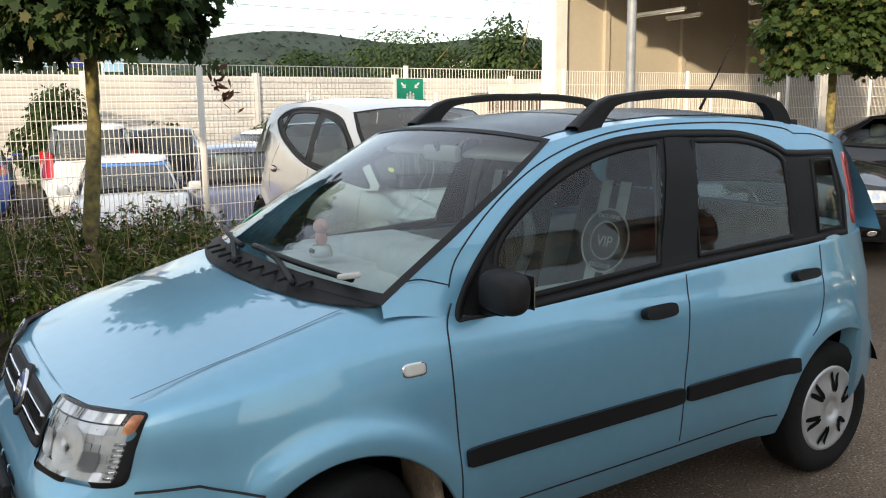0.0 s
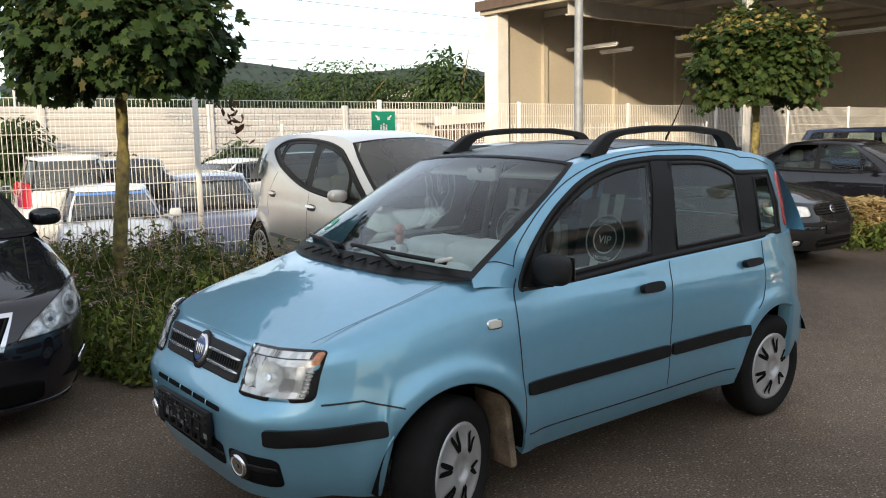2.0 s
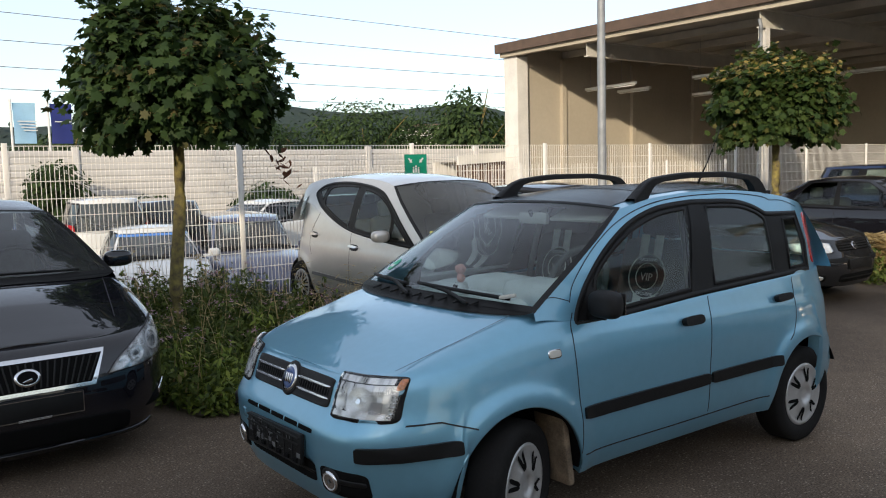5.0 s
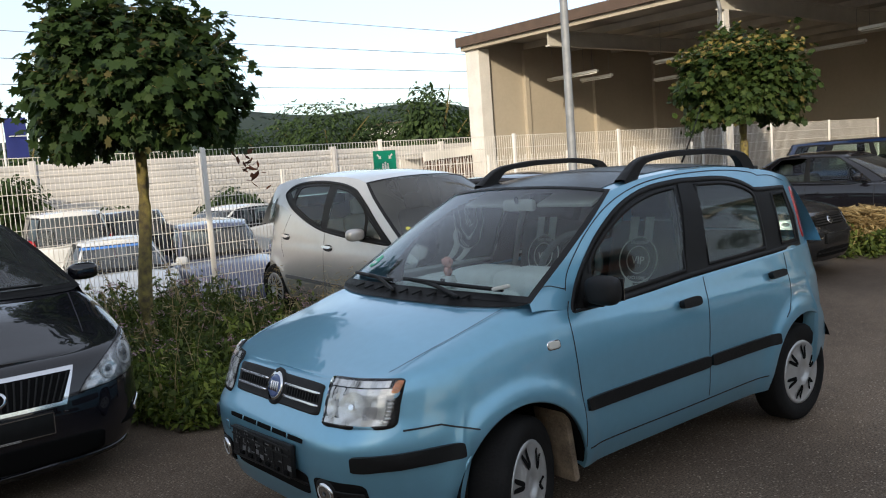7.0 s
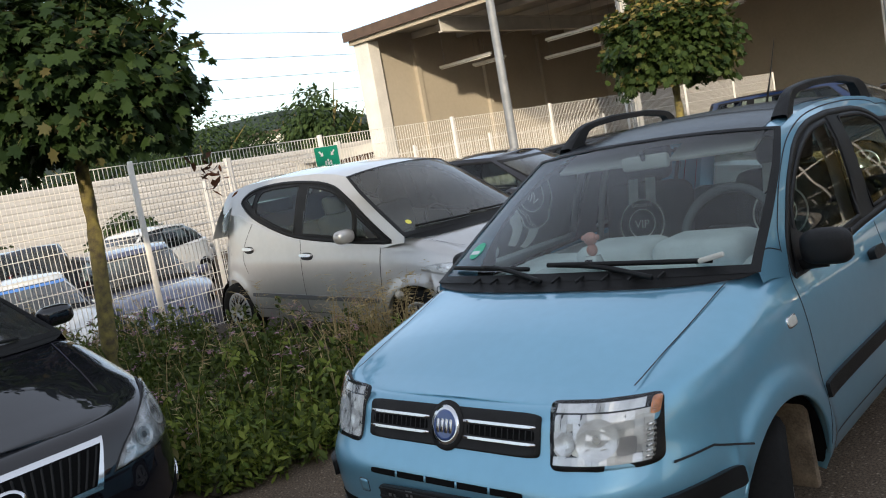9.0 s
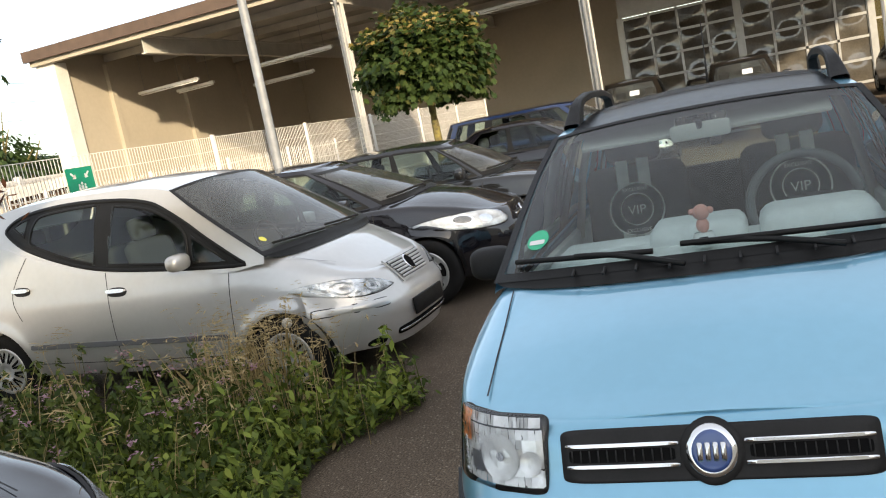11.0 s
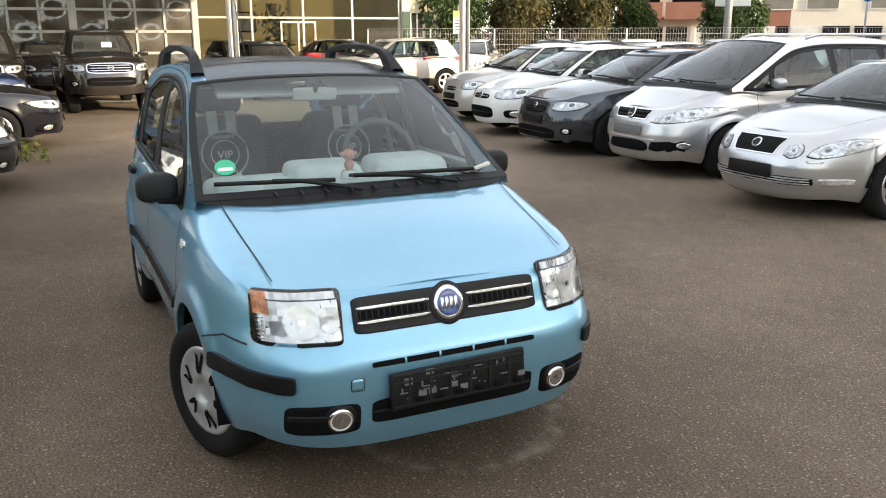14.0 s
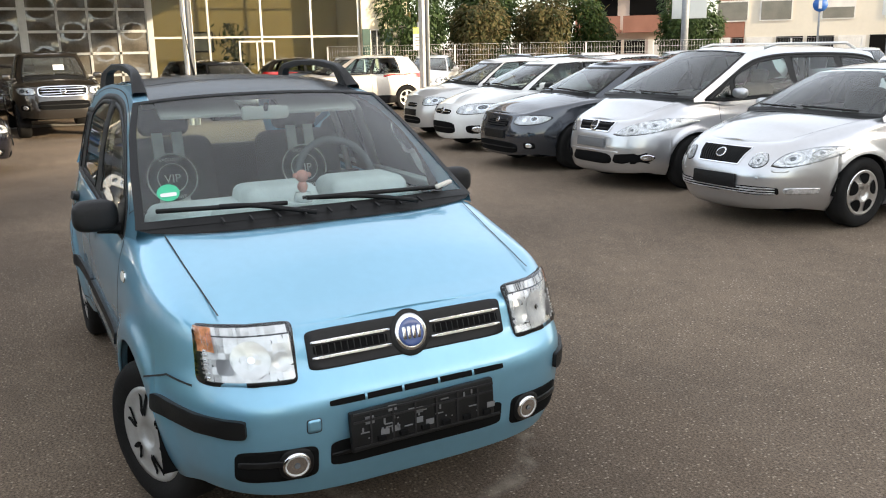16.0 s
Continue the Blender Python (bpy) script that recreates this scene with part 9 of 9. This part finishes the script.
def maple(m, rx, z0, z1, trunk_r, twigs, size, material, label, seed, lean=0.0):
    """A clipped round maple: limbs, many curved twigs, and leaves hanging in pairs along each."""
    rnd = random.Random(seed)
    t = thing("maple_tree", m, label, "tree", "young maples in the planting beds")
    zf = z0 + 0.22 * (z1 - z0)
    part("trunk", tube([(lean * q + 0.02 * math.sin(7 * q), 0.015 * math.sin(5 * q + 1), q * zf) for q in lin(0, 1, 12)], [trunk_r * (1.2 - 0.4 * q) if q > 0.03 else trunk_r * 1.5 for q in lin(0, 1, 12)], 12), M_BARK, t)
    for k in range(9):
        a, e = 2.4 * k, 0.35 + 0.12 * (k % 4)
        L = rx * rnd.uniform(0.55, 0.75)
        pts = [(lean + L * q * math.cos(a) * math.cos(e), L * q * math.sin(a) * math.cos(e), zf - 0.12 + (z1 - zf) * 0.6 * q * math.sin(e + 0.3)) for q in lin(0, 1, 6)]
        part("limb", tube(pts, [trunk_r * 0.5 * (1 - 0.8 * q) for q in lin(0, 1, 6)], 6), M_BARK, t)
    stems, spots = [], []
    lump = [(rnd.uniform(0, 6.28), rnd.uniform(-0.6, 1.2), rnd.uniform(-0.10, 0.12)) for _ in range(26)]
    for k in range(twigs):
        a, sz = rnd.uniform(0, 6.28), rnd.uniform(-0.34, 1.0)
        e = math.asin(sz)
        r = 1.0 + sum(h * math.exp(-((math.sin((a - b) / 2) * 2) ** 2 + (e - c) ** 2) / 0.10) for b, c, h in lump)
        r *= rnd.uniform(0.62, 1.0) if k % 3 else rnd.uniform(0.95, 1.10)
        if k % 29 == 0:
            r *= rnd.uniform(1.08, 1.22)
        zc = z0 + 0.36 * (z1 - z0)
        up = (z1 - zc) if sz > 0 else (zc - z0) / 0.42
        end = Vector((lean + rx * r * math.cos(a) * math.cos(e) ** 0.75, rx * r * math.sin(a) * math.cos(e) ** 0.75, zc + up * r * sz))
        if sz < 0:  # drawn in below, like an umbrella
            end.x, end.y = lean + (end.x - lean) * (1 + 0.55 * sz), end.y * (1 + 0.55 * sz)
        start = Vector((lean, 0, zf)).lerp(end, 0.35)
        bow = Vector((0, 0, 0.10 * rx * rnd.uniform(0.2, 1.2)))
        path = [start.lerp(end, q) + bow * 4 * q * (1 - q) for q in lin(0, 1, 5)]
        stems.append(tube([tuple(p) for p in path], [0.006 * (1 - 0.8 * q) for q in lin(0, 1, 5)], 4))
        out = (end - Vector((lean, 0, zc))).normalized()
        for j in range(17):
            q = rnd.uniform(0.30, 1.0) ** 0.7
            i = min(4, int(q * 5))
            p = path[i].lerp(path[i + 1], q * 5 - i) if q < 1 else end
            spots.append((p + Vector((rnd.gauss(0, 0.055), rnd.gauss(0, 0.055), rnd.gauss(-0.02, 0.045))), (out + Vector((rnd.gauss(0, 0.35), rnd.gauss(0, 0.35), rnd.gauss(0, 0.2)))).normalized()))
    raw("branchwork", join(*stems), M_BARK, t)
    raw("crown", leaves(spots, size, MAPLE, rnd, 0.45), material, t)
    if seed == 12:  # yellow-bronze leaves on top, coloured for sunlight on the crown
        tips = [(p + Vector((0, 0, 0.03)), d) for p, d in spots if p.z > z1 - 0.30 * (z1 - z0)]
        raw("young_growth", leaves(rnd.sample(tips, len(tips) // 2), size * 0.85, MAPLE, rnd, 0.2), M_TOPLIT, t)["kind"] = "stuff"
    return t


M_TOPLIT = leaf_material("young_shoot_leaf", (0.14, 0.13, 0.03), (0.34, 0.24, 0.08))
maple(pose(0.80, -4.60, 0), 0.97, 1.88, 3.40, 0.060, 900, 0.106, M_MAPLE, "young round-headed maple with a lichen-spotted trunk in the weeds", 11, -0.14)
maple(pose(-10.05, -4.85, 0), 1.16, 1.85, 3.62, 0.075, 820, 0.112, M_MAPLE2, "young round-headed maple with yellowing top by the fence", 12)
# dead leaves hanging at the crown's edge
rnd = random.Random(3)
part_dead = raw("dead_twig_leaves", leaves([(Vector((-0.35 + rnd.gauss(0, 0.05), -4.45 + rnd.gauss(0, 0.07), 1.78 + rnd.gauss(0, 0.09))), Vector((0, 0, -1))) for _ in range(26)], 0.11, OVAL, rnd, 0.9), leaf_material("dead_leaf", (0.07, 0.03, 0.02), (0.16, 0.07, 0.04)))
tagged(part_dead, "brown withered leaves hanging from the maple", "leaves", kind="stuff")

for x, y, rx, z1, n, mt_, lb, sd, z0 in ((-1.5, -20.4, 1.2, 2.75, 4200, M_BUSH, "bush before the barrier wall", 21, -0.4), (-4.3, -20.5, 0.8, 2.0, 2200, M_BUSH, "low bush before the barrier wall", 22, -0.4), (-7.8, -20.6, 1.3, 2.15, 3600, M_BUSH, "low bush before the barrier wall", 23, -0.4)):
    tree("bush", pose(x, y, YARD), rx, 0.1, z1, 0.03, n, 0.22, mt_, lb, sd, OVAL)
tree("dark_tree", pose(-21.7, -27.7, YARD), 2.0, 1.0, 7.0, 0.2, 3200, 0.34, M_BUSH, "tall dark tree behind the hall", 31, OVAL)
tree("dark_tree", pose(-24.5, -29.5, YARD), 1.6, 0.8, 5.6, 0.2, 1800, 0.34, M_BUSH, "dark tree behind the hall", 32, OVAL)
for i, (x, y, rx, z1) in enumerate(((-27.5, -60, 5.5, 7.0), (-34, -57, 6.0, 8.6), (-41, -56, 5.5, 8.0), (-20, -62, 5.0, 6.2), (-12, -64, 5.0, 6.4), (-3, -66, 6, 6.0), (8, -66, 6, 6.6), (-46, -50, 4.0, 6.2), (18, -64, 6, 6.4))):
    tree("broadleaf_tree", pose(x, y, YARD), rx, 0.4, z1, 0.3, 6000, 0.42, M_BUSH if i % 3 else M_MAPLE, "broad green tree beyond the yard", 40 + i, OVAL, group="trees beyond the yard")
for i, (x, y, rx, z1, mt_) in enumerate(((-32.0, 16.6, 2.0, 6.5, M_BUSH), (-31.0, 19.8, 1.5, 4.4, M_BUSHRED), (-33.0, 21.6, 1.8, 5.5, M_BUSH), (-30.5, 23.0, 1.5, 4.4, M_BUSHRED), (-32.0, 26.6, 1.9, 5.0, M_MAPLE2), (-28.0, 30.2, 1.9, 5.2, M_BUSH), (-38.0, 18.5, 2.8, 9.0, M_BUSH), (-39.0, 24.5, 2.6, 7.5, M_BUSH))):
    tree("street_tree", pose(x, y, 0), rx, 0.3, z1, 0.12, 9000, 0.22, mt_, "bushy tree behind the far fence", 60 + i, OVAL, group="trees behind the far fence")

rnd = random.Random(8)
raw("foliage", leaves([(Vector((rnd.gauss(0, 0.28), rnd.gauss(0, 0.3), rnd.uniform(0.9, 2.9))), Vector((rnd.gauss(0, 1), rnd.gauss(0, 1), 0.2)).normalized()) for _ in range(240)], 0.28, OVAL, rnd, 0.6), M_BUSH, desk)

# wooded ridge on the horizon
def ridge(name, y0, x0, x1, h, seed, n, material, label):
    rnd2 = random.Random(seed)
    spots = []
    P = []
    for i in range(121):
        x = x0 + (x1 - x0) * i / 120
        top = h * (0.72 + 0.20 * math.sin(i * 0.07 + seed) + 0.08 * math.sin(i * 0.31 + 2 * seed))
        P.append([(x, y0 + 60 * (1 - q), top * q - 3) for q in lin(0, 1, 8)] + [(x, y0 - 60, top - 2)])
        for _ in range(n):
            q = rnd2.random() ** 0.5
            spots.append((Vector((x + rnd2.uniform(-1, 1) * (x1 - x0) / 120, y0 + 60 * (1 - q) + rnd2.uniform(-3, 3), top * q - 3 + rnd2.uniform(-1.5, 1.8))), Vector((0, 0.6, 0.6))))
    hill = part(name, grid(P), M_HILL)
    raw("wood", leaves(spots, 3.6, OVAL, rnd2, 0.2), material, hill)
    tagged(hill, label, "hill", kind="structure")


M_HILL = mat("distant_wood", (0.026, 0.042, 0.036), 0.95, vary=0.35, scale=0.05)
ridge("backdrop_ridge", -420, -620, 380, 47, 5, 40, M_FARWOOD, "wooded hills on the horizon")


# ---- weeds ----
def weeds(rnd, inside, n, hmin, hmax, size, outline=OVAL):
    stems, spots, tips = [], [], []
    for _ in range(n):
        x, y = inside()
        h = rnd.uniform(hmin, hmax)
        lx, ly = rnd.gauss(0, 0.10) * h, rnd.gauss(0, 0.10) * h
        w = 0.004
        a = rnd.uniform(0, 6.28)
        dx, dy = w * math.cos(a), w * math.sin(a)
        stems.append(([(x - dx, y - dy, 0), (x + dx, y + dy, 0), (x + lx + dx * 0.5, y + ly + dy * 0.5, h), (x + lx - dx * 0.5, y + ly - dy * 0.5, h)], [[0, 1, 2, 3]]))
        for k in range(int(10 + h * 24)):
            q = rnd.uniform(0.08, 1.0)
            b = rnd.uniform(0, 6.28)
            r = rnd.uniform(0.02, 0.09) * (1.2 - q * 0.7)
            spots.append((Vector((x + lx * q + r * math.cos(b), y + ly * q + r * math.sin(b), h * q)), Vector((math.cos(b), math.sin(b), 0.3))))
        tips.append((x + lx, y + ly, h))
    return stems, spots, tips


rnd = random.Random(77)
def bed():
    while True:
        x, y = rnd.uniform(-1.0, 1.85), rnd.uniform(-6.7, -1.85)
        edge = -1.95 - 0.18 * math.sin(3 * x + 1) - 0.35 * max(0, x - 0.6)
        right = 1.55 + 0.1 * math.sin(4 * y)
        left = -0.85 - 0.15 * math.sin(5 * y) + (0.0 if y > -2.5 else 0.12)
        if y < edge and left < x < right:
            return x, y
def bed_back():
    while True:
        x, y = bed()
        if y < -2.35:
            return x, y
st, sp, tp = weeds(rnd, bed_back, 640, 0.20, 0.54, 0.1)
st2, sp2, tp2 = weeds(rnd, bed, 650, 0.10, 0.32, 0.1)
tagged(raw("weeds", seated(join(*st, *st2, leaves(sp + sp2, 0.068, OVAL, rnd, 0.35))), M_WEED), "rough green weeds growing in the planting bed", "weeds", kind="stuff")
low = [(Vector((*bed(), rnd.uniform(0.02, 0.12))), Vector((rnd.gauss(0, 1), rnd.gauss(0, 1), 0.6)).normalized()) for _ in range(9000)]
tagged(raw("ground_cover", seated(leaves(low, 0.055, OVAL, rnd, 0.1)), M_WEED), "low clover-like ground cover at the bed's edge", "weeds", kind="stuff")
# brighter leafy plants at the front of the bed
M_BRIGHT = leaf_material("bright_weed_leaf", (0.08, 0.13, 0.018), (0.28, 0.32, 0.06))
def front_bed():
    while True:
        x, y = bed()
        if y > -3.3 and x > -0.7:
            return x, y
st, sp, tp3 = weeds(rnd, front_bed, 90, 0.22, 0.55, 0.1)
edge_low = [(Vector((*front_bed(), rnd.uniform(0.02, 0.16))), Vector((rnd.gauss(0, 1), rnd.gauss(0, 1), 0.6)).normalized()) for _ in range(4200)]
tagged(raw("leafy_weeds", seated(join(*st, leaves(sp + edge_low, 0.07, OVAL, rnd, 0.3))), M_BRIGHT), "bright yellow-green leafy weeds at the bed's front", "weeds", kind="stuff")
def dry_spot():
    return rnd.gauss(-0.42, 0.20), rnd.gauss(-2.75, 0.22)
blades = []
for k in range(300):
    x, y = dry_spot() if k < 190 else bed_back()
    h = rnd.uniform(0.4, 0.85)
    lx, ly = rnd.gauss(0, 0.16), rnd.gauss(0, 0.12)
    blades.append(([(x - 0.005, y, 0), (x + 0.005, y, 0), (x + lx * 0.4 + 0.004, y + ly * 0.4, h * 0.6), (x + lx, y + ly, h), (x + lx * 0.4 - 0.002, y + ly * 0.4, h * 0.6)], [[0, 1, 2, 3, 4]]))
ears = [(Vector(b[0][3]) - Vector((rnd.gauss(0, 0.02), rnd.gauss(0, 0.02), rnd.uniform(0, 0.12))), Vector((0, 0, 1))) for b in blades for _ in range(7)]
tagged(raw("dry_grass", seated(join(*blades, leaves(ears, 0.07, SLIM, rnd, -0.5))), M_DRY), "tall dry straw-coloured grass among the weeds", "grass", kind="stuff")
fl = []
for p in rnd.sample([q for q in tp if q[1] < -2.5], 150):
    for _ in range(16):
        fl.append((Vector(p) + Vector((rnd.gauss(0, 0.02), rnd.gauss(0, 0.02), rnd.gauss(0.01, 0.014))), Vector((rnd.gauss(0, 1), rnd.gauss(0, 1), 0.8)).normalized()))
tagged(raw("thistle_flowers", seated(leaves(fl, 0.03, OVAL, rnd, -0.2)), M_FLOWER), "faded pink thistle heads among the weeds", "flowers", kind="stuff")
dand = thing("seed_head", pose(-0.50, -2.55, 0), "pale round dandelion seed head on a stalk", "flower")
part("stalk", tube([(0, 0, 0), (0.02, 0, 0.3), (0.03, 0, 0.62)], 0.004, 5), M_DRY, dand)
part("head", ball(0.03, 0, 0.64, 0.032), mat("seed_fluff", (0.55, 0.50, 0.42), 0.95, vary=0.3, scale=60, bump=1.0, bscale=200), dand)
# second clump further along the fence
def clump():
    return rnd.gauss(-8.6, 0.35), rnd.gauss(-2.05, 0.28)
st, sp, tp = weeds(rnd, clump, 160, 0.10, 0.35, 0.1)
tagged(raw("weed_clump", join(*st, leaves(sp, 0.09, OVAL, rnd, 0.3)), M_WEED), "clump of weeds between parked cars", "weeds", kind="stuff")
dry2 = [(Vector((rnd.gauss(-8.9, 0.22), rnd.gauss(-2.3, 0.2), 0.62 * rnd.random() ** 0.8)), Vector((rnd.gauss(0, 0.4), rnd.gauss(0, 0.4), 1)).normalized()) for _ in range(2600)]
tagged(raw("dry_grass_clump", leaves(dry2, 0.17, SLIM, rnd, -0.6), M_DRY), "rounded clump of dry grass between parked cars", "grass", kind="stuff")
def bed2():
    return rnd.uniform(-9.8, -8.0), rnd.uniform(-6.6, -2.2)
st, sp, tp = weeds(rnd, bed2, 260, 0.12, 0.5, 0.1)
tagged(raw("weed_bed", join(*st, leaves(sp, 0.09, OVAL, rnd, 0.3)), M_WEED), "weeds round the second maple", "weeds", kind="stuff")
# soil under the weeds
M_SOIL = mat("soil", (0.07, 0.055, 0.035), 0.95, vary=0.4, scale=4, bump=0.8, bscale=40)
tagged(part("soil_bed", grid([[(x, y, gz(x, y) + 0.014 + 0.01 * math.sin(9 * x + 5 * y)) for y in lin(-6.75, -2.15, 14)] for x in lin(-0.85, 1.5, 10)]), M_SOIL), "bare soil under the weeds", "soil", kind="structure")
